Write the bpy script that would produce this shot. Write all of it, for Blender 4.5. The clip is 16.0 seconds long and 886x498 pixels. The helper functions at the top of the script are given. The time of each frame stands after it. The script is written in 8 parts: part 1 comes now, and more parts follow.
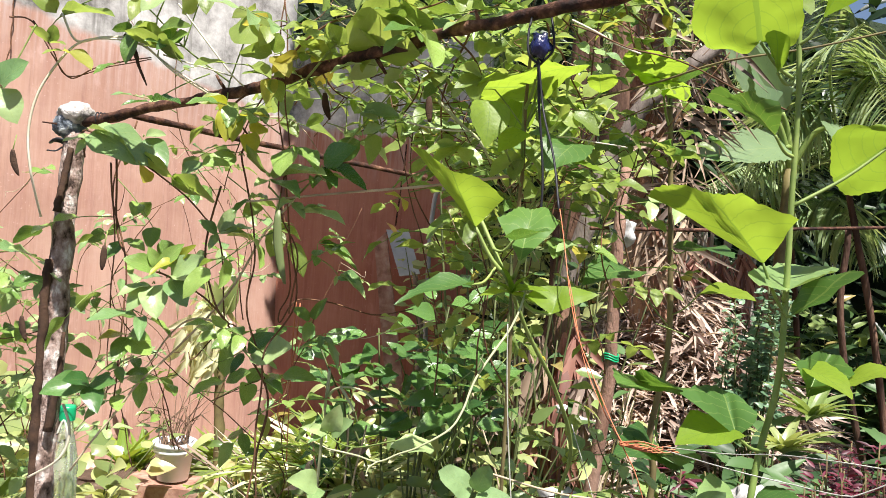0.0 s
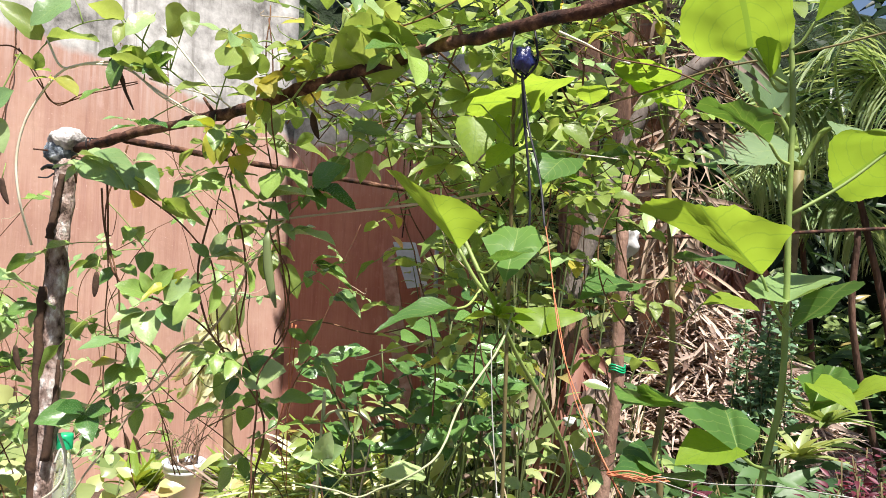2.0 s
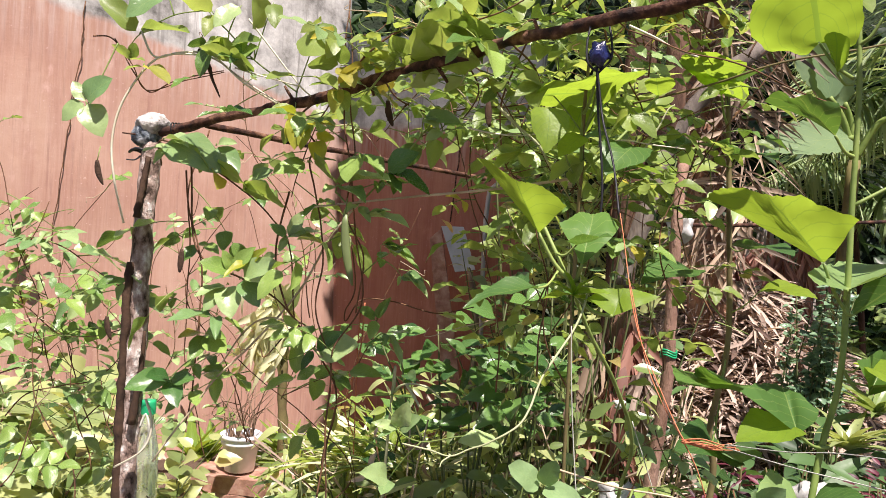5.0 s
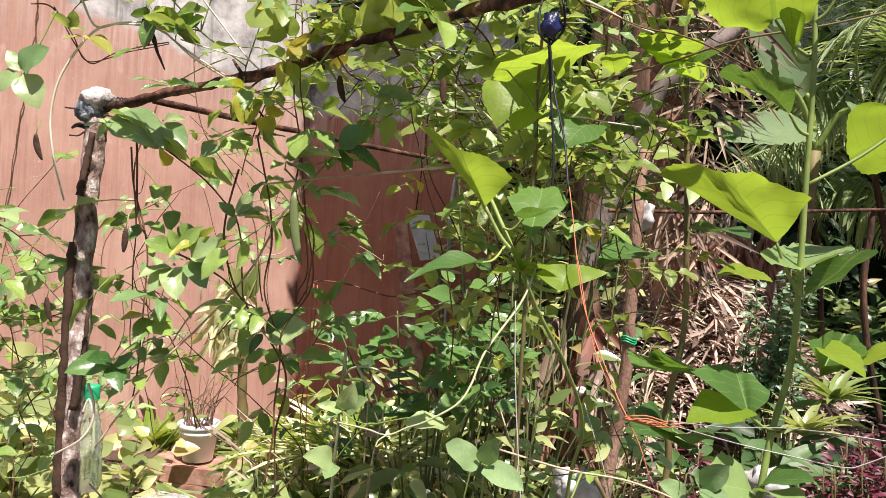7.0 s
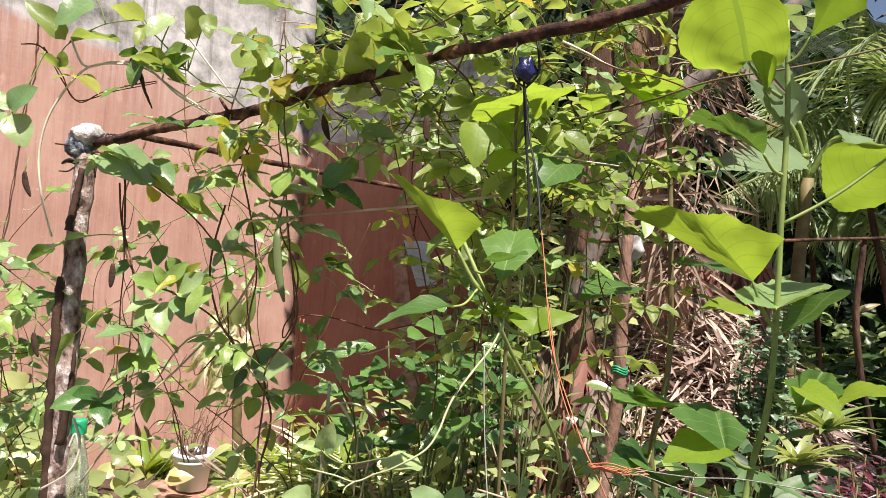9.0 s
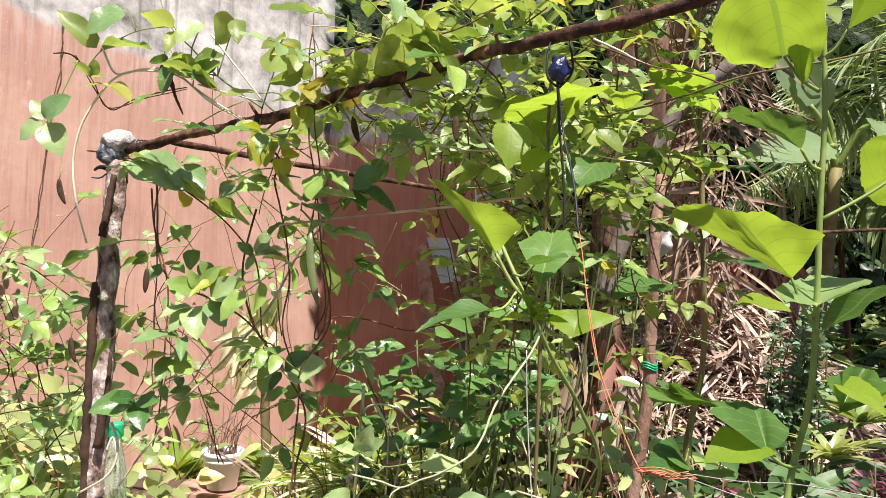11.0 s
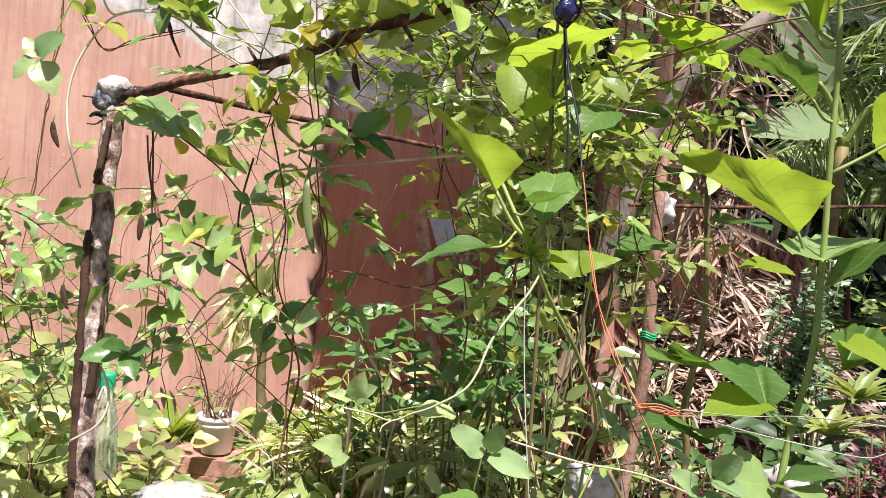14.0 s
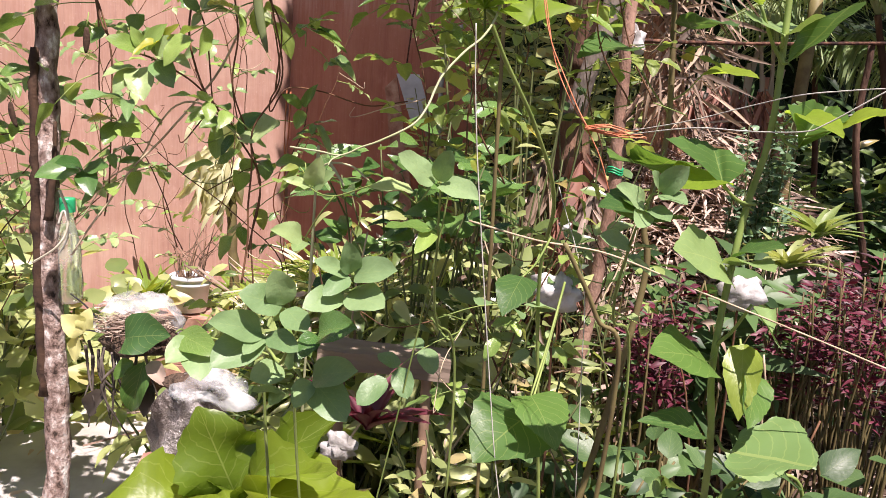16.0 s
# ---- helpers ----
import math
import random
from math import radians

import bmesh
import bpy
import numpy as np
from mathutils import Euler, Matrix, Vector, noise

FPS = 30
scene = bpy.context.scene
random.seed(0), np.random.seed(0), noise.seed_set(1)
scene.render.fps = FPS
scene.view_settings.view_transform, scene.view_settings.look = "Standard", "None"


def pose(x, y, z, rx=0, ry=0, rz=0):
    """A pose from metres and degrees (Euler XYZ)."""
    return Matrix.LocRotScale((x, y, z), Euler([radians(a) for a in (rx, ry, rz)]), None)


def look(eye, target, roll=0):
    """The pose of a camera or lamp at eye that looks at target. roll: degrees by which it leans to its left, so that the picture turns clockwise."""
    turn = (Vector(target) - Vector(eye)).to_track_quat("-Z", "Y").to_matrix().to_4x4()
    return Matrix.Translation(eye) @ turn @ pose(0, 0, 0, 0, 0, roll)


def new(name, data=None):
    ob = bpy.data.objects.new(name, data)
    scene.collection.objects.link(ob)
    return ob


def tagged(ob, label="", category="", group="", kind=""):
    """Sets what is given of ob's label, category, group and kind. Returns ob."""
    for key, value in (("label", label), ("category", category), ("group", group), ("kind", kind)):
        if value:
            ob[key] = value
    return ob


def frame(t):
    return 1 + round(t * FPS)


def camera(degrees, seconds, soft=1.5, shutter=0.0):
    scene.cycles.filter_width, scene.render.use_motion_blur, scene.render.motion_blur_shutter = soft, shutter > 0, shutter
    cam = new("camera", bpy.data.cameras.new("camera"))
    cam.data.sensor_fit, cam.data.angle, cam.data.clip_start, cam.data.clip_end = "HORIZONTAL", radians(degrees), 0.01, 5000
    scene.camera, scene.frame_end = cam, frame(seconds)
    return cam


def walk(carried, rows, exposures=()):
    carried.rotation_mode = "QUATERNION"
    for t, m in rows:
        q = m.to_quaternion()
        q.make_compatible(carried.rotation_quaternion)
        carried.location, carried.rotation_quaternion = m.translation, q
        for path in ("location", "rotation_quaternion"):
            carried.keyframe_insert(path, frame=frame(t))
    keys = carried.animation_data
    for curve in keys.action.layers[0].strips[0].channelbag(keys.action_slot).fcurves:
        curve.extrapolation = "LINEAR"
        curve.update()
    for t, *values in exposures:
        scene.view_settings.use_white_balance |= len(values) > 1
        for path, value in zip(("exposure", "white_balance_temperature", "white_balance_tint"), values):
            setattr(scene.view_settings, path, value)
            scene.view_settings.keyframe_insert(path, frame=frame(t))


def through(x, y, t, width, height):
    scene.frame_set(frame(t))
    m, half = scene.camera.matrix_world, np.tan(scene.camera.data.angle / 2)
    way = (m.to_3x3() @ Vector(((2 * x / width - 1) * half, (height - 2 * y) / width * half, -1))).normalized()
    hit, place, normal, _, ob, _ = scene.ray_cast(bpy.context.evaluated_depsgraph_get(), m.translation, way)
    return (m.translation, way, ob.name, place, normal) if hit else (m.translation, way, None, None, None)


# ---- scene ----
cam = camera(59.8, 16.0, soft=0.7)
PATH = [
    (0, pose(0.046, 0.040, 1.505, 89.76, -4.17, -0.64)),
    (0.5, pose(0.048, 0.045, 1.503, 89.67, -4.22, -0.45)),
    (1, pose(0.053, 0.059, 1.497, 89.56, -4.56, -0.59)),
    (1.5, pose(0.058, 0.066, 1.495, 89.68, -4.33, -0.34)),
    (2, pose(0.080, 0.064, 1.524, 90.34, -2.60, 0.27)),
    (2.5, pose(0.068, 0.035, 1.524, 90.08, -2.84, 1.96)),
    (3, pose(0.053, -0.015, 1.528, 89.74, -2.87, 4.00)),
    (3.5, pose(0.021, -0.014, 1.521, 89.64, -3.16, 3.99)),
    (3.7, pose(0.024, -0.015, 1.527, 89.50, -3.58, 3.91)),
    (5.8, pose(0.033, 0.008, 1.509, 89.01, -3.59, 2.68)),
    (6, pose(0.036, 0.014, 1.506, 89.15, -3.75, 2.32)),
    (6.5, pose(0.054, 0.034, 1.495, 88.36, -4.10, 0.70)),
    (7, pose(0.062, 0.029, 1.498, 88.57, -3.97, 1.05)),
    (7.5, pose(0.065, 0.021, 1.503, 88.85, -4.14, 1.22)),
    (8, pose(0.079, 0.020, 1.509, 88.88, -3.90, 0.91)),
    (8.5, pose(0.093, 0.018, 1.526, 89.83, -3.44, 1.68)),
    (8.7, pose(0.098, 0.019, 1.526, 90.21, -3.85, 1.17)),
    (10.8, pose(0.070, 0.020, 1.539, 90.13, -3.83, 2.48)),
    (11, pose(0.073, 0.020, 1.536, 89.75, -2.93, 2.67)),
    (11.5, pose(0.080, 0.028, 1.521, 89.43, -4.19, 2.41)),
    (12, pose(0.071, 0.030, 1.509, 88.89, -4.88, 3.04)),
    (12.5, pose(0.066, 0.043, 1.502, 88.54, -4.45, 3.59)),
    (13, pose(0.066, 0.048, 1.497, 88.43, -4.85, 3.77)),
    (13.5, pose(0.072, 0.048, 1.489, 88.32, -4.42, 3.37)),
    (14, pose(0.078, 0.046, 1.483, 88.31, -4.38, 2.73)),
    (14.5, pose(0.081, 0.041, 1.473, 87.92, -4.75, 2.29)),
    (15, pose(0.086, 0.040, 1.458, 86.99, -4.49, 2.46)),
    (15.5, pose(0.098, 0.034, 1.414, 84.88, -3.70, 2.81)),
    (16, pose(0.115, 0.046, 1.330, 80.17, -3.64, 0.84)),
]

walk(cam, PATH, [(0, 1.12, 6470, 14), (2, 1.1, 6470, 14), (3.5, 0.98, 6570, 17), (6, 0.9, 6720, 21), (8.5, 0.88, 6720, 20), (11, 1.02, 6620, 18), (13.5, 1.05, 6620, 21), (15, 1.04, 6620, 22), (16, 0.97, 6720, 28)])

# ---- light ----
SUN_EL, SUN_DIR = radians(63), Vector((0.40, -0.917, 0))
world = bpy.data.worlds.new("sky")
scene.world = world
world.use_nodes = True
wn = world.node_tree.nodes
sky = wn.new("ShaderNodeTexSky")
sky.sky_type = "NISHITA"
sky.sun_disc = False
sky.sun_elevation = SUN_EL
sky.sun_rotation = math.atan2(SUN_DIR.x, SUN_DIR.y)
wn["Background"].inputs["Strength"].default_value = 0.052
world.node_tree.links.new(sky.outputs[0], wn["Background"].inputs["Color"])
sun = new("sun", bpy.data.lights.new("sun", "SUN"))
sun.data.energy, sun.data.angle, sun.data.color = 5.0, radians(0.53), (1.0, 0.955, 0.89)
sun_from = Vector((SUN_DIR.x * math.cos(SUN_EL), SUN_DIR.y * math.cos(SUN_EL), math.sin(SUN_EL)))
sun.matrix_world = look(sun_from * 20, (0, 0, 0))


# ---- materials ----
def nodes_of(name):
    m = bpy.data.materials.new(name)
    m.use_nodes = True
    nt = m.node_tree
    return m, nt, nt.nodes["Principled BSDF"]


def ramp(nt, fac, stops):
    r = nt.nodes.new("ShaderNodeValToRGB")
    el = r.color_ramp.elements
    while len(el) < len(stops):
        el.new(0.5)
    for e, (p, c) in zip(el, stops):
        e.position, e.color = p, (*c, 1)
    nt.links.new(fac, r.inputs[0])
    return r.outputs[0]


def noise_of(nt, scale, detail=4.0, coord="Object", rough=0.6, stretch=None):
    tc = nt.nodes.new("ShaderNodeTexCoord")
    n = nt.nodes.new("ShaderNodeTexNoise")
    n.inputs["Scale"].default_value, n.inputs["Detail"].default_value, n.inputs["Roughness"].default_value = scale, detail, rough
    src = tc.outputs[coord]
    if stretch:
        mp = nt.nodes.new("ShaderNodeMapping")
        mp.inputs["Scale"].default_value = stretch
        nt.links.new(src, mp.inputs[0])
        src = mp.outputs[0]
    nt.links.new(src, n.inputs["Vector"])
    return n.outputs[0]


def mix(nt, fac, a, b, mode="MIX"):
    m = nt.nodes.new("ShaderNodeMix")
    m.data_type, m.blend_type = "RGBA", mode
    for v, k in ((fac, 0), (a, 6), (b, 7)):
        if isinstance(v, (int, float)):
            m.inputs[k].default_value = v
        elif isinstance(v, tuple):
            m.inputs[k].default_value = (*v, 1)
        else:
            nt.links.new(v, m.inputs[k])
    return m.outputs[2]


def maths(nt, op, a, b=None):
    m = nt.nodes.new("ShaderNodeMath")
    m.operation = op
    for k, v in enumerate((a, b)):
        if v is None:
            continue
        if isinstance(v, (int, float)):
            m.inputs[k].default_value = v
        else:
            nt.links.new(v, m.inputs[k])
    return m.outputs[0]


def bump(nt, bsdf, height, strength=0.3, distance=0.01):
    b = nt.nodes.new("ShaderNodeBump")
    b.inputs["Strength"].default_value, b.inputs["Distance"].default_value = strength, distance
    nt.links.new(height, b.inputs["Height"])
    nt.links.new(b.outputs[0], bsdf.inputs["Normal"])


def rough_mat(name, stops, scale, rough=0.85, bump_scale=None, bump_strength=0.4, bump_distance=0.01, stretch=None, metal=0.0, spec=0.3):
    """A matt surface whose colour runs through stops by noise, with finer relief."""
    m, nt, p = nodes_of(name)
    big = noise_of(nt, scale, stretch=stretch)
    nt.links.new(ramp(nt, big, stops), p.inputs["Base Color"])
    fine = noise_of(nt, bump_scale or scale * 6, 6, stretch=stretch)
    bump(nt, p, fine, bump_strength, bump_distance)
    p.inputs["Roughness"].default_value, p.inputs["Metallic"].default_value = rough, metal
    p.inputs["Specular IOR Level"].default_value = spec
    return m


def leaf_mat(name, dark, light, through=0.45, rough=0.42, veins=0.0, island=False, aged=None, glow=(1.35, 1.25, 0.7), vein=(0.42, 0.5, 0.16)):
    """A leaf: colour varied from leaf to leaf, paler midrib and side veins, light shining through."""
    m, nt, p = nodes_of(name)
    if island:
        rnd = nt.nodes.new("ShaderNodeNewGeometry").outputs["Random Per Island"]
    else:
        rnd = nt.nodes.new("ShaderNodeObjectInfo").outputs["Random"]
    stops = [(0.0, dark), (0.75, light)] + ([(0.93, light), (0.97, aged)] if aged else [])
    col = ramp(nt, rnd, stops)
    mott = noise_of(nt, 9.0 if not island else 14.0, 5)
    col = mix(nt, maths(nt, "MULTIPLY", mott, 0.9), col, mix(nt, 0.8, col, (0.6, 0.68, 0.5), "MULTIPLY"))
    if veins:
        tc = nt.nodes.new("ShaderNodeTexCoord")
        sep = nt.nodes.new("ShaderNodeSeparateXYZ")
        nt.links.new(tc.outputs["UV"], sep.inputs[0])
        ax = maths(nt, "ABSOLUTE", maths(nt, "SUBTRACT", sep.outputs[0], 0.5))
        mid = maths(nt, "LESS_THAN", ax, 0.008)
        side = maths(nt, "SINE", maths(nt, "MULTIPLY", maths(nt, "SUBTRACT", sep.outputs[1], maths(nt, "MULTIPLY", ax, 0.9)), 42.0))
        side = maths(nt, "GREATER_THAN", side, 0.955)
        line = maths(nt, "MAXIMUM", mid, maths(nt, "MULTIPLY", side, 0.6))
        col = mix(nt, maths(nt, "MULTIPLY", line, veins), col, vein)
        bump(nt, p, maths(nt, "ADD", line, mott), 0.25, 0.004)
    else:
        bump(nt, p, mott, 0.2, 0.004)
    nt.links.new(col, p.inputs["Base Color"])
    sheen = noise_of(nt, 40.0, 3)
    nt.links.new(maths(nt, "ADD", maths(nt, "MULTIPLY", sheen, 0.25), rough - 0.16), p.inputs["Roughness"])
    p.inputs["Specular IOR Level"].default_value = 0.6
    tr = nt.nodes.new("ShaderNodeBsdfTranslucent")
    nt.links.new(mix(nt, 1.0, col, glow, "MULTIPLY"), tr.inputs[0])
    ms = nt.nodes.new("ShaderNodeMixShader")
    ms.inputs[0].default_value = through
    nt.links.new(p.outputs[0], ms.inputs[1])
    nt.links.new(tr.outputs[0], ms.inputs[2])
    nt.links.new(ms.outputs[0], nt.nodes["Material Output"].inputs[0])
    return m


M = {}
M["pea"] = leaf_mat("pea_leaf", (0.10, 0.21, 0.05), (0.31, 0.45, 0.115), 0.3, 0.33, 0.35, aged=(0.42, 0.36, 0.06))
# sunlit copy of the pea leaf, sunlight brightened into its colour
M["pea_top"] = leaf_mat("sunlit_pea_leaf", (0.2, 0.305, 0.075), (0.37, 0.47, 0.13), 0.55, 0.4, 0.3, aged=(0.5, 0.45, 0.1), glow=(1.35, 1.25, 0.85))
M["pea_blue"] = leaf_mat("dusty_pea_leaf", (0.17, 0.3, 0.12), (0.4, 0.52, 0.24), 0.27, 0.34, 0.25)
M["pea_low"] = leaf_mat("bluish_pea_leaf", (0.15, 0.27, 0.115), (0.28, 0.42, 0.2), 0.25, 0.5, 0.16)
M["pea_yellow"] = leaf_mat("yellowing_pea_leaf", (0.36, 0.42, 0.05), (0.5, 0.5, 0.07), 0.5, 0.42, 0.25)
M["gloss_pea"] = leaf_mat("dark_glossy_pea_leaf", (0.045, 0.13, 0.035), (0.12, 0.25, 0.07), 0.3, 0.3, 0.2)
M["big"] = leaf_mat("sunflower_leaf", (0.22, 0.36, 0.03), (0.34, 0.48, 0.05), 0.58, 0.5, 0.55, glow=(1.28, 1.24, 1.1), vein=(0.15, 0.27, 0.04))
# shaded copy of the sunflower leaf, with shade put into its green
M["big_dark"] = leaf_mat("shaded_sunflower_leaf", (0.06, 0.15, 0.045), (0.13, 0.26, 0.055), 0.4, 0.45, 0.28)
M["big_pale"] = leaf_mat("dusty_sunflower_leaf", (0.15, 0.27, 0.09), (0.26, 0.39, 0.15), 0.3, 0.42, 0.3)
M["bush"] = leaf_mat("bush_leaf", (0.05, 0.115, 0.035), (0.4, 0.51, 0.19), 0.4, 0.3, island=True, aged=(0.45, 0.36, 0.14))
M["pale_bush"] = leaf_mat("pale_leaf", (0.13, 0.21, 0.06), (0.55, 0.6, 0.28), 0.42, 0.36, island=True, aged=(0.6, 0.5, 0.26))
M["fresh_bush"] = leaf_mat("fresh_leaf", (0.19, 0.3, 0.07), (0.42, 0.52, 0.16), 0.55, 0.4, island=True, glow=(1.3, 1.25, 0.9))
M["tiny"] = leaf_mat("tiny_bluish_leaf", (0.06, 0.13, 0.075), (0.24, 0.38, 0.24), 0.3, 0.35, island=True)
# near-black tree leaf: the shade it stands in is put into the colour
M["shade"] = leaf_mat("shaded_tree_leaf", (0.012, 0.03, 0.012), (0.05, 0.10, 0.035), 0.25, 0.45, island=True)
M["gloss_dark"] = leaf_mat("glossy_dark_leaf", (0.04, 0.115, 0.035), (0.15, 0.29, 0.08), 0.3, 0.3, 0.15)
# the next two greens are darkened to carry the bed's shade
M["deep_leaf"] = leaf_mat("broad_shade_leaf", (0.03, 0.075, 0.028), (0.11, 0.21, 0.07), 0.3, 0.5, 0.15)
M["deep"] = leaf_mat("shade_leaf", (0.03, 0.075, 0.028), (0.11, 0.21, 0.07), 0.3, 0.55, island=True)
M["palm"] = leaf_mat("palm_leaf", (0.15, 0.25, 0.11), (0.48, 0.58, 0.34), 0.36, 0.28, island=True)
M["banana"] = leaf_mat("banana_leaf", (0.16, 0.27, 0.13), (0.3, 0.42, 0.24), 0.4, 0.35, 0.2)
M["maroon"] = leaf_mat("maroon_leaf", (0.05, 0.007, 0.015), (0.2, 0.035, 0.065), 0.3, 0.55, island=True, glow=(1.4, 0.6, 0.7))
M["fern"] = leaf_mat("fern_leaf", (0.13, 0.22, 0.02), (0.25, 0.35, 0.035), 0.5, 0.4, 0.3)
M["bush_stem"] = rough_mat("olive_stem", [(0.3, (0.06, 0.08, 0.03)), (0.7, (0.14, 0.165, 0.06))], 14, 0.6, 90, 0.2, 0.002)
M["lime"] = leaf_mat("lime_leaf", (0.2, 0.31, 0.045), (0.34, 0.43, 0.07), 0.45, 0.4, 0.3)
M["dry"] = leaf_mat("dry_leaf", (0.22, 0.125, 0.095), (0.7, 0.56, 0.48), 0.25, 0.7, island=True, glow=(1.2, 1.0, 0.7))
M["litter"] = leaf_mat("palm_litter", (0.13, 0.075, 0.06), (0.68, 0.52, 0.45), 0.2, 0.7, island=True, glow=(1.2, 1.0, 0.7))
M["red_dry"] = leaf_mat("red_dry_frond", (0.16, 0.06, 0.045), (0.52, 0.25, 0.2), 0.25, 0.7, island=True, glow=(1.3, 0.9, 0.7))
M["withered"] = leaf_mat("withered_leaf", (0.6, 0.57, 0.34), (0.82, 0.79, 0.55), 0.25, 0.6, island=True)
M["pod"] = leaf_mat("bean_pod", (0.2, 0.25, 0.1), (0.26, 0.31, 0.13), 0.2, 0.5)
M["dark_pod"] = rough_mat("dark_pod", [(0.3, (0.03, 0.018, 0.012)), (0.7, (0.09, 0.05, 0.03))], 30)
M["stem"] = rough_mat("green_stem", [(0.3, (0.13, 0.2, 0.05)), (0.7, (0.27, 0.35, 0.10))], 14, 0.5, 90, 0.2, 0.002)
M["pale_stem"] = rough_mat("pale_stem", [(0.3, (0.27, 0.31, 0.15)), (0.7, (0.44, 0.46, 0.27))], 14, 0.6, 90, 0.3, 0.003)
M["vine"] = rough_mat("brown_vine", [(0.3, (0.07, 0.035, 0.02)), (0.7, (0.2, 0.10, 0.05))], 20, 0.8, 120, 0.4, 0.002)
M["purple_stem"] = rough_mat("purple_brown_stem", [(0.3, (0.10, 0.075, 0.035)), (0.7, (0.2, 0.17, 0.07))], 14, 0.6, 90, 0.2, 0.002)
M["twig"] = rough_mat("dry_twig", [(0.3, (0.35, 0.27, 0.17)), (0.7, (0.6, 0.5, 0.35))], 20, 0.8, 150, 0.4, 0.002)
M["bark"] = rough_mat("rail_bark", [(0.36, (0.02, 0.01, 0.008)), (0.5, (0.075, 0.032, 0.02)), (0.66, (0.22, 0.115, 0.07))], 34, 0.85, 70, 0.9, 0.008)
M["post"] = rough_mat("lichened_post", [(0.34, (0.045, 0.03, 0.022)), (0.41, (0.2, 0.135, 0.108)), (0.5, (0.34, 0.25, 0.21)), (0.58, (0.47, 0.38, 0.335)), (0.67, (0.74, 0.71, 0.66))], 46, 0.88, 110, 1.0, 0.012, stretch=(1, 1, 0.6))
M["trunk"] = rough_mat("tree_bark", [(0.32, (0.025, 0.013, 0.009)), (0.5, (0.09, 0.048, 0.031)), (0.68, (0.24, 0.14, 0.09))], 7, 0.9, 25, 0.9, 0.03, stretch=(1, 1, 0.25))
M["grey_bark"] = rough_mat("grey_bark", [(0.3, (0.07, 0.055, 0.045)), (0.7, (0.27, 0.23, 0.2))], 6, 0.9, 25, 0.8, 0.02, stretch=(1, 1, 0.3))
M["trunk_pink"] = rough_mat("thin_trunk_bark", [(0.3, (0.17, 0.09, 0.06)), (0.7, (0.42, 0.27, 0.2))], 9, 0.9, 40, 0.7, 0.02, stretch=(1, 1, 0.4))
M["fibre"] = rough_mat("palm_fibre", [(0.3, (0.18, 0.075, 0.04)), (0.7, (0.52, 0.3, 0.2))], 8, 0.95, 60, 1.0, 0.03, stretch=(1, 1, 0.15))
M["fibre_dry"] = leaf_mat("dry_leaf_sheath", (0.07, 0.04, 0.026), (0.5, 0.36, 0.27), 0.2, 0.7, island=True, glow=(1.2, 1.0, 0.7))
M["soil"] = rough_mat("garden_soil", [(0.3, (0.045, 0.03, 0.02)), (0.55, (0.12, 0.08, 0.055)), (0.75, (0.26, 0.2, 0.14))], 3, 0.95, 30, 1.0, 0.04)
M["concrete"] = rough_mat("concrete_slab", [(0.3, (0.33, 0.31, 0.28)), (0.5, (0.45, 0.44, 0.41)), (0.7, (0.54, 0.53, 0.5))], 4, 0.9, 60, 0.3, 0.004)
M["old_concrete"] = rough_mat("stained_concrete", [(0.3, (0.13, 0.11, 0.085)), (0.5, (0.24, 0.215, 0.175)), (0.7, (0.36, 0.33, 0.28))], 5, 0.9, 60, 0.5, 0.006)
M["terracotta"] = rough_mat("red_brick", [(0.3, (0.2, 0.1, 0.07)), (0.5, (0.34, 0.19, 0.14)), (0.7, (0.46, 0.32, 0.25))], 14, 0.9, 60, 0.5, 0.005)
M["grey_plank"] = rough_mat("grey_plank", [(0.3, (0.12, 0.09, 0.07)), (0.7, (0.3, 0.24, 0.18))], 6, 0.9, 40, 0.6, 0.006, stretch=(0.15, 1, 1))
M["pot"] = rough_mat("grey_pot_plastic", [(0.3, (0.72, 0.73, 0.78)), (0.7, (0.82, 0.83, 0.87))], 8, 0.45, 60, 0.1, 0.002, spec=0.5)
M["sheet"] = rough_mat("grey_zinc", [(0.3, (0.32, 0.335, 0.33)), (0.7, (0.48, 0.5, 0.49))], 6, 0.6, 60, 0.2, 0.003, metal=0.2)
M["cap_cloth"] = rough_mat("white_plastic_wrap", [(0.34, (0.1, 0.095, 0.09)), (0.44, (0.3, 0.28, 0.26)), (0.54, (0.52, 0.49, 0.46)), (0.68, (0.68, 0.66, 0.63))], 26, 0.5, 80, 0.8, 0.01)
M["cap_skirt"] = rough_mat("bluish_gathered_plastic", [(0.36, (0.03, 0.035, 0.045)), (0.5, (0.14, 0.17, 0.2)), (0.62, (0.5, 0.53, 0.56))], 45, 0.4, 90, 0.8, 0.008)
M["green_cap"] = rough_mat("green_cap_plastic", [(0.3, (0.0, 0.3, 0.12)), (0.7, (0.01, 0.38, 0.16))], 10, 0.35, 80, 0.1, 0.001, spec=0.5)
M["black_wire"] = rough_mat("black_wire", [(0.3, (0.01, 0.01, 0.012)), (0.7, (0.03, 0.03, 0.035))], 20, 0.5, 80, 0.2, 0.001)
M["blue"] = rough_mat("blue_plastic", [(0.4, (0.006, 0.007, 0.014)), (0.75, (0.018, 0.026, 0.15))], 30, 0.25, 60, 0.7, 0.006, spec=0.6)
M["orange"] = rough_mat("orange_string", [(0.3, (0.36, 0.1, 0.04)), (0.7, (0.6, 0.25, 0.13))], 40, 0.7, 200, 0.5, 0.001)
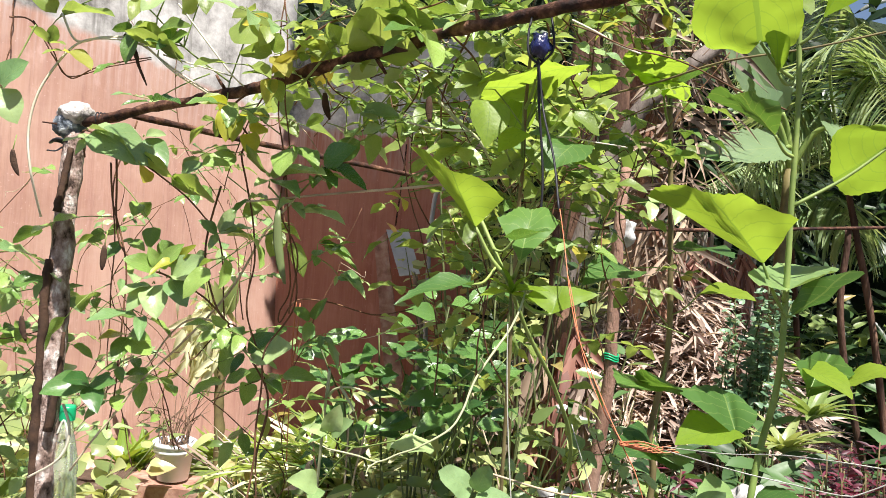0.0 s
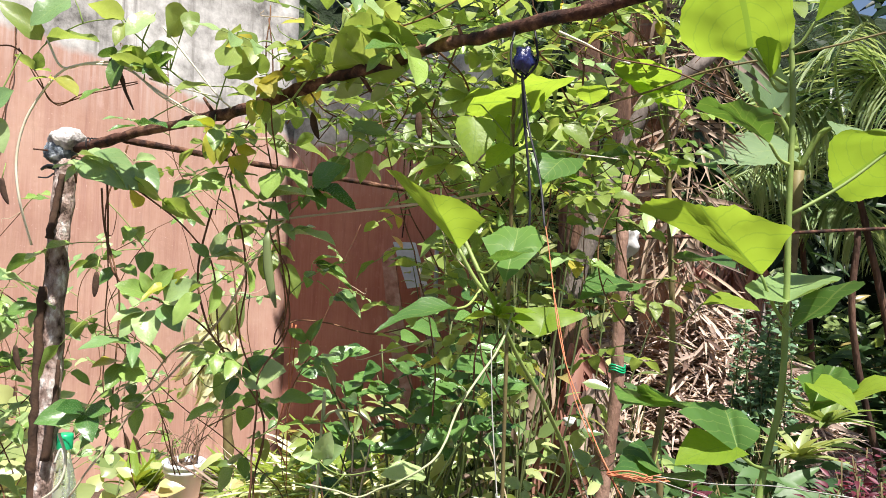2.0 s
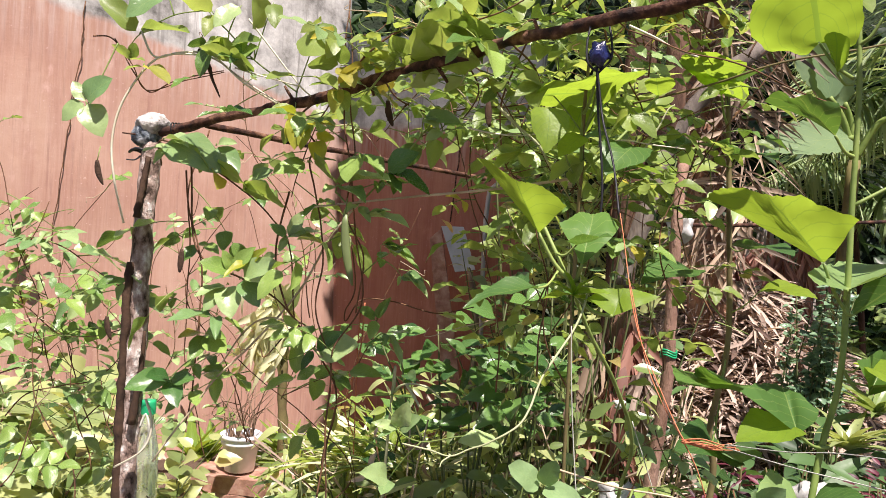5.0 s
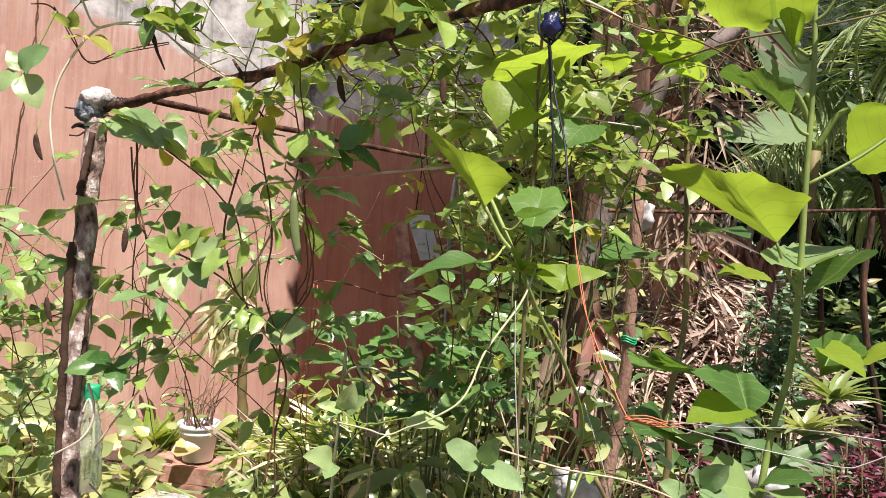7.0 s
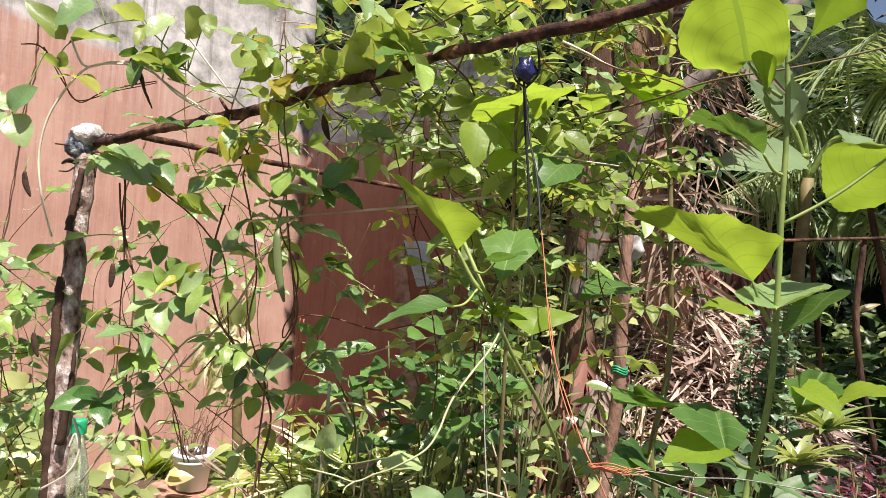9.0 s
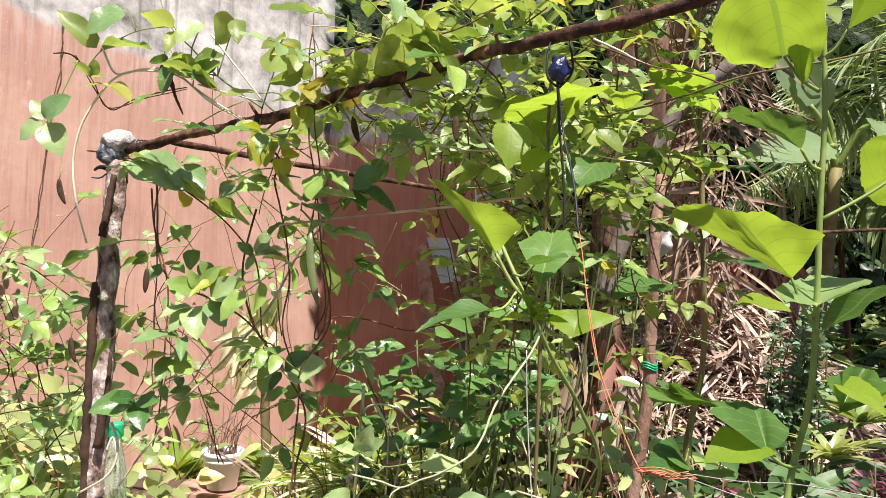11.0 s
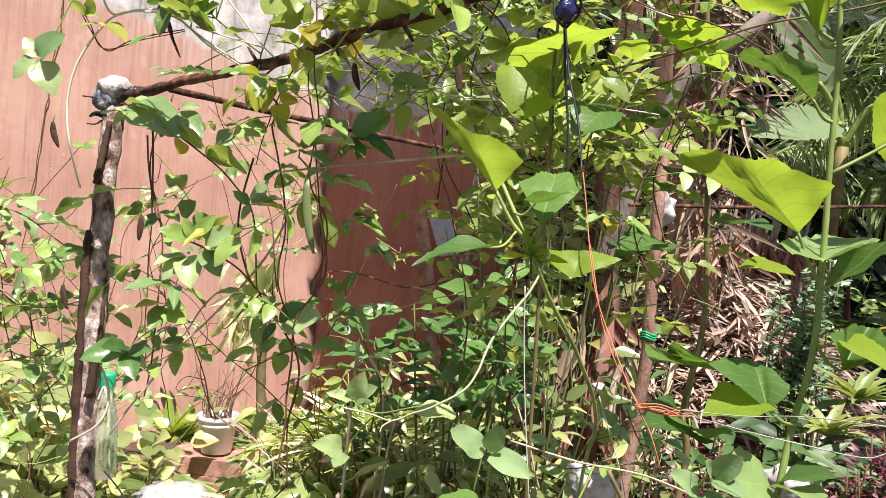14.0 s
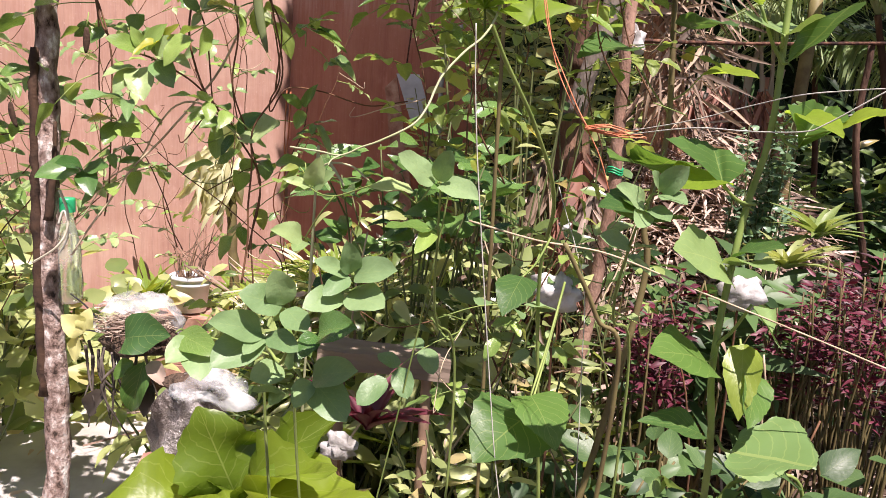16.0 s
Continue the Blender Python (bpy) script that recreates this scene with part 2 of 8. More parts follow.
M["white_string"] = rough_mat("white_string", [(0.3, (0.34, 0.35, 0.3)), (0.7, (0.6, 0.6, 0.52))], 40, 0.7, 200, 0.4, 0.001)
M["sack"] = rough_mat("dusty_white_plastic", [(0.35, (0.2, 0.19, 0.17)), (0.5, (0.45, 0.45, 0.43)), (0.7, (0.66, 0.66, 0.64))], 14, 0.4, 30, 0.4, 0.01, spec=0.5)
M["grey_root"] = rough_mat("dead_root", [(0.3, (0.035, 0.028, 0.022)), (0.7, (0.16, 0.135, 0.11))], 30, 0.9, 90, 0.4, 0.002)
M["wilted"] = leaf_mat("wilted_yellow_leaf", (0.6, 0.58, 0.2), (0.7, 0.68, 0.34), 0.4, 0.5, 0.2)
M["dead_dark"] = leaf_mat("dead_dark_leaf", (0.03, 0.024, 0.02), (0.08, 0.06, 0.045), 0.1, 0.7)
M["pale_twig"] = rough_mat("bleached_stem", [(0.3, (0.5, 0.46, 0.34)), (0.7, (0.72, 0.68, 0.54))], 14, 0.6, 90, 0.2, 0.002)
# the white end paints the bag's sheen along with its pale plastic
M["grey_sack"] = rough_mat("grey_soil_bag", [(0.4, (0.045, 0.033, 0.025)), (0.5, (0.12, 0.1, 0.085)), (0.6, (0.26, 0.24, 0.225)), (0.7, (0.7, 0.71, 0.71))], 12, 0.28, 40, 0.9, 0.02, spec=0.6)
M["bamboo"] = rough_mat("old_bamboo", [(0.3, (0.12, 0.07, 0.045)), (0.7, (0.34, 0.23, 0.16))], 6, 0.7, 40, 0.3, 0.003)
M["fence_red"] = rough_mat("reddish_fence_slat", [(0.3, (0.34, 0.17, 0.135)), (0.5, (0.5, 0.31, 0.25)), (0.7, (0.66, 0.48, 0.41))], 5, 0.9, 40, 0.5, 0.005, stretch=(1, 1, 0.2))
M["fence_pale"] = rough_mat("pale_fence_slat", [(0.3, (0.22, 0.19, 0.16)), (0.7, (0.52, 0.48, 0.42))], 5, 0.9, 40, 0.5, 0.005, stretch=(1, 1, 0.2))


def plastic_clear():
    m, nt, p = nodes_of("clear_bottle_plastic")
    p.inputs["Base Color"].default_value = (0.9, 0.95, 0.9, 1)
    p.inputs["Transmission Weight"].default_value = 0.85
    p.inputs["IOR"].default_value = 1.12
    fog = noise_of(nt, 12, 4)
    nt.links.new(ramp(nt, fog, [(0.35, (0.06,) * 3), (0.7, (0.45,) * 3)]), p.inputs["Roughness"])
    return m


M["clear"] = plastic_clear()


def film_mat():
    """Cloudy plastic film: half see-through, glossy, dusty in patches."""
    m, nt, p = nodes_of("cloudy_plastic_film")
    p.inputs["Base Color"].default_value = (0.8, 0.83, 0.82, 1)
    p.inputs["Roughness"].default_value = 0.25
    dust = noise_of(nt, 18, 5)
    bump(nt, p, noise_of(nt, 30, 5), 0.5, 0.01)
    clear = nt.nodes.new("ShaderNodeBsdfTransparent")
    ms = nt.nodes.new("ShaderNodeMixShader")
    nt.links.new(ramp(nt, dust, [(0.35, (0.12,) * 3), (0.65, (0.5,) * 3)]), ms.inputs[0])
    nt.links.new(clear.outputs[0], ms.inputs[1])
    nt.links.new(p.outputs[0], ms.inputs[2])
    nt.links.new(ms.outputs[0], nt.nodes["Material Output"].inputs[0])
    return m


M["film"] = film_mat()


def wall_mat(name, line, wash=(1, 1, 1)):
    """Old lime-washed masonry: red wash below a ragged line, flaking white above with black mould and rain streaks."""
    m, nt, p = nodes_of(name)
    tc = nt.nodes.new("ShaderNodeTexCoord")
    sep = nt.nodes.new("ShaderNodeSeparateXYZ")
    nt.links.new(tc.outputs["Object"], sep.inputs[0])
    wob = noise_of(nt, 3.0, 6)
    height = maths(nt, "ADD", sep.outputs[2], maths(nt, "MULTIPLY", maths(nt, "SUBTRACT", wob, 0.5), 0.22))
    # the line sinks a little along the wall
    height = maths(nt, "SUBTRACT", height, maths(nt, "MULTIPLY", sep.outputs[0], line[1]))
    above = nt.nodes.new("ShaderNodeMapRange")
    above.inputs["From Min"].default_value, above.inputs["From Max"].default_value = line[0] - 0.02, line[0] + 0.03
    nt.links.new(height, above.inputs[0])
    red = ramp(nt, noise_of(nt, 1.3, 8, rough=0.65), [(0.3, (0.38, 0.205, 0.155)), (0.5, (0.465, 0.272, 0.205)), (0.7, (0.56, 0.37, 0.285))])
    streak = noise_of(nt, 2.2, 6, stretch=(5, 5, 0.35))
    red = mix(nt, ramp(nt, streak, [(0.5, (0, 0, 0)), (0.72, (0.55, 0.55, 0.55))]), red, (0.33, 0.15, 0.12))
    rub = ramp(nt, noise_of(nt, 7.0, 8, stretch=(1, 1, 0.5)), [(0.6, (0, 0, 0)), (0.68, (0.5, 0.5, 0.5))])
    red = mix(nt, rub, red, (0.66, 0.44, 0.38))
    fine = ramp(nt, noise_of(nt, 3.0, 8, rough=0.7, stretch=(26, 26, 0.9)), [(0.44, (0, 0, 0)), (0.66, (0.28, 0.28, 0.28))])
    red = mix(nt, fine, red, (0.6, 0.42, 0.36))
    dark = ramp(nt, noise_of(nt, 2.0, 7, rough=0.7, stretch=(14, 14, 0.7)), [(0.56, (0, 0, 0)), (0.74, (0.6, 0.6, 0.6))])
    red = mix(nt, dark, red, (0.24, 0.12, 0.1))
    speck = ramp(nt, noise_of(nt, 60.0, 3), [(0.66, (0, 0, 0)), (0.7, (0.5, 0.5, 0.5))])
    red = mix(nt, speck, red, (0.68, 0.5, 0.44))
    # wash tints the red; the north wall uses it to paint in shade
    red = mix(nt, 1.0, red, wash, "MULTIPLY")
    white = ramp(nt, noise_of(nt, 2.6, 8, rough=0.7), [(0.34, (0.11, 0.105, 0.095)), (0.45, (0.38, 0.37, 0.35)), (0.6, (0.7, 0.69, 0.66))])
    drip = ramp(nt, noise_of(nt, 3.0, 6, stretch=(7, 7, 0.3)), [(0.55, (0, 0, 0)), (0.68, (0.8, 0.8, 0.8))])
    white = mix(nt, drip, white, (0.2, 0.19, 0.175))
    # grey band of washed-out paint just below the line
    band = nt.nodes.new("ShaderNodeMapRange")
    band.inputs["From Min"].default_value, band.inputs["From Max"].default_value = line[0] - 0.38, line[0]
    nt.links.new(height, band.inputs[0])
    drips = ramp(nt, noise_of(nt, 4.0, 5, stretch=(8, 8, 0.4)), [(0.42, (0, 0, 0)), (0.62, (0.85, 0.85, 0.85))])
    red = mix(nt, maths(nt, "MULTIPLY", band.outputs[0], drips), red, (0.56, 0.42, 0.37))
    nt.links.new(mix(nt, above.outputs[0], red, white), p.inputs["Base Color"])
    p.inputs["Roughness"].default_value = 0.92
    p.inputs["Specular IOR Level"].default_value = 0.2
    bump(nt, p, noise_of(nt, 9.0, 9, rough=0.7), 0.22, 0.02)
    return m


# ---- mesh helpers ----
def thing(name, at, label, category, group="", kind=""):
    ob = new(name)
    ob.empty_display_size = 0.05
    ob.location = at
    ob["base"] = tuple(at)
    return tagged(ob, label, category, group, kind)


def mesh_of(name, bm, material, smooth=True):
    me = bpy.data.meshes.new(name)
    bm.to_mesh(me)
    bm.free()
    me.materials.append(material)
    if smooth:
        for poly in me.polygons:
            poly.use_smooth = True
    return me


def base_of(ob):
    return Vector(ob["base"]) if "base" in ob else Vector()


def put(name, me, parent, m=None, label=""):
    """A mesh object at the world pose m, as a child of parent (a thing or a part)."""
    ob = new(name, me)
    if parent is not None:
        ob.parent = parent
        root, up = Matrix(), parent
        while up is not None:
            root = up.matrix_basis @ root if up.type != "EMPTY" else Matrix.Translation(base_of(up)) @ root
            up = up.parent
        ob.matrix_basis = root.inverted() @ (m or Matrix())
    elif m is not None:
        ob.matrix_basis = m
    if label:
        ob["label"] = label
    return ob


def part(name, bm, material, parent, label="", smooth=True):
    return put(name, mesh_of(name, bm, material, smooth), parent, None, label)


def curve_points(pts, steps=8):
    """A smooth line through control points."""
    p = [Vector(q) for q in pts]
    if len(p) == 2:
        return [p[0].lerp(p[1], k / steps) for k in range(steps + 1)]
    p = [2 * p[0] - p[1]] + p + [2 * p[-1] - p[-2]]
    out = []
    for a, b, c, d in zip(p, p[1:], p[2:], p[3:]):
        for k in range(steps):
            t = k / steps
            out.append(0.5 * (2 * b + (c - a) * t + (2 * a - 5 * b + 4 * c - d) * t * t + (3 * b - a - 3 * c + d) * t ** 3))
    return out + [p[-2]]


def tube(bm, line, r0, r1=None, sides=6, rough=0.0, seed=0, knots=()):
    """A tapered, uneven tube along a line of points, closed at both ends."""
    r1 = r0 if r1 is None else r1
    rings, n = [], len(line)
    side = Vector((0, 0, 1))
    for k, q in enumerate(line):
        ahead = (line[min(k + 1, n - 1)] - line[max(k - 1, 0)]).normalized()
        if abs(ahead.dot(side)) > 0.95:
            side = Vector((1, 0, 0)) if abs(ahead.x) < 0.9 else Vector((0, 1, 0))
        u = ahead.cross(side).normalized()
        v = ahead.cross(u).normalized()
        r = r0 + (r1 - r0) * k / max(1, n - 1)
        ring = []
        for s in range(sides):
            a = 2 * math.pi * s / sides
            d = u * math.cos(a) + v * math.sin(a)
            w = 1 + rough * noise.noise((q + d * r * 1.5) * (0.35 / max(r, 0.004)) + Vector((seed, 0, 0))) if rough else 1
            ring.append(bm.verts.new(q + d * r * w))
        rings.append(ring)
    for a, b in zip(rings, rings[1:]):
        for s in range(sides):
            bm.faces.new((a[s], a[(s + 1) % sides], b[(s + 1) % sides], b[s]))
    bm.faces.new(rings[0][::-1])
    bm.faces.new(rings[-1])


def stick(name, pts, r0, r1, material, parent, label="", sides=6, rough=0.0, steps=8, wiggle=0.0, seed=0):
    line = curve_points(pts, steps)
    if wiggle:
        line = [q + Vector((noise.noise(q * 9 + Vector((seed, 1, 2))), noise.noise(q * 9 + Vector((7, seed, 3))), noise.noise(q * 9 + Vector((5, 8, seed))))) * wiggle for q in line]
    bm = bmesh.new()
    tube(bm, line, r0, r1, sides, rough, seed)
    return part(name, bm, material, parent, label), line


def leaf_shape(bm, m, width, profile, bend=0.25, fold=0.25, rows=7, jag=0.0, wave=0.0, seed=0, uv=None):
    """One blade from the base along +y, unit length under m: a folded midrib and two halves of two strips each."""
    rng = random.Random(seed)
    grid = []
    for k in range(rows + 1):
        t = k / rows
        w = width * profile(t)
        if jag and 0 < k < rows:
            w *= 1 + jag * (1 if k % 2 else -1)
        z0 = -bend * t * t
        row = []
        for s in (-1, -0.55, 0, 0.55, 1):
            z = z0 + abs(s) * w * fold + wave * w * math.sin(9 * t + 2.2 * s + seed) * abs(s)
            row.append(bm.verts.new(m @ Vector((s * w, t + (0.02 * rng.uniform(-1, 1) if abs(s) == 1 else 0), z))))
        grid.append((t, row))
    for (ta, a), (tb, b) in zip(grid, grid[1:]):
        for s in range(4):
            f = bm.faces.new((a[s], a[s + 1], b[s + 1], b[s]))
            f.smooth = True
            if uv:
                for loop, (x, y) in zip(f.loops, ((s, ta), (s + 1, ta), (s + 1, tb), (s, tb))):
                    loop[uv].uv = (x / 4, y)


def oval(t):
    return max(0.02, math.sin(math.pi * t ** 0.8) ** 0.66 * (1 - 0.12 * t ** 4))


def lance(t):
    return max(0.03, math.sin(math.pi * t ** 0.7) ** 1.0)


def heart(t):
    return max(0.02, (math.sin(math.pi * min(1, 0.12 + 0.88 * t)) ** 0.75) * (1.12 - 0.45 * t) * min(1, 0.3 + 9 * t))


def strap(t):
    return max(0.03, min(1, 5 * t + 0.35) * min(1, 2.2 * (1 - t)) ** 0.8)


def broad(t):
    return max(0.03, math.sin(math.pi * t ** 0.6) ** 0.8)


def leaf_meshes(name, material, width, profile, count=5, **kw):
    out = []
    for k in range(count):
        rng = random.Random(k * 7 + 3)
        bm = bmesh.new()
        uv = bm.loops.layers.uv.new("UVMap")
        k2 = dict(kw)
        k2["bend"] = kw.get("bend", 0.25) * rng.uniform(0.3, 1.7)
        k2["fold"] = kw.get("fold", 0.25) * rng.uniform(0.3, 1.6)
        leaf_shape(bm, Matrix(), width * rng.uniform(0.9, 1.12), profile, seed=k, uv=uv, **k2)
        out.append(mesh_of(name, bm, material))
    return out


def aim(at, along, up, size):
    """The pose of a blade at a place: its tip along one way, its face turned to the other."""
    y = Vector(along).normalized()
    z = Vector(up)
    z = (z - y * z.dot(y))
    z = z.normalized() if z.length > 1e-3 else y.orthogonal().normalized()
    x = y.cross(z)
    m = Matrix((x, y, z)).transposed().to_4x4()
    return Matrix.Translation(at) @ m @ Matrix.Scale(size, 4)


LEAFLETS = {k: leaf_meshes("leaflet", M[k], 0.3, oval, 7, bend=0.26, fold=0.3, rows=9, wave=0.16) for k in ("pea", "pea_top", "pea_blue", "pea_low", "pea_yellow", "gloss_pea")}


def round_oval(t):
    return max(0.02, math.sin(math.pi * t ** 0.88) ** 0.56)


LEAFLETS["pea_low"] = leaf_meshes("leaflet", M["pea_low"], 0.33, round_oval, 7, bend=0.15, fold=0.22, rows=10, wave=0.12)


CLEAR = (((-0.86, 1.2, 0.86), (-0.60, 1.74, 1.26)), ((-0.60, 1.2, 0.88), (-0.36, 2.3, 1.16)), ((-0.88, 1.3, 1.58), (-0.66, 1.8, 1.80)),
         ((-0.47, 1.2, 1.0), (-0.27, 1.6, 1.2)), ((-0.58, 1.6, 0.9), (-0.36, 2.0, 1.14)), ((-0.74, 2.0, 0.76), (-0.46, 2.6, 1.06)), ((-1.0, 2.6, 0.5), (-0.6, 3.5, 0.96)),
         ((-0.52, 1.3, 1.2), (-0.34, 1.75, 1.40)), ((-0.68, 1.75, 1.12), (-0.44, 2.3, 1.38)), ((-0.45, 1.2, 0.98), (-0.3, 1.75, 1.18)))


def in_clear(q):
    """The open spots before the bottle, the flower pot and the post's top, where no leaf hangs."""
    return any(all(a[i] < q[i] < b[i] for i in range(3)) for a, b in CLEAR)


def pea_leaf(parent, at, along, up, size, kind, rng, pairs=2):
    """A pinnate leaf: a thin stalk that carries pairs of oval leaflets and one at its tip."""
    along, up = Vector(along).normalized(), Vector(up).normalized()
    at = Vector(at)
    if in_clear(at + along * size * 1.4):
        return
    length = size * (0.9 + 0.85 * pairs)
    pts = [at, at + along * length * 0.5 + up * size * 0.1, at + along * length - Vector((0, 0, size * 0.2))]
    bm = bmesh.new()
    line = curve_points(pts, 3)
    tube(bm, line, 0.0013, 0.0008, 4)
    stalk = part("leaf", bm, M["stem"], parent)
    across = along.cross(up).normalized()
    n = len(line) - 1
    put("leaflet", rng.choice(LEAFLETS[kind]), stalk, aim(line[-1], along + Vector((0, 0, -0.3)), up + 0.3 * Vector((rng.uniform(-1, 1), rng.uniform(-1, 1), 0)), size * rng.uniform(0.95, 1.2)))
    for p in range(pairs):
        q = line[max(1, round(n * (0.45 + 0.42 * p)))]
        for s in (-1, 1):
            if rng.random() < 0.06:
                continue
            d = across * s + along * rng.uniform(0.1, 0.5) + Vector((0, 0, rng.uniform(-0.45, 0.15)))
            put("leaflet", rng.choice(LEAFLETS[kind]), stalk, aim(q, d, up + 0.4 * Vector((rng.uniform(-1, 1), rng.uniform(-1, 1), 0)), size * rng.uniform(0.8, 1.05)))


def rand_dir(rng, up=0.0):
    a = rng.uniform(0, 2 * math.pi)
    return Vector((math.cos(a), math.sin(a), rng.uniform(-0.5, 0.5) + up))


DUSTY = "dusty green pea vine with oval leaflets climbing the trellis"


def vine(pts, label, size=0.05, gap=0.09, kind="pea", r=0.0028, seed=1, mat="vine", pairs=2, wiggle=0.012, tilt=0.6, skip=0.0, lean=0.2, root=False):
    """A twining stem through the points with a leaf at every node, turned towards the light."""
    if label == DUSTY:
        size, gap = size * 1.16, gap * 1.08
    else:
        size *= 0.88
    rng = random.Random(seed)
    ob = thing("pea_vine", pts[0], label, "vine", "vines on the trellis")
    _, line = stick("stem", pts, r, r * 0.6, M[mat], ob, sides=5, steps=9, wiggle=wiggle, seed=seed)
    if root:
        q = Vector(pts[0])
        stick("root_stem", [(q.x + 0.06, q.y + 0.25, -0.01), (q.x + 0.05, q.y + 0.14, q.z * 0.55), q], r * 0.7, r * 0.6, M["bush_stem"], ob, sides=5, wiggle=0.02, seed=seed)
    for k in range(3):
        q = line[rng.randrange(len(line))]
        d = Vector((rng.uniform(-1, 1), rng.uniform(-0.5, 0.5), rng.uniform(-0.7, 0.7))) * rng.uniform(0.04, 0.11)
        tip = q + d * 1.6 + Vector((0, 0, rng.uniform(-0.05, 0.04)))
        stick("tendril", [q, q + d, tip, tip + Vector((rng.uniform(-0.02, 0.02), 0, rng.uniform(-0.02, 0.02)))], 0.0011, 0.0006, M[("vine", "stem", "twig")[k]], ob, sides=4, steps=4, wiggle=0.008, seed=seed + k)
    run = rng.uniform(0, gap)
    side = 1
    for a, b in zip(line, line[1:]):
        run += (b - a).length
        if run >= gap:
            run = rng.uniform(-0.3, 0.3) * gap
            if rng.random() < skip:
                continue
            ahead = (b - a).normalized()
            side = -side
            d = Vector((side * rng.uniform(0.4, 1), rng.uniform(-0.8, 0.5), rng.uniform(-0.3, 0.45))) + ahead * rng.uniform(-0.2, 0.5)
            up = Vector((rng.uniform(-tilt, tilt) + 0.2, rng.uniform(-tilt, tilt) - lean, 1))
            pea_leaf(ob, a, d, up, size * rng.uniform(0.65, 1.2), (rng.choice(("pea_top", "pea_top", "pea_top", "pea", "pea_blue")) if kind == "pea_top" else kind), rng, pairs if rng.random() < 0.7 else 1)
    return ob


BIG = {k: leaf_meshes("blade", M[k], 0.42, heart, 4, bend=0.22, fold=0.16, rows=14, jag=0.03, wave=0.1) for k in ("big", "big_dark", "big_pale", "lime")}

def big_leaf(parent, stem_at, base, tip, face, kind="big", width=1.0, k=0):
    """A broad toothed leaf on its stalk: from the stem to the blade's base, then to its tip."""
    base, tip = Vector(base), Vector(tip)
    bm = bmesh.new()
    mid = (Vector(stem_at) + base) / 2 + Vector((0, 0, -0.008))
    tube(bm, curve_points([stem_at, mid, base], 4), 0.0019, 0.0014, 5)
    stalk = part("leaf", bm, M["stem"], parent)
    m = aim(base, tip - base, face, (tip - base).length)
    put("blade", BIG[kind][k % 4], stalk, m @ Matrix.Diagonal((width, 1, 1, 1)))


FACE, FLAT, LIT = (0.15, -0.85, 0.6), (0.1, -0.3, 1), (0.1, 0.6, 0.8)


def sprig(parent, at, node, kind, *leaves):
    """A traced leaf: a stalk from the stem to its node, and leaflets from there to their tips, each with a width and a facing."""
    at, node = Vector(at), Vector(node)
    bm = bmesh.new()
    tube(bm, curve_points([at, (at + node) / 2 + Vector((0, 0, 0.004)), node], 3), 0.0016, 0.001, 5)
    stalk = part("leaf", bm, M["stem"], parent)
    for k, (tip, wide, face) in enumerate(leaves):
        way = (Vector(tip) - node) * (0.86 if kind == "pea_low" else 1)
        base = node + way * 0.08
        put("leaflet", LEAFLETS[kind][(k * 3 + int(abs(node.x) * 997)) % 7], stalk, aim(base, way, face, way.length * 0.94) @ Matrix.Diagonal((wide * (1.05 if kind == "pea_low" else 1.45 if face == LIT else 1.2), 1, 1, 1)))


def fan_leaf(parent, stem_at, base, rim, mat, seed=0, sag=0.02):
    """A broad toothed leaf that spreads from its stalk's end: its rim runs round from lobe to lobe through the given points."""
    base, rim = Vector(base), [Vector(q) for q in rim]
    bm = bmesh.new()
    tube(bm, curve_points([stem_at, (Vector(stem_at) + base) / 2 - Vector((0, 0, 0.008)), base], 5), 0.0032, 0.0022, 6)
    stalk = part("leaf", bm, M["stem"], parent)
    if len(rim) == 3:
        a, b, c = rim
        rim = [a, (a + b) / 2 + (b - base) * 0.14, b, (c + b) / 2 + (b - base) * 0.14, c]
    bm = bmesh.new()
    uv = bm.loops.layers.uv.new("UVMap")
    line, m, grid = curve_points(rim, 7), 7, []
    n = len(line) - 1
    for i, q in enumerate(line):
        q = base + (q - base) * (1 + 0.008 * (-1) ** i)
        row = []
        for j in range(m + 1):
            t = j / m
            p = base.lerp(q, t)
            p.y -= sag * abs(i / n - 0.5) * 1.6 * math.sin(math.pi * t)
            p.z += 0.006 * noise.noise(p * 40 + Vector((seed, 0, 0))) * t
            p.y += 0.014 * noise.noise(p * 25 + Vector((0, seed, 0))) * t
            row.append(bm.verts.new(p if j else base + (q - base) * 0.02))
        grid.append(row)
    for i in range(n):
        for j in range(m):
            f = bm.faces.new((grid[i][j], grid[i + 1][j], grid[i + 1][j + 1], grid[i][j + 1]))
            for loop, (a, b) in zip(f.loops, ((i, j), (i + 1, j), (i + 1, j + 1), (i, j + 1))):
                loop[uv].uv = (0.5 + (a / n - 0.5) * b / m, b / m)
    put("blade", mesh_of("blade", bm, M[mat]), stalk)


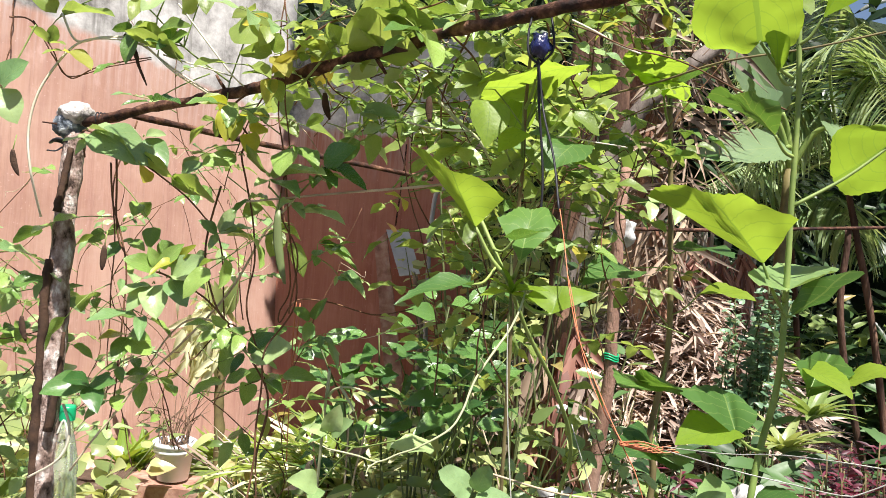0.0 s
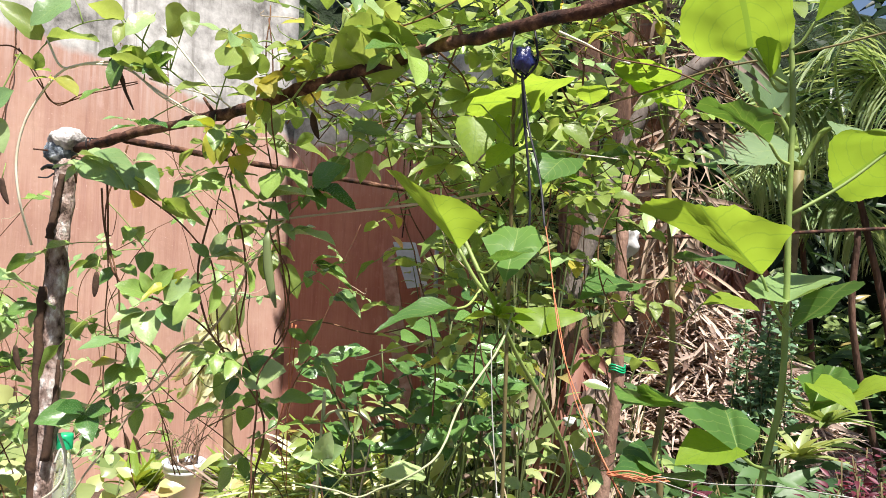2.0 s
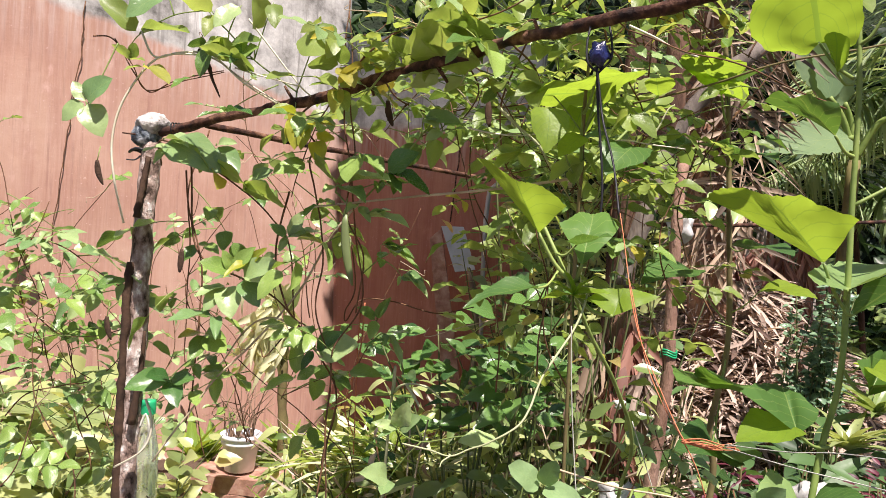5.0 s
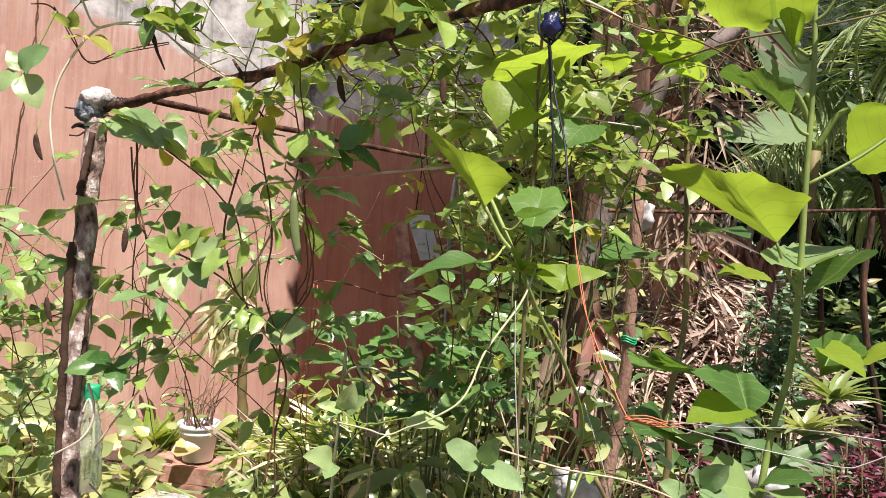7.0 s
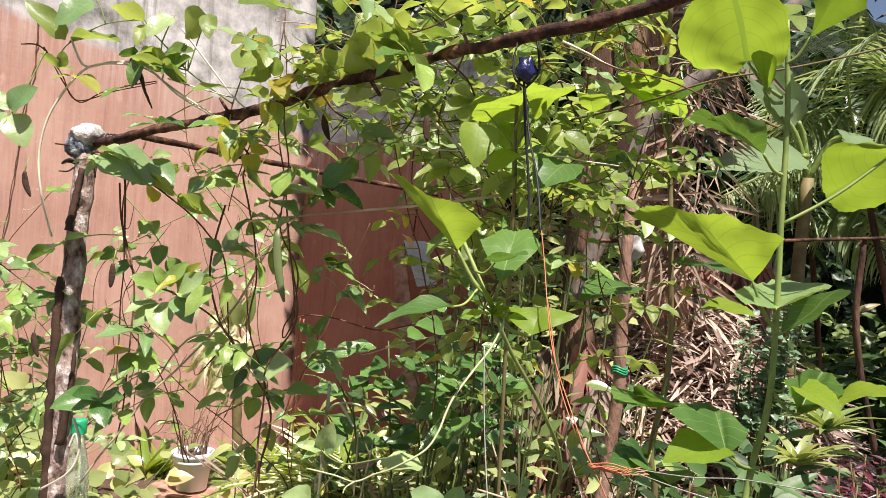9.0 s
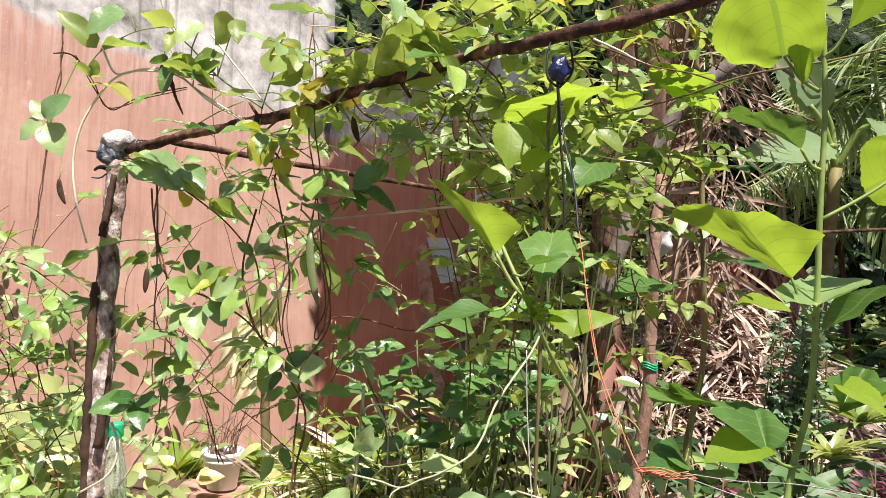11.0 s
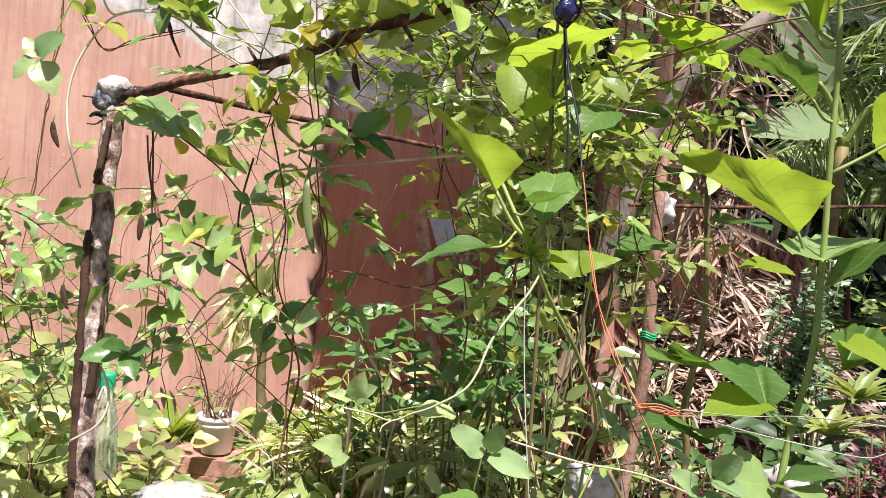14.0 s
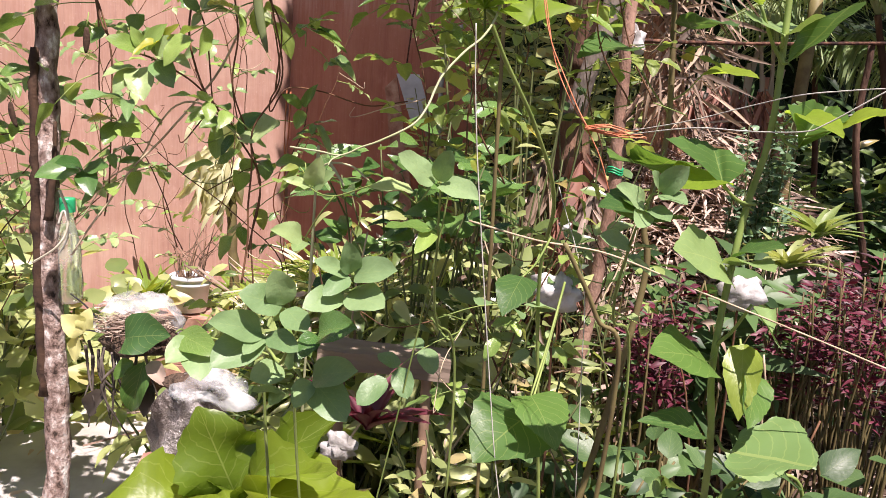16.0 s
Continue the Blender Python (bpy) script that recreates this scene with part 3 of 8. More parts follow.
# ---- ground and walls ----
def ground():
    n, half = 72, 9.0
    bm = bmesh.new()
    grid = []
    xs = [-900, -250, -70, -25] + [-half + 2 * half * k / n for k in range(n + 1)] + [25, 70, 250, 900]
    for y in xs:
        row = []
        for x in xs:
            far = max(abs(x), abs(y - 3))
            z = 0.05 * noise.noise(Vector((x * 1.3, y * 1.3, 0))) + 0.02 * noise.noise(Vector((x * 5, y * 5, 3)))
            z += 1.2 * math.exp(-((x - 1.3) ** 2 / 0.9 + (y + 3 - 4.1) ** 2 / 0.6)) if far < 9 else 0
            row.append(bm.verts.new((x, y + 3, z if far < 9 else 0)))
        grid.append(row)
    for a, b in zip(grid, grid[1:]):
        for k in range(len(xs) - 1):
            bm.faces.new((a[k], a[k + 1], b[k + 1], b[k]))
    ob = new("ground", mesh_of("ground", bm, M["soil"]))
    tagged(ob, "brown garden soil strewn with dry litter", "ground", kind="structure")


def wall(name, a, b, height, thick, material, label, seed):
    """An upright wall between two plan points, its face on the line, with an uneven surface and ragged top."""
    a, b = Vector((*a, 0)), Vector((*b, 0))
    along = (b - a).normalized()
    back = Vector((-along.y, along.x, 0))
    length = (b - a).length
    nx, nz = int(length / 0.12), int(height / 0.12)
    bm = bmesh.new()
    front, rear = [], []
    for k in range(nz + 1):
        rf, rr = [], []
        for i in range(nx + 1):
            x, z = length * i / nx, height * k / nz
            if k == nz:
                z += 0.05 * noise.noise(Vector((x * 2, seed, 0)))
            d = 0.014 * noise.noise(Vector((x * 1.7, z * 1.7, seed)))
            rf.append(bm.verts.new((x, d, z)))
            rr.append(bm.verts.new((x, thick, z)))
        front.append(rf)
        rear.append(rr)
    for k in range(nz):
        for i in range(nx):
            bm.faces.new((front[k][i], front[k][i + 1], front[k + 1][i + 1], front[k + 1][i]))
            bm.faces.new((rear[k][i + 1], rear[k][i], rear[k + 1][i], rear[k + 1][i + 1]))
        bm.faces.new((front[k][0], front[k + 1][0], rear[k + 1][0], rear[k][0]))
        bm.faces.new((front[k + 1][nx], front[k][nx], rear[k][nx], rear[k + 1][nx]))
    for i in range(nx):
        bm.faces.new((front[nz][i], front[nz][i + 1], rear[nz][i + 1], rear[nz][i]))
    ob = new(name, mesh_of(name, bm, material))
    ob.matrix_basis = Matrix.Translation(a - Vector((0, 0, 0.05))) @ Matrix((along, back, Vector((0, 0, 1)))).transposed().to_4x4()
    return tagged(ob, label, "wall", kind="structure")


ground()
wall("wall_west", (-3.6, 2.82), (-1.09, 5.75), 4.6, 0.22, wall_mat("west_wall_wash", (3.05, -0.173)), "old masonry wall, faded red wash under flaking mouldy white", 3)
# the last triple darkens the red as shade would
wall("wall_north", (-1.17, 5.76), (0.35, 5.5), 3.02, 0.22, wall_mat("north_wall_shaded_wash", (2.33, 0.0), (0.8, 0.58, 0.52)), "red washed wall with grey bare top, shade darkened into the red", 8)

cable = thing("wall_cable", (-2.340, 4.260, 2.420), "old dark cable hanging down the wall", "cable")
stick("cable", [(-2.332, 4.270, 2.733), (-2.340, 4.260, 2.420), (-2.350, 4.249, 2.261), (-2.370, 4.225, 1.977), (-2.386, 4.206, 1.665), (-2.402, 4.188, 1.354)], 0.0035, 0.0025, M["vine"], cable, sides=6, rough=0.4, wiggle=0.016)
crack = thing("wall_cable", (-0.35, 5.5, 1.9), "old dark cable hanging down the wall", "cable")
stick("cable", [(-0.201, 5.500, 2.206), (-0.214, 5.500, 1.944), (-0.238, 5.500, 1.622)], 0.006, 0.006, M["bark"], crack, sides=6, wiggle=0.008)

# ---- trellis ----
post = thing("trellis_post", (-0.80, 1.70, 0.0), "weathered wooden trellis post, mottled with pale lichen", "post")
stick("pole", [(-0.86, 1.70, -0.05), (-0.750, 1.700, 0.415), (-0.756, 1.700, 0.975), (-0.757, 1.710, 1.244), (-0.759, 1.720, 1.452), (-0.755, 1.740, 1.694)], 0.029, 0.021, M["post"], post, sides=12, rough=0.35, steps=10, seed=4)
stick("bark_strip", [(-0.763, 1.690, 1.518), (-0.756, 1.700, 1.585), (-0.750, 1.710, 1.657)], 0.009, 0.006, M["dark_pod"], post, "dark loose bark strip", sides=6, rough=0.5)
stick("bark_strip", [(-0.736, 1.665, 1.056), (-0.724, 1.670, 1.165), (-0.718, 1.670, 1.266)], 0.010, 0.004, M["dark_pod"], post, sides=6, rough=0.5)


stick("bark_strip", [(-0.771, 1.690, 1.416), (-0.772, 1.685, 1.266), (-0.770, 1.680, 1.092), (-0.768, 1.680, 0.942), (-0.762, 1.680, 0.656)], 0.009, 0.011, M["dark_pod"], post, "dark rotten bark along the post", sides=7, rough=0.6, steps=10)
curl = thing("dry_twig", (-0.726, 1.600, 0.985), "pale curved dry tendril beside the bottle", "twig")
stick("twig", [(-0.677, 1.600, 1.131), (-0.662, 1.600, 1.088), (-0.665, 1.600, 1.046), (-0.688, 1.600, 1.011), (-0.748, 1.620, 0.972)], 0.003, 0.0022, M["pale_twig"], curl, sides=6)


def post_cap():
    ob = thing("plastic_wrap", (-0.755, 1.740, 1.707), "crumpled white plastic bag tied over the post top", "wrapping")
    for name, mat, size, c, seed, label in (("bag", "cap_cloth", (0.037, 0.035, 0.027), (-0.754, 1.735, 1.734), 0, ""), ("skirt", "cap_skirt", (0.031, 0.03, 0.032), (-0.769, 1.735, 1.708), 4, "dark bluish gathered lower edge")):
        bm = bmesh.new()
        bmesh.ops.create_icosphere(bm, subdivisions=4, radius=1.0)
        for v in bm.verts:
            d = v.co.copy()
            w = 1 + 0.14 * noise.noise(d * 1.8 + Vector((seed, 0, 0))) + 0.09 * noise.noise(d * 5) + 0.05 * noise.noise(d * 13 + Vector((0, seed, 0)))
            pleat = 1 + (0.07 * math.sin(9 * math.atan2(d.y, d.x)) if d.z < 0.1 else 0)
            v.co = Vector((d.x * size[0] * pleat, d.y * size[1] * pleat, d.z * size[2])) * w + Vector(c)
        part(name, bm, M[mat], ob, label)
    bm = bmesh.new()
    ring = [Vector((-0.777, 1.740, 1.671)) + Vector((0.03 * math.cos(a), 0.03 * math.sin(a), 0.004 * math.sin(3 * a))) for a in [k * 0.35 for k in range(38)]]
    tube(bm, ring, 0.0035, 0.0035, 5)
    part("tie", bm, M["black_wire"], ob, "black wire tie")
    stick("tie_end", [(-0.775, 1.720, 1.658), (-0.777, 1.700, 1.648), (-0.792, 1.690, 1.647)], 0.0022, 0.0016, M["black_wire"], ob, "black wire end", sides=5)
    stick("tie_end", [(-0.776, 1.720, 1.707), (-0.788, 1.700, 1.706), (-0.805, 1.690, 1.706)], 0.0025, 0.0015, M["bark"], ob, sides=5)


post_cap()
rail = thing("trellis_rail", (-0.715, 1.730, 1.726), "dark rusty-brown bark-covered pole laid across the trellis", "pole")
stick("pole", [(-0.733, 1.730, 1.718), (-0.513, 1.620, 1.751), (-0.325, 1.500, 1.773), (-0.151, 1.380, 1.805), (0.014, 1.260, 1.832), (0.145, 1.150, 1.840), (0.259, 1.050, 1.849), (0.442, 0.950, 1.886)], 0.0105, 0.0092, M["bark"], rail, sides=10, rough=0.4, steps=14, wiggle=0.004, seed=9)
for p, d in (((-0.375, 1.530, 1.770), (-0.02, -0.005, 0.03)), ((-0.207, 1.420, 1.798), (0.012, -0.01, -0.028)), ((-0.084, 1.330, 1.816), (0.015, -0.015, 0.02)), ((-0.075, 1.330, 1.813), (0.02, -0.01, -0.03)), ((0.091, 1.200, 1.839), (-0.01, -0.012, 0.02))):
    stick("twig_stub", [p, Vector(p) + Vector(d)], 0.0045, 0.0025, M["bark"], rail, sides=6, rough=0.3, steps=3)
bm = bmesh.new()
tube(bm, [Vector((-0.702, 1.715, 1.723)) + Vector((0.0006 * k, 0.015 * math.cos(k * 0.5), 0.015 * math.sin(k * 0.5))) for k in range(40)], 0.0016, 0.0016, 5)
part("tie", bm, M["black_wire"], rail, "black wire lashing")
brace = thing("trellis_brace", (-0.612, 1.700, 1.733), "thin dark straight stick tied under the pole", "stick")
stick("rod", [(-0.618, 1.700, 1.735), (-0.434, 1.860, 1.722), (-0.182, 2.000, 1.699), (0.028, 2.100, 1.680)], 0.0075, 0.006, M["bark"], brace, sides=8, rough=0.25)
twig = thing("dry_twig", (-0.298, 1.450, 1.561), "straight pale dry twig among the vines", "twig")
stick("twig", [(-0.302, 1.450, 1.559), (-0.131, 1.420, 1.585), (0.030, 1.380, 1.607), (0.167, 1.340, 1.631)], 0.002, 0.0028, M["twig"], twig, sides=6, rough=0.2)
far_rail = thing("bamboo_rail", (0.581, 2.550, 1.597), "grey-brown bamboo pole tied across as a rail", "pole")
stick("pole", [(0.550, 2.550, 1.598), (0.981, 2.700, 1.625), (1.386, 2.850, 1.662), (2.252, 3.100, 1.744)], 0.0065, 0.006, M["bark"], far_rail, sides=8, rough=0.2)


def crumple(name, at, size, material, parent, label="", seed=0, amp=0.35):
    bm = bmesh.new()
    bmesh.ops.create_icosphere(bm, subdivisions=3, radius=1.0)
    for v in bm.verts:
        d = v.co.copy()
        w = 1 + amp * noise.noise(d * 1.8 + Vector((seed, 0, 0))) + amp * 0.5 * noise.noise(d * 5 + Vector((0, seed, 0)))
        v.co = Vector((d.x * size[0], d.y * size[1], d.z * size[2])) * w + Vector(at)
    return part(name, bm, material, parent, label)


knot_bag = thing("plastic_scrap", (0.648, 2.520, 1.590), "scrap of white plastic tied round the bamboo rail", "plastic")
crumple("scrap", (0.653, 2.540, 1.591), (0.035, 0.03, 0.05), M["sack"], knot_bag, seed=4, amp=0.6)

# blue bundle hung from the pole, with its wires
bundle = thing("hanging_bundle", (0.174, 1.120, 1.796), "shiny dark blue plastic bundle hung on black wire", "bundle")
crumple("bag", (0.174, 1.120, 1.794), (0.0145, 0.014, 0.019), M["blue"], bundle, seed=2, amp=0.35)
stick("loop", [(0.162, 1.130, 1.845), (0.156, 1.120, 1.810), (0.158, 1.115, 1.781), (0.171, 1.120, 1.770)], 0.0018, 0.0018, M["black_wire"], bundle, sides=5)
stick("loop", [(0.187, 1.130, 1.843), (0.191, 1.120, 1.813), (0.191, 1.115, 1.788), (0.175, 1.120, 1.768)], 0.0018, 0.0018, M["black_wire"], bundle, sides=5)
stick("wire", [(0.172, 1.120, 1.776), (0.178, 1.120, 1.717), (0.187, 1.120, 1.654), (0.191, 1.120, 1.575), (0.188, 1.130, 1.507)], 0.0021, 0.0016, M["black_wire"], bundle, sides=5, wiggle=0.004)
stick("wire", [(0.172, 1.118, 1.775), (0.183, 1.110, 1.707), (0.193, 1.060, 1.639), (0.198, 1.000, 1.560)], 0.0018, 0.0016, M["black_wire"], bundle, sides=5, wiggle=0.003)
cord = thing("orange_cord", (0.245, 0.780, 1.326), "orange raffia cord knotted to thin pale wires", "cord")
stick("cord", [(0.198, 1.000, 1.562), (0.203, 0.942, 1.486), (0.210, 0.884, 1.420), (0.224, 0.825, 1.365), (0.239, 0.784, 1.331), (0.247, 0.780, 1.325)], 0.0007, 0.0007, M["orange"], cord, sides=5, wiggle=0.003, seed=2)
stick("cord", [(0.204, 0.937, 1.480), (0.213, 0.868, 1.404), (0.227, 0.818, 1.358), (0.240, 0.781, 1.328)], 0.0006, 0.0006, M["orange"], cord, sides=5, wiggle=0.004, seed=5)
stick("tail", [(0.239, 0.781, 1.328), (0.253, 0.780, 1.302), (0.265, 0.780, 1.270)], 0.0007, 0.0006, M["orange"], cord, sides=5, wiggle=0.003)
for k in range(9):
    rng = random.Random(k)
    c = Vector((0.238, 0.780, 1.327))
    e = Vector((0.285, 0.780, 1.325)) + Vector((rng.uniform(-0.015, 0.015), rng.uniform(-0.008, 0.008), rng.uniform(-0.006, 0.006)))
    stick("wrap", [c + Vector((0, 0.0015 * math.sin(k), 0.002 * math.cos(k))), c.lerp(e, 0.5) + Vector((0, 0.003 * math.cos(2 * k), 0.0045 * math.sin(2 * k))), e], 0.0007, 0.0006, M["orange"], cord, sides=5, wiggle=0.004, seed=k, steps=6)
stick("wire", [(0.281, 0.780, 1.327), (0.317, 0.720, 1.339), (0.345, 0.680, 1.351), (0.367, 0.630, 1.361), (0.389, 0.600, 1.365), (0.416, 0.570, 1.368)], 0.0005, 0.0005, M["white_string"], cord, "pale thin wire", sides=5)
stick("wire", [(0.281, 0.780, 1.324), (0.312, 0.690, 1.333), (0.347, 0.660, 1.333), (0.374, 0.630, 1.335), (0.387, 0.620, 1.342), (0.418, 0.600, 1.368)], 0.00055, 0.00055, M["white_string"], cord, "pale thin wire", sides=5)
line1 = thing("tie_wire", (0.258, 1.400, 1.765), "thin brown wire strung between the plants", "wire")
stick("wire", [(0.294, 1.500, 1.796), (0.405, 1.400, 1.816), (0.496, 1.300, 1.839), (0.619, 1.250, 1.859), (0.730, 1.200, 1.884)], 0.0022, 0.0018, M["purple_stem"], line1, sides=5)
stick("wire", [(0.234, 1.250, 1.865), (0.325, 1.250, 1.839), (0.407, 1.250, 1.825), (0.529, 1.280, 1.787), (0.604, 1.300, 1.771)], 0.0014, 0.0014, M["vine"], line1, sides=5, wiggle=0.006)
string = thing("hanging_string", (0.131, 0.870, 1.416), "white string hanging straight from a shoot", "string")
stick("string", [(0.131, 0.870, 1.426), (0.136, 0.870, 1.350), (0.148, 0.870, 1.240), (0.181, 0.870, 0.985), (0.197, 0.870, 0.889)], 0.0007, 0.0007, M["white_string"], string, sides=5)
string2 = thing("hanging_string", (0.348, 1.300, 0.975), "thin pale string hanging to the bed", "string")
stick("string", [(0.292, 1.300, 1.228), (0.346, 1.300, 1.072), (0.357, 1.300, 0.936), (0.369, 1.300, 0.680)], 0.0009, 0.0009, M["white_string"], string2, sides=5)
arch = thing("bare_vine", (0.130, 0.900, 1.406), "smooth bare pale green arching stem", "stem")
stick("stem", [(0.161, 0.970, 1.462), (0.153, 0.950, 1.439), (0.140, 0.920, 1.417), (0.122, 0.880, 1.398), (0.102, 0.850, 1.373), (0.094, 0.840, 1.356), (0.087, 0.830, 1.337), (0.074, 0.820, 1.319), (0.044, 0.810, 1.302), (0.025, 0.810, 1.294), (0.005, 0.810, 1.285), (-0.018, 0.820, 1.287), (-0.049, 0.830, 1.289)], 0.0015, 0.0009, M["pale_stem"], arch, sides=7, rough=0.25, seed=3)
stick("side_stem", [(0.102, 0.850, 1.373), (0.106, 0.845, 1.384), (0.102, 0.840, 1.391)], 0.001, 0.0007, M["pale_stem"], arch, sides=6)
stick("side_stem", [(0.005, 0.810, 1.285), (-0.003, 0.805, 1.280), (-0.005, 0.800, 1.275)], 0.001, 0.0006, M["pale_stem"], arch, sides=6)
bare = thing("bare_vine", (-0.652, 1.500, 1.834), "long bare pale looping vine stem", "stem")
stick("stem", [(-0.723, 1.550, 1.505), (-0.722, 1.500, 1.587), (-0.732, 1.500, 1.664), (-0.719, 1.500, 1.736), (-0.684, 1.500, 1.799), (-0.652, 1.500, 1.834), (-0.614, 1.500, 1.847), (-0.558, 1.500, 1.847), (-0.519, 1.500, 1.835), (-0.466, 1.500, 1.794), (-0.414, 1.550, 1.767)], 0.0026, 0.0018, M["pale_twig"], bare, sides=6)
stick("side_stem", [(-0.782, 1.500, 1.875), (-0.750, 1.500, 1.875), (-0.727, 1.500, 1.857), (-0.696, 1.500, 1.809), (-0.660, 1.500, 1.769), (-0.616, 1.500, 1.791), (-0.561, 1.500, 1.808), (-0.512, 1.500, 1.819)], 0.0016, 0.0012, M["vine"], bare, sides=5)
stick("side_stem", [(-0.490, 1.500, 1.826), (-0.451, 1.500, 1.816), (-0.400, 1.500, 1.805), (-0.368, 1.550, 1.804)], 0.0016, 0.0014, M["pale_twig"], bare, sides=5)
bare2 = thing("bare_vine", (0.150, 1.150, 1.184), "long bare pale stem leaning over the bed", "stem")
stick("stem", [(0.146, 1.150, 1.183), (0.245, 1.150, 1.161), (0.353, 1.150, 1.147), (0.488, 1.120, 1.104), (0.622, 1.100, 1.061), (0.761, 1.080, 1.015)], 0.0016, 0.0013, M["twig"], bare2, sides=6, rough=0.2)

# ---- sunflower-like shoots ----
shoot = thing("tall_shoot", (0.60, 1.3, 0.0), "tall green-stemmed shoot with broad toothed leaves", "plant", "tall shoots")
stick("stem", [(0.56, 1.3, 0.0), (0.553, 1.200, 0.756), (0.540, 1.200, 0.981), (0.565, 1.220, 1.199), (0.589, 1.220, 1.333), (0.591, 1.220, 1.499), (0.589, 1.220, 1.629), (0.588, 1.220, 1.775), (0.578, 1.220, 1.920)], 0.006, 0.004, M["stem"], shoot, sides=9, rough=0.12, steps=8)
fan_leaf(shoot, (0.593, 1.220, 1.438), (0.544, 1.200, 1.513), [(0.331, 1.093, 1.595), (0.413, 1.084, 1.602), (0.551, 1.115, 1.578)], "big", 1, 0.012)
fan_leaf(shoot, (0.578, 1.220, 1.800), (0.515, 1.200, 1.847), [(0.503, 1.220, 1.833), (0.446, 1.215, 1.836), (0.403, 1.180, 1.862), (0.400, 1.123, 1.902), (0.440, 1.077, 1.936), (0.510, 1.101, 1.918), (0.560, 1.158, 1.877), (0.565, 1.200, 1.847), (0.531, 1.199, 1.849)], "big", 2, 0.01)
fan_leaf(shoot, (0.578, 1.220, 1.792), (0.544, 1.200, 1.803), [(0.525, 1.180, 1.822), (0.506, 1.156, 1.846), (0.535, 1.154, 1.849), (0.552, 1.179, 1.823)], "big", 3, 0.01)
fan_leaf(shoot, (0.581, 1.220, 1.852), (0.607, 1.200, 1.890), [(0.576, 1.139, 1.942), (0.619, 1.105, 1.969), (0.666, 1.160, 1.922)], "big", 4)
fan_leaf(shoot, (0.588, 1.220, 1.603), (0.752, 1.220, 1.723), [(0.728, 1.200, 1.737), (0.687, 1.200, 1.737), (0.653, 1.216, 1.726), (0.663, 1.263, 1.692), (0.699, 1.308, 1.660), (0.737, 1.333, 1.642), (0.782, 1.321, 1.651), (0.818, 1.276, 1.683), (0.789, 1.219, 1.725)], "big", 5, 0.01)
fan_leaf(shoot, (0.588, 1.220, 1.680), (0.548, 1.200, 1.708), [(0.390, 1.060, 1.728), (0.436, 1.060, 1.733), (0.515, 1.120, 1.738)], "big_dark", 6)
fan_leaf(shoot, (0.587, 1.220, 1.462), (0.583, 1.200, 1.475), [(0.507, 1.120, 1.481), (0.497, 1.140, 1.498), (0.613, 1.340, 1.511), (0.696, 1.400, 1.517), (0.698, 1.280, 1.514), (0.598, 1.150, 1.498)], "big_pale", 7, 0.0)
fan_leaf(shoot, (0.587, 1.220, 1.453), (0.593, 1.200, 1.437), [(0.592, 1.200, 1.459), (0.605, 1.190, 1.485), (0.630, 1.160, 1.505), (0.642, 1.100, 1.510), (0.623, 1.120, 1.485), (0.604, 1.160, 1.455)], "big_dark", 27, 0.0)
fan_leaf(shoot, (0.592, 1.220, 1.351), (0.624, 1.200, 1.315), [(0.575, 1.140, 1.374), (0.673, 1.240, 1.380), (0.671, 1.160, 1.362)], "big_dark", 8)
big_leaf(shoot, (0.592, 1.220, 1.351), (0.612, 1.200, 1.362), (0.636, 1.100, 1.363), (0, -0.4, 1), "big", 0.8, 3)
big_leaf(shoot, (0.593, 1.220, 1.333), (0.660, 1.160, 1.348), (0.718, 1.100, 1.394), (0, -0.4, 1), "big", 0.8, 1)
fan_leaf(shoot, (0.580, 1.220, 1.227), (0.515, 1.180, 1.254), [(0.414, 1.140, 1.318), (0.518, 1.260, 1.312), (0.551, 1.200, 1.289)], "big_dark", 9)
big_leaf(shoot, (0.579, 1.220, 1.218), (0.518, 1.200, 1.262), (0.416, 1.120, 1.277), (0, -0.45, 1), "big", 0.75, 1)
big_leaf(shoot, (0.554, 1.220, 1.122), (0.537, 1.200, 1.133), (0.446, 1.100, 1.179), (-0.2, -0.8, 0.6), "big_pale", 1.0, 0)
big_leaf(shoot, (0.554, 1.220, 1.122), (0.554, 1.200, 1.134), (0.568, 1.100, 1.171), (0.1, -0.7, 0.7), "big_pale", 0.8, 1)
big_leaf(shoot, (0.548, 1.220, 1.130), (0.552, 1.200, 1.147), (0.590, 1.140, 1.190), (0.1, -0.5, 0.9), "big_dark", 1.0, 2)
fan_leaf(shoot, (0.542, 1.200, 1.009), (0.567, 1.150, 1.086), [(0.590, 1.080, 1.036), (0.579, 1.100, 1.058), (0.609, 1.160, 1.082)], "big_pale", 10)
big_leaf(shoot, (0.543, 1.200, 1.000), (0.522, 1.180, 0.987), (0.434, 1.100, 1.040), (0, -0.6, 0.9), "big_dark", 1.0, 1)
big_leaf(shoot, (0.577, 1.200, 1.020), (0.575, 1.180, 1.017), (0.551, 1.100, 0.939), (-0.3, -0.9, 0.3), "lime", 0.6, 1)
fan_leaf(shoot, (0.560, 1.200, 0.86), (0.561, 1.140, 0.861), [(0.540, 1.100, 0.859), (0.543, 1.070, 0.856), (0.586, 1.060, 0.861), (0.618, 1.070, 0.870), (0.657, 1.080, 0.873), (0.678, 1.160, 0.895), (0.656, 1.200, 0.902), (0.618, 1.190, 0.891), (0.583, 1.170, 0.878)], "big_pale", 36, 0.0)
big_leaf(shoot, (0.577, 1.200, 1.020), (0.593, 1.180, 0.974), (0.581, 1.100, 0.924), (0.4, -0.9, 0.3), "big_dark", 0.8, 2)
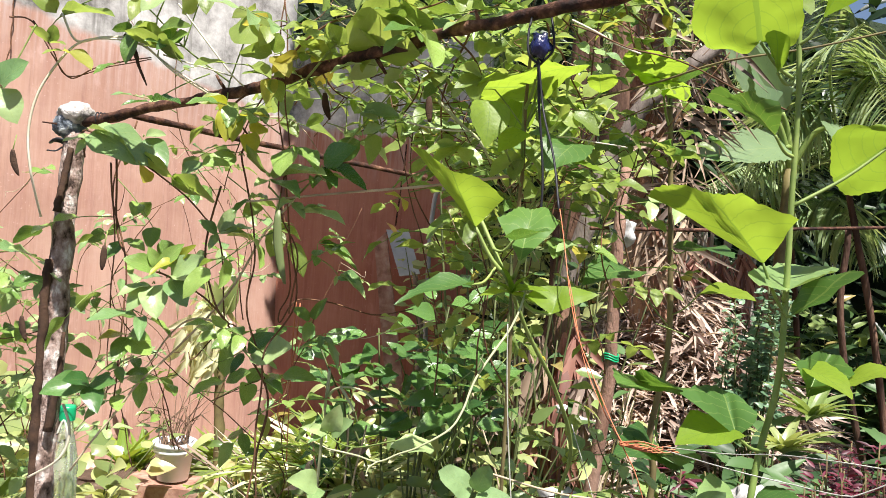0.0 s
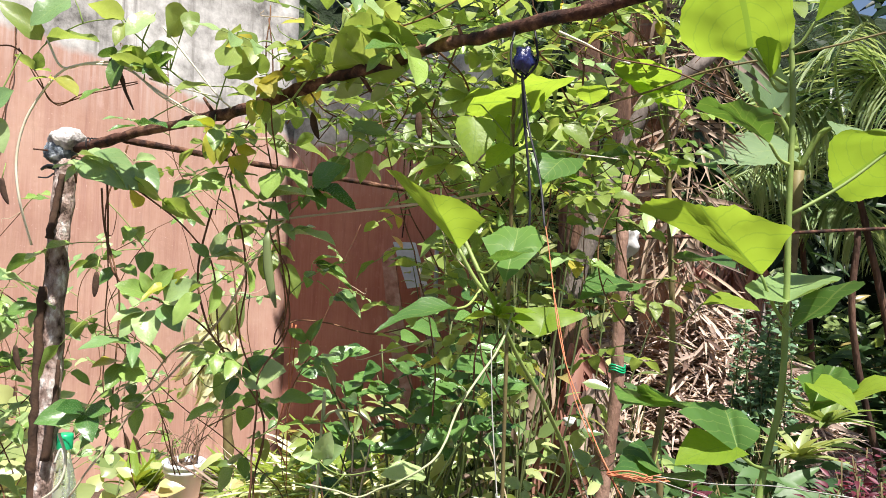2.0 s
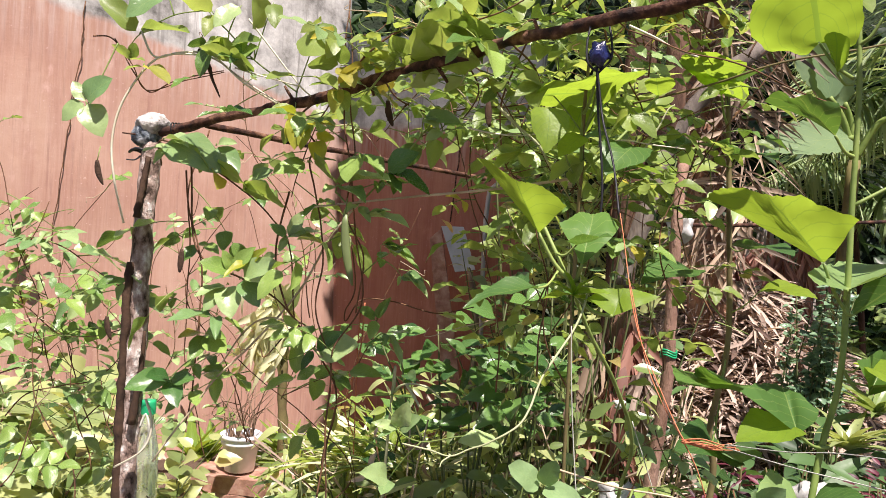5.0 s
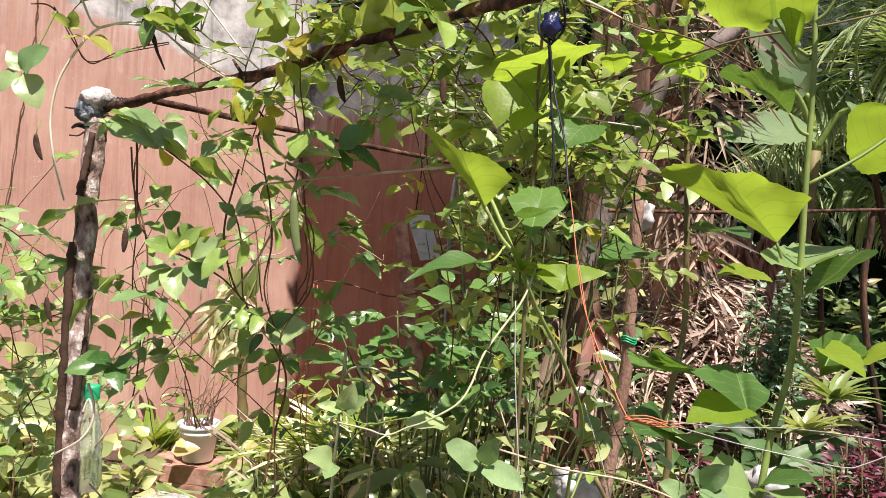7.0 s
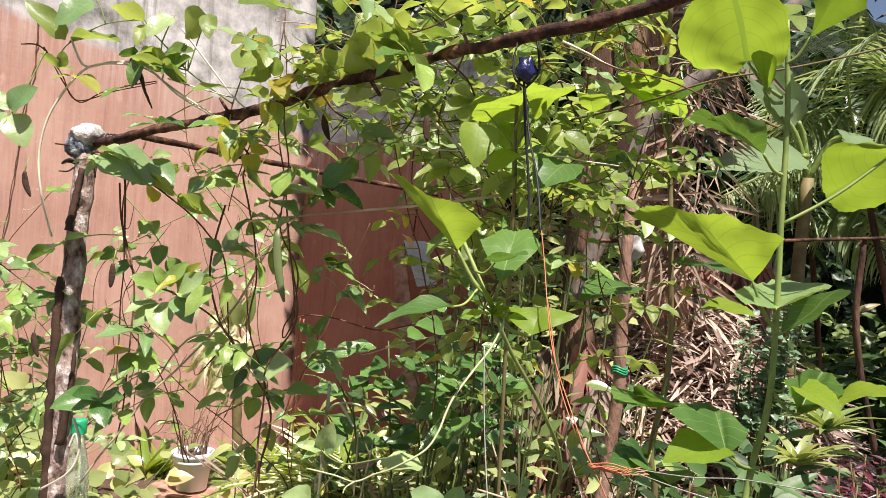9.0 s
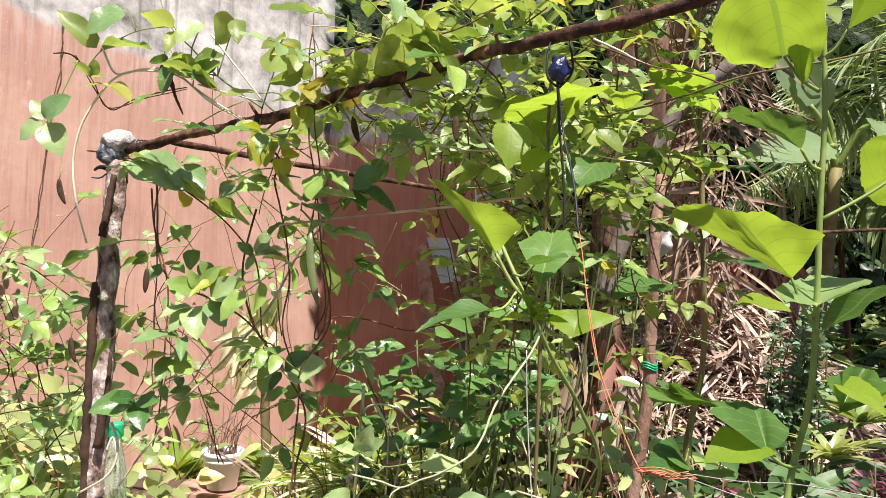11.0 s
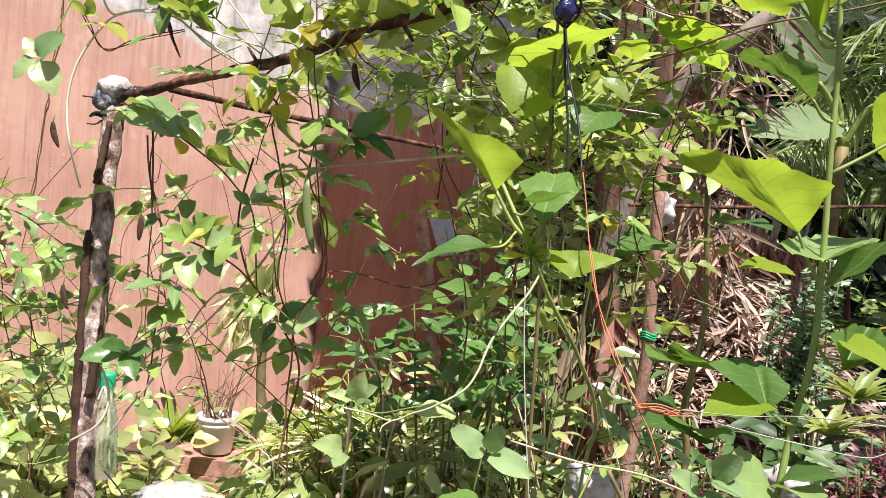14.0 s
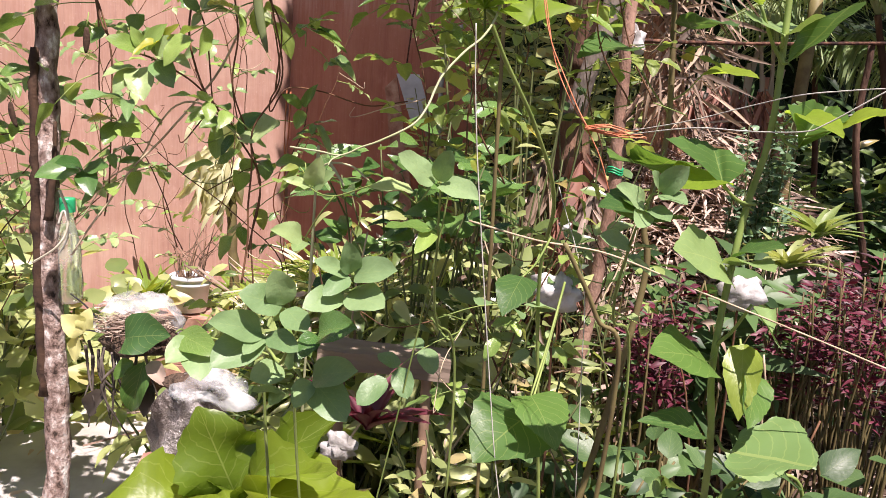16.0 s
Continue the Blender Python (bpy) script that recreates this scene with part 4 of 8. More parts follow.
big_leaf(shoot, (0.551, 1.200, 0.842), (0.521, 1.160, 0.878), (0.432, 1.120, 0.930), (0, -0.4, 1), "big_dark", 0.75, 3)

shoot2 = thing("tall_shoot", (0.5, 1.72, 0.0), "slender brown-stemmed shoot with dark green leaves", "plant", "tall shoots")
stick("stem", [(0.36, 1.7, 0.0), (0.542, 1.700, 0.922), (0.540, 1.700, 1.130), (0.566, 1.700, 1.316), (0.554, 1.700, 1.560), (0.533, 1.700, 1.827), (0.517, 1.700, 1.997), (0.522, 1.700, 2.119)], 0.008, 0.005, M["purple_stem"], shoot2, sides=8, rough=0.15, steps=8)
fan_leaf(shoot2, (0.532, 1.700, 1.80), (0.494, 1.620, 1.844), [(0.446, 1.600, 1.868), (0.381, 1.500, 1.873), (0.368, 1.420, 1.879), (0.412, 1.420, 1.880), (0.491, 1.460, 1.875), (0.504, 1.560, 1.868)], "big", 35, 0.0)
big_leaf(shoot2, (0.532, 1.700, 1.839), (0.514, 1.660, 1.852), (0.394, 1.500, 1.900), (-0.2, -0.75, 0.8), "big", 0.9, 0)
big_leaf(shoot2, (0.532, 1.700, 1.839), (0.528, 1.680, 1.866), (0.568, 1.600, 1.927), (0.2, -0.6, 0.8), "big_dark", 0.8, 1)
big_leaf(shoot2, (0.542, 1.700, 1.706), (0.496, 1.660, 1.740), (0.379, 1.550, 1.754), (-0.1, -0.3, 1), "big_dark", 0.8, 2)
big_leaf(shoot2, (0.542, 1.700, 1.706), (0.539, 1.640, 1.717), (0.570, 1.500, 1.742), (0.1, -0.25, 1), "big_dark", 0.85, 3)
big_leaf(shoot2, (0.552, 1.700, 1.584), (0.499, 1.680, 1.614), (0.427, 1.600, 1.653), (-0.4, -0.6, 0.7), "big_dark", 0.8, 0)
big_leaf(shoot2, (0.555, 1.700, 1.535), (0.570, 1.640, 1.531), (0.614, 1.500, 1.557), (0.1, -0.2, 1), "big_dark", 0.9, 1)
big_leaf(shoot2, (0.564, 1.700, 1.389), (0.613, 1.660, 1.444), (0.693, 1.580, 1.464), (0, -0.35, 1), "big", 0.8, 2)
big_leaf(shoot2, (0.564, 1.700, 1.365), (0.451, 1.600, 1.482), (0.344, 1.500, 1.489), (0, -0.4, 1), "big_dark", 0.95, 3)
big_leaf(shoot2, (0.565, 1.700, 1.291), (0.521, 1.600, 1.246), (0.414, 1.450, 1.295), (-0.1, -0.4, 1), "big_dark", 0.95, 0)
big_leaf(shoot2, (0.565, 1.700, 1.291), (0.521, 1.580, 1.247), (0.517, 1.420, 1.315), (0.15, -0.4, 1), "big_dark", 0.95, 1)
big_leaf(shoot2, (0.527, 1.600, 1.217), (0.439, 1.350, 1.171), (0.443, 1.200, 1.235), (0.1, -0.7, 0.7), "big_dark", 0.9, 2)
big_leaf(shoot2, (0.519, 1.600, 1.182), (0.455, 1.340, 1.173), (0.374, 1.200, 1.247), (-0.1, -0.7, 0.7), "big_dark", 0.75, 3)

gourd = thing("gourd_vine", (0.62, 1.75, 0.0), "low gourd vine with large pale crinkled leaves", "vine")
stick("stem", [(0.62, 1.75, 0.0), (0.767, 1.700, 0.481), (0.828, 1.660, 0.575), (0.967, 1.700, 0.523), (1.0, 1.8, 0.0)], 0.006, 0.004, M["stem"], gourd, sides=7, rough=0.2)
fan_leaf(gourd, (0.801, 1.680, 0.546), (0.782, 1.620, 0.698), [(0.720, 1.560, 0.680), (0.740, 1.500, 0.651), (0.857, 1.560, 0.650)], "big_pale", 11)
fan_leaf(gourd, (0.828, 1.660, 0.575), (0.814, 1.620, 0.708), [(0.858, 1.620, 0.742), (0.891, 1.580, 0.721), (0.901, 1.540, 0.665)], "big_pale", 12)
fan_leaf(gourd, (0.767, 1.700, 0.481), (0.642, 1.660, 0.548), [(0.577, 1.600, 0.548), (0.614, 1.620, 0.593), (0.666, 1.600, 0.567)], "big_pale", 13)

shoot3 = thing("tall_shoot", (0.2, 1.2, 0.0), "yellow-green stemmed shoot with a fresh leafy tip", "plant", "tall shoots")
stick("stem", [(0.34, 1.42, 0.0), (0.32, 1.36, 0.55), (0.27, 1.27, 1.05), (0.270, 1.180, 1.214), (0.223, 1.080, 1.322), (0.173, 1.020, 1.402), (0.132, 0.980, 1.480), (0.101, 1.000, 1.542)], 0.0034, 0.0026, M["stem"], shoot3, sides=8, rough=0.15)
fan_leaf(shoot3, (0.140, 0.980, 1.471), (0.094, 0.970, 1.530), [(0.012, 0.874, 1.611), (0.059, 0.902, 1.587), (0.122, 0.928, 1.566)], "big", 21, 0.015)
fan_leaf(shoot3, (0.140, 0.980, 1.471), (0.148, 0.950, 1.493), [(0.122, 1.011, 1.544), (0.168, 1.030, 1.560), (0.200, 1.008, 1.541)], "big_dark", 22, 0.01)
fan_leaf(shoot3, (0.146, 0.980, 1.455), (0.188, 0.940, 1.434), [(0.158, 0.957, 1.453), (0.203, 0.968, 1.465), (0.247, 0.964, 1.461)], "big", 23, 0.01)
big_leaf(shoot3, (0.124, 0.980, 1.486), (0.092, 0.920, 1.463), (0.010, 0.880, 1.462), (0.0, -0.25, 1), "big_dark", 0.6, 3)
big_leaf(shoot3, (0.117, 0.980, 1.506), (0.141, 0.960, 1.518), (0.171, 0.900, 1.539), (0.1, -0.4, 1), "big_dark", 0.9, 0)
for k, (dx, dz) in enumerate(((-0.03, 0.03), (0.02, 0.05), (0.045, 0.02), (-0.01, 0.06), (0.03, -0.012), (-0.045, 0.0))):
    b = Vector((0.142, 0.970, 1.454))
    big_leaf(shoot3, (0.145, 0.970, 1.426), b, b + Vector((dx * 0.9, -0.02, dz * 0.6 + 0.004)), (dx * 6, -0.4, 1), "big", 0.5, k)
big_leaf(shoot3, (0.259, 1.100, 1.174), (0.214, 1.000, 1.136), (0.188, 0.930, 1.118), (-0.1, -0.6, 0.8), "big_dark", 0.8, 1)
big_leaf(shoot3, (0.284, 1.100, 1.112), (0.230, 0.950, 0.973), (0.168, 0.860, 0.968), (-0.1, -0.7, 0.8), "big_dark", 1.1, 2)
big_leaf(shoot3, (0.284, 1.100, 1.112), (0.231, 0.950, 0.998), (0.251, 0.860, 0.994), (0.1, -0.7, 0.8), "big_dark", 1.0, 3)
stick("side_stem", [(0.33, 1.3, 0.0), (0.381, 1.150, 0.916), (0.336, 1.120, 1.061), (0.279, 1.100, 1.167)], 0.0042, 0.0032, M["purple_stem"], shoot3, sides=7, rough=0.2)

shoot4 = thing("tall_shoot", (0.2, 1.45, 0.0), "green shoot with pale yellow-green broad leaves under the pole", "plant", "tall shoots")
stick("stem", [(0.22, 1.45, 0.0), (0.2, 1.42, 0.9), (0.185, 1.350, 1.529), (0.181, 1.300, 1.639), (0.173, 1.250, 1.732), (0.170, 1.200, 1.808)], 0.0038, 0.0026, M["purple_stem"], shoot4, sides=7, rough=0.15)
fan_leaf(shoot4, (0.176, 1.27, 1.70), (0.190, 1.240, 1.764), [(0.195, 1.300, 1.750), (0.129, 1.290, 1.743), (0.087, 1.280, 1.744), (0.101, 1.200, 1.760), (0.140, 1.170, 1.766), (0.177, 1.150, 1.771)], "big", 31, 0.004)
fan_leaf(shoot4, (0.173, 1.25, 1.73), (0.182, 1.200, 1.775), [(0.205, 1.270, 1.749), (0.228, 1.220, 1.773), (0.254, 1.170, 1.784), (0.218, 1.160, 1.781), (0.177, 1.120, 1.781)], "big", 32, 0.004)
fan_leaf(shoot4, (0.180, 1.30, 1.64), (0.312, 1.360, 1.786), [(0.289, 1.350, 1.792), (0.281, 1.330, 1.800), (0.298, 1.310, 1.805), (0.329, 1.320, 1.807), (0.335, 1.350, 1.797)], "big", 33, 0.0)
fan_leaf(shoot4, (0.180, 1.30, 1.64), (0.170, 1.250, 1.739), [(0.149, 1.250, 1.739), (0.138, 1.280, 1.719), (0.163, 1.310, 1.706), (0.190, 1.310, 1.711), (0.194, 1.270, 1.737)], "big", 34, 0.0)
big_leaf(shoot4, (0.180, 1.300, 1.612), (0.114, 1.200, 1.727), (0.114, 1.160, 1.666), (0.2, -0.9, 0.5), "big", 1.15, 3)
big_leaf(shoot4, (0.181, 1.300, 1.639), (0.172, 1.250, 1.694), (0.133, 1.200, 1.661), (0.1, -0.5, 1), "big", 0.8, 0)
big_leaf(shoot4, (0.186, 1.350, 1.548), (0.265, 1.300, 1.688), (0.213, 1.220, 1.651), (0.1, -0.5, 0.9), "big_dark", 0.9, 2)
big_leaf(shoot4, (0.186, 1.350, 1.548), (0.228, 1.300, 1.652), (0.294, 1.220, 1.660), (0.1, -0.5, 0.9), "big", 0.4, 1)
sprig(shoot4, (0.180, 1.30, 1.64), (0.255, 1.300, 1.742), "pea_top", ((0.249, 1.280, 1.705), 0.9, LIT), ((0.205, 1.260, 1.710), 0.8, LIT), ((0.300, 1.280, 1.712), 0.9, FACE))
sprig(shoot4, (0.176, 1.27, 1.70), (0.225, 1.250, 1.789), "pea_top", ((0.210, 1.220, 1.749), 1.0, LIT), ((0.244, 1.220, 1.750), 0.7, LIT))
sprig(shoot4, (0.176, 1.27, 1.70), (0.102, 1.240, 1.773), "pea_top", ((0.073, 1.200, 1.782), 1.0, FACE), ((0.062, 1.200, 1.751), 0.7, FACE), ((0.088, 1.200, 1.737), 0.9, LIT))
sprig(shoot4, (0.176, 1.27, 1.70), (0.081, 1.300, 1.669), "pea_top", ((0.020, 1.250, 1.664), 0.6, FLAT), ((0.086, 1.250, 1.646), 0.9, FACE), ((0.033, 1.250, 1.644), 0.6, FLAT))
sprig(shoot4, (0.176, 1.27, 1.70), (0.182, 1.300, 1.664), "pea_top", ((0.158, 1.250, 1.624), 0.8, LIT), ((0.214, 1.250, 1.634), 0.7, LIT), ((0.126, 1.250, 1.640), 0.7, FLAT))

# ---- pea vines on the trellis ----
twigs = thing("bare_twig", (0.034, 1.400, 1.758), "pale bare twigs tangled among the bright leaves", "twig")
stick("stem", [(0.034, 1.400, 1.760), (0.077, 1.400, 1.722), (0.111, 1.400, 1.695), (0.137, 1.420, 1.659)], 0.0034, 0.0022, M["pale_stem"], twigs, sides=6, rough=0.2)
stick("stem", [(-0.018, 1.400, 1.719), (0.022, 1.400, 1.712), (0.080, 1.420, 1.713), (0.144, 1.420, 1.726)], 0.0018, 0.0012, M["pale_twig"], twigs, sides=5, wiggle=0.004)
stick("stem", [(0.278, 1.300, 1.674), (0.302, 1.300, 1.716), (0.317, 1.300, 1.751), (0.328, 1.300, 1.761)], 0.0018, 0.0012, M["pale_stem"], twigs, sides=5, wiggle=0.003)
stick("stem", [(0.207, 1.300, 1.691), (0.253, 1.300, 1.698), (0.296, 1.300, 1.693), (0.355, 1.320, 1.691)], 0.0016, 0.001, M["pale_twig"], twigs, sides=5, wiggle=0.004)
stick("stem", [(0.244, 1.300, 1.889), (0.289, 1.300, 1.870), (0.319, 1.300, 1.855), (0.360, 1.300, 1.842)], 0.0022, 0.0016, M["pale_twig"], twigs, sides=5, wiggle=0.003)
BRIGHT = "bright pea vine spilling over the trellis pole, leaves mostly coloured as sunlit"
vine([(-0.273, 1.500, 0.987), (-0.260, 1.500, 1.091), (-0.267, 1.500, 1.262), (-0.211, 1.500, 1.373), (-0.230, 1.480, 1.521), (-0.247, 1.460, 1.686), (-0.258, 1.450, 1.828), (-0.259, 1.450, 1.962)], DUSTY, 0.046, 0.071, "pea", 0.0022, 11, skip=0.25)
vine([(-0.265, 1.420, 1.770), (-0.184, 1.380, 1.856), (-0.086, 1.340, 1.890), (0.028, 1.300, 1.896), (0.098, 1.280, 1.931)], BRIGHT, 0.072, 0.040, "pea_top", 0.0022, 16)
vine([(-0.191, 1.450, 1.802), (-0.098, 1.400, 1.858), (-0.009, 1.350, 1.880), (0.093, 1.300, 1.896), (0.159, 1.250, 1.926)], BRIGHT, 0.066, 0.040, "pea_top", 0.0022, 17)
vine([(-0.044, 1.350, 1.829), (-0.114, 1.400, 1.946)], BRIGHT, 0.066, 0.043, "pea_top", 0.002, 18)
vine([(0.050, 1.300, 1.851), (0.102, 1.350, 1.812), (0.130, 1.400, 1.745), (0.169, 1.450, 1.684)], BRIGHT, 0.066, 0.047, "pea_top", 0.002, 19)
vine([(-0.048, 1.400, 1.852), (-0.007, 1.500, 1.806), (-0.051, 1.600, 1.755), (-0.117, 1.600, 1.716)], BRIGHT, 0.060, 0.050, "pea_top", 0.002, 20)
vine([(-0.200, 1.500, 1.823), (-0.161, 1.550, 1.783), (-0.075, 1.600, 1.776), (0.061, 1.650, 1.807), (0.182, 1.700, 1.837)], BRIGHT, 0.054, 0.050, "pea", 0.002, 21)
vine([(0.196, 1.300, 1.881), (0.280, 1.500, 1.849), (0.339, 1.600, 1.761), (0.298, 1.650, 1.647)], BRIGHT, 0.060, 0.054, "pea_top", 0.002, 22)
vine([(0.080, 1.400, 1.881), (0.038, 1.500, 1.777), (0.070, 1.600, 1.661), (0.190, 1.600, 1.601), (0.281, 1.600, 1.608)], DUSTY, 0.052, 0.052, "pea", 0.002, 23)
vine([(-0.605, 1.700, 1.724), (-0.644, 1.700, 1.581), (-0.638, 1.700, 1.424), (-0.635, 1.700, 1.206), (-0.636, 1.700, 1.132)], DUSTY, 0.046, 0.071, "pea", 0.002, 26)
vine([(-0.272, 1.500, 1.262), (-0.419, 1.600, 1.328), (-0.551, 1.700, 1.212), (-0.663, 1.750, 1.121), (-0.776, 1.750, 0.963)], DUSTY, 0.046, 0.065, "pea", 0.0024, 29, mat="twig", skip=0.3)
vine([(-1.259, 1.900, 1.403), (-1.094, 1.850, 1.456), (-0.947, 1.800, 1.409), (-0.792, 1.750, 1.340)], DUSTY, 0.050, 0.045, "pea_blue", 0.002, 30)
vine([(-1.374, 1.900, 1.264), (-1.129, 1.850, 1.283), (-0.965, 1.800, 1.215), (-0.825, 1.800, 1.252)], DUSTY, 0.050, 0.042, "pea", 0.002, 31)
vine([(-1.178, 1.850, 1.095), (-1.049, 1.850, 1.175), (-1.132, 1.850, 1.340), (-1.055, 1.850, 1.544)], DUSTY, 0.046, 0.049, "pea_blue", 0.002, 32)
vine([(-1.165, 1.800, 0.924), (-1.087, 1.850, 1.058), (-0.914, 1.850, 1.113), (-0.822, 1.800, 1.197)], DUSTY, 0.052, 0.039, "pea_blue", 0.002, 33)
vine([(-0.212, 1.800, 1.350), (-0.248, 1.800, 1.218), (-0.270, 1.800, 1.074), (-0.245, 1.800, 0.908)], DUSTY, 0.041, 0.065, "pea", 0.0016, 35)
# leaves and stems traced one by one
v = thing("pea_vine", (-0.719, 1.450, 1.767), "pale trifoliate pea leaf hanging from a bare looping stem", "vine", "vines on the trellis")
stick("stem", [(-0.705, 1.450, 1.852), (-0.723, 1.440, 1.796), (-0.739, 1.430, 1.749), (-0.744, 1.420, 1.723)], 0.0016, 0.001, M["stem"], v, sides=5)
sprig(v, (-0.744, 1.420, 1.723), (-0.747, 1.420, 1.730), "pea_blue", ((-0.703, 1.400, 1.777), 1.15, FACE), ((-0.785, 1.400, 1.700), 1.2, FACE), ((-0.705, 1.400, 1.676), 1.1, FACE), ((-0.774, 1.420, 1.769), 0.9, FACE))

v = thing("pea_vine", (-0.654, 1.500, 1.837), "long bare stem with a few pea leaves arching over the post", "vine", "vines on the trellis")
stick("stem", [(-0.684, 1.500, 1.889), (-0.654, 1.500, 1.839), (-0.605, 1.500, 1.849), (-0.546, 1.500, 1.852), (-0.500, 1.500, 1.821), (-0.455, 1.500, 1.792), (-0.403, 1.520, 1.765)], 0.0024, 0.0018, M["pale_twig"], v, sides=5, wiggle=0.004)
stick("side_stem", [(-0.738, 1.500, 1.872), (-0.697, 1.500, 1.821), (-0.663, 1.500, 1.772), (-0.586, 1.500, 1.796), (-0.511, 1.500, 1.816)], 0.0014, 0.001, M["vine"], v, sides=5, wiggle=0.003)
stick("side_stem", [(-0.461, 1.480, 1.918), (-0.409, 1.480, 1.858), (-0.352, 1.480, 1.793), (-0.329, 1.500, 1.774)], 0.002, 0.0014, M["pale_twig"], v, sides=5)
sprig(v, (-0.709, 1.500, 1.839), (-0.699, 1.490, 1.829), "pea_top", ((-0.723, 1.480, 1.859), 0.9, LIT), ((-0.661, 1.470, 1.831), 0.8, FLAT), ((-0.684, 1.480, 1.862), 0.7, LIT))
sprig(v, (-0.675, 1.500, 1.823), (-0.670, 1.490, 1.816), "pea_top", ((-0.605, 1.460, 1.798), 0.8, FLAT), ((-0.695, 1.460, 1.813), 0.7, FLAT))
sprig(v, (-0.570, 1.500, 1.804), (-0.576, 1.500, 1.803), "pea", ((-0.606, 1.470, 1.781), 0.8, FLAT))
sprig(v, (-0.548, 1.500, 1.852), (-0.547, 1.500, 1.867), "pea", ((-0.554, 1.480, 1.806), 0.8, FACE), ((-0.580, 1.480, 1.868), 0.9, LIT), ((-0.526, 1.500, 1.890), 0.9, FACE))
sprig(v, (-0.500, 1.500, 1.821), (-0.495, 1.490, 1.832), "pea_top", ((-0.539, 1.460, 1.867), 0.9, LIT), ((-0.435, 1.460, 1.828), 1.0, LIT), ((-0.507, 1.480, 1.881), 0.8, LIT))
sprig(v, (-0.496, 1.500, 1.836), (-0.489, 1.490, 1.845), "pea", ((-0.437, 1.460, 1.861), 1.0, FACE), ((-0.460, 1.480, 1.892), 0.8, FACE), ((-0.506, 1.460, 1.848), 0.8, FACE))
stick("dead_leaf", [(-0.549, 1.500, 1.845), (-0.537, 1.500, 1.809), (-0.526, 1.500, 1.785), (-0.517, 1.500, 1.766)], 0.0045, 0.0012, M["dark_pod"], v, "dark shrivelled hanging leaf", sides=6, rough=0.4)

v = thing("pea_vine", (-0.247, 1.460, 1.560), "upright twining pea vine with sunlit-coloured leaves over the pole", "vine", "vines on the trellis")
stick("stem", [(-0.220, 1.500, 1.357), (-0.207, 1.480, 1.467), (-0.242, 1.460, 1.549), (-0.228, 1.440, 1.653), (-0.240, 1.420, 1.741), (-0.240, 1.420, 1.833), (-0.252, 1.420, 1.923)], 0.0018, 0.0013, M["vine"], v, sides=5, wiggle=0.004)
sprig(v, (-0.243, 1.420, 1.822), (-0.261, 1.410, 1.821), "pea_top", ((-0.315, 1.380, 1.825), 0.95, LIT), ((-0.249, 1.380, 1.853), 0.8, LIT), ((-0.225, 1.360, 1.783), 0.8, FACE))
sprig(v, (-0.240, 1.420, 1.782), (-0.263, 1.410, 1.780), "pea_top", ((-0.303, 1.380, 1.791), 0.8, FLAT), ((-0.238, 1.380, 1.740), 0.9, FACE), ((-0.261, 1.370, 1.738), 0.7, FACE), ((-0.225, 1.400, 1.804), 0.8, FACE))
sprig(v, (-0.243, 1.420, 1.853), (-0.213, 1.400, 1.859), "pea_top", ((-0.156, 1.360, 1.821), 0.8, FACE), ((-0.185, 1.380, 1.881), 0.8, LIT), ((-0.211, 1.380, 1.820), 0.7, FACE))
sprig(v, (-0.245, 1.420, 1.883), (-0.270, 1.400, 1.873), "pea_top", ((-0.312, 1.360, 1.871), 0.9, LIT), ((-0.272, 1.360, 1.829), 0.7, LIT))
sprig(v, (-0.232, 1.440, 1.658), (-0.216, 1.420, 1.663), "pea", ((-0.162, 1.360, 1.640), 0.7, FLAT), ((-0.234, 1.360, 1.621), 0.9, LIT))

v = thing("pea_vine", (-0.155, 1.360, 1.823), "pea vine with large bright translucent leaves above the pole", "vine", "vines on the trellis")
stick("stem", [(-0.211, 1.420, 1.774), (-0.164, 1.360, 1.813), (-0.125, 1.340, 1.858), (-0.101, 1.330, 1.913)], 0.0022, 0.0016, M["stem"], v, sides=5)
sprig(v, (-0.153, 1.360, 1.828), (-0.136, 1.350, 1.825), "pea_top", ((0.004, 1.280, 1.840), 0.8, LIT), ((-0.150, 1.320, 1.865), 1.0, LIT))
sprig(v, (-0.125, 1.340, 1.858), (-0.105, 1.330, 1.864), "pea_top", ((-0.027, 1.280, 1.892), 0.9, LIT), ((-0.063, 1.300, 1.832), 0.8, FACE))
sprig(v, (-0.117, 1.340, 1.877), (-0.068, 1.320, 1.884), "pea_top", ((0.030, 1.260, 1.845), 0.8, LIT), ((-0.012, 1.280, 1.920), 0.8, LIT))

v = thing("pea_vine", (-0.353, 1.500, 1.727), "yellowing pea vine hanging under the pole", "vine", "vines on the trellis")
stick("stem", [(-0.323, 1.500, 1.772), (-0.353, 1.500, 1.733), (-0.315, 1.490, 1.680), (-0.326, 1.480, 1.646), (-0.309, 1.480, 1.588), (-0.290, 1.500, 1.461), (-0.301, 1.520, 1.350), (-0.259, 1.550, 1.192), (-0.288, 1.600, 1.017)], 0.0022, 0.0016, M["vine"], v, sides=5, wiggle=0.008)
sprig(v, (-0.353, 1.500, 1.733), (-0.358, 1.490, 1.738), "pea_yellow", ((-0.390, 1.460, 1.751), 0.9, LIT), ((-0.352, 1.460, 1.676), 0.7, FACE), ((-0.370, 1.460, 1.698), 0.6, FACE))
sprig(v, (-0.346, 1.500, 1.717), (-0.337, 1.490, 1.718), "pea_yellow", ((-0.276, 1.450, 1.726), 0.7, FLAT), ((-0.339, 1.460, 1.675), 0.7, FACE))
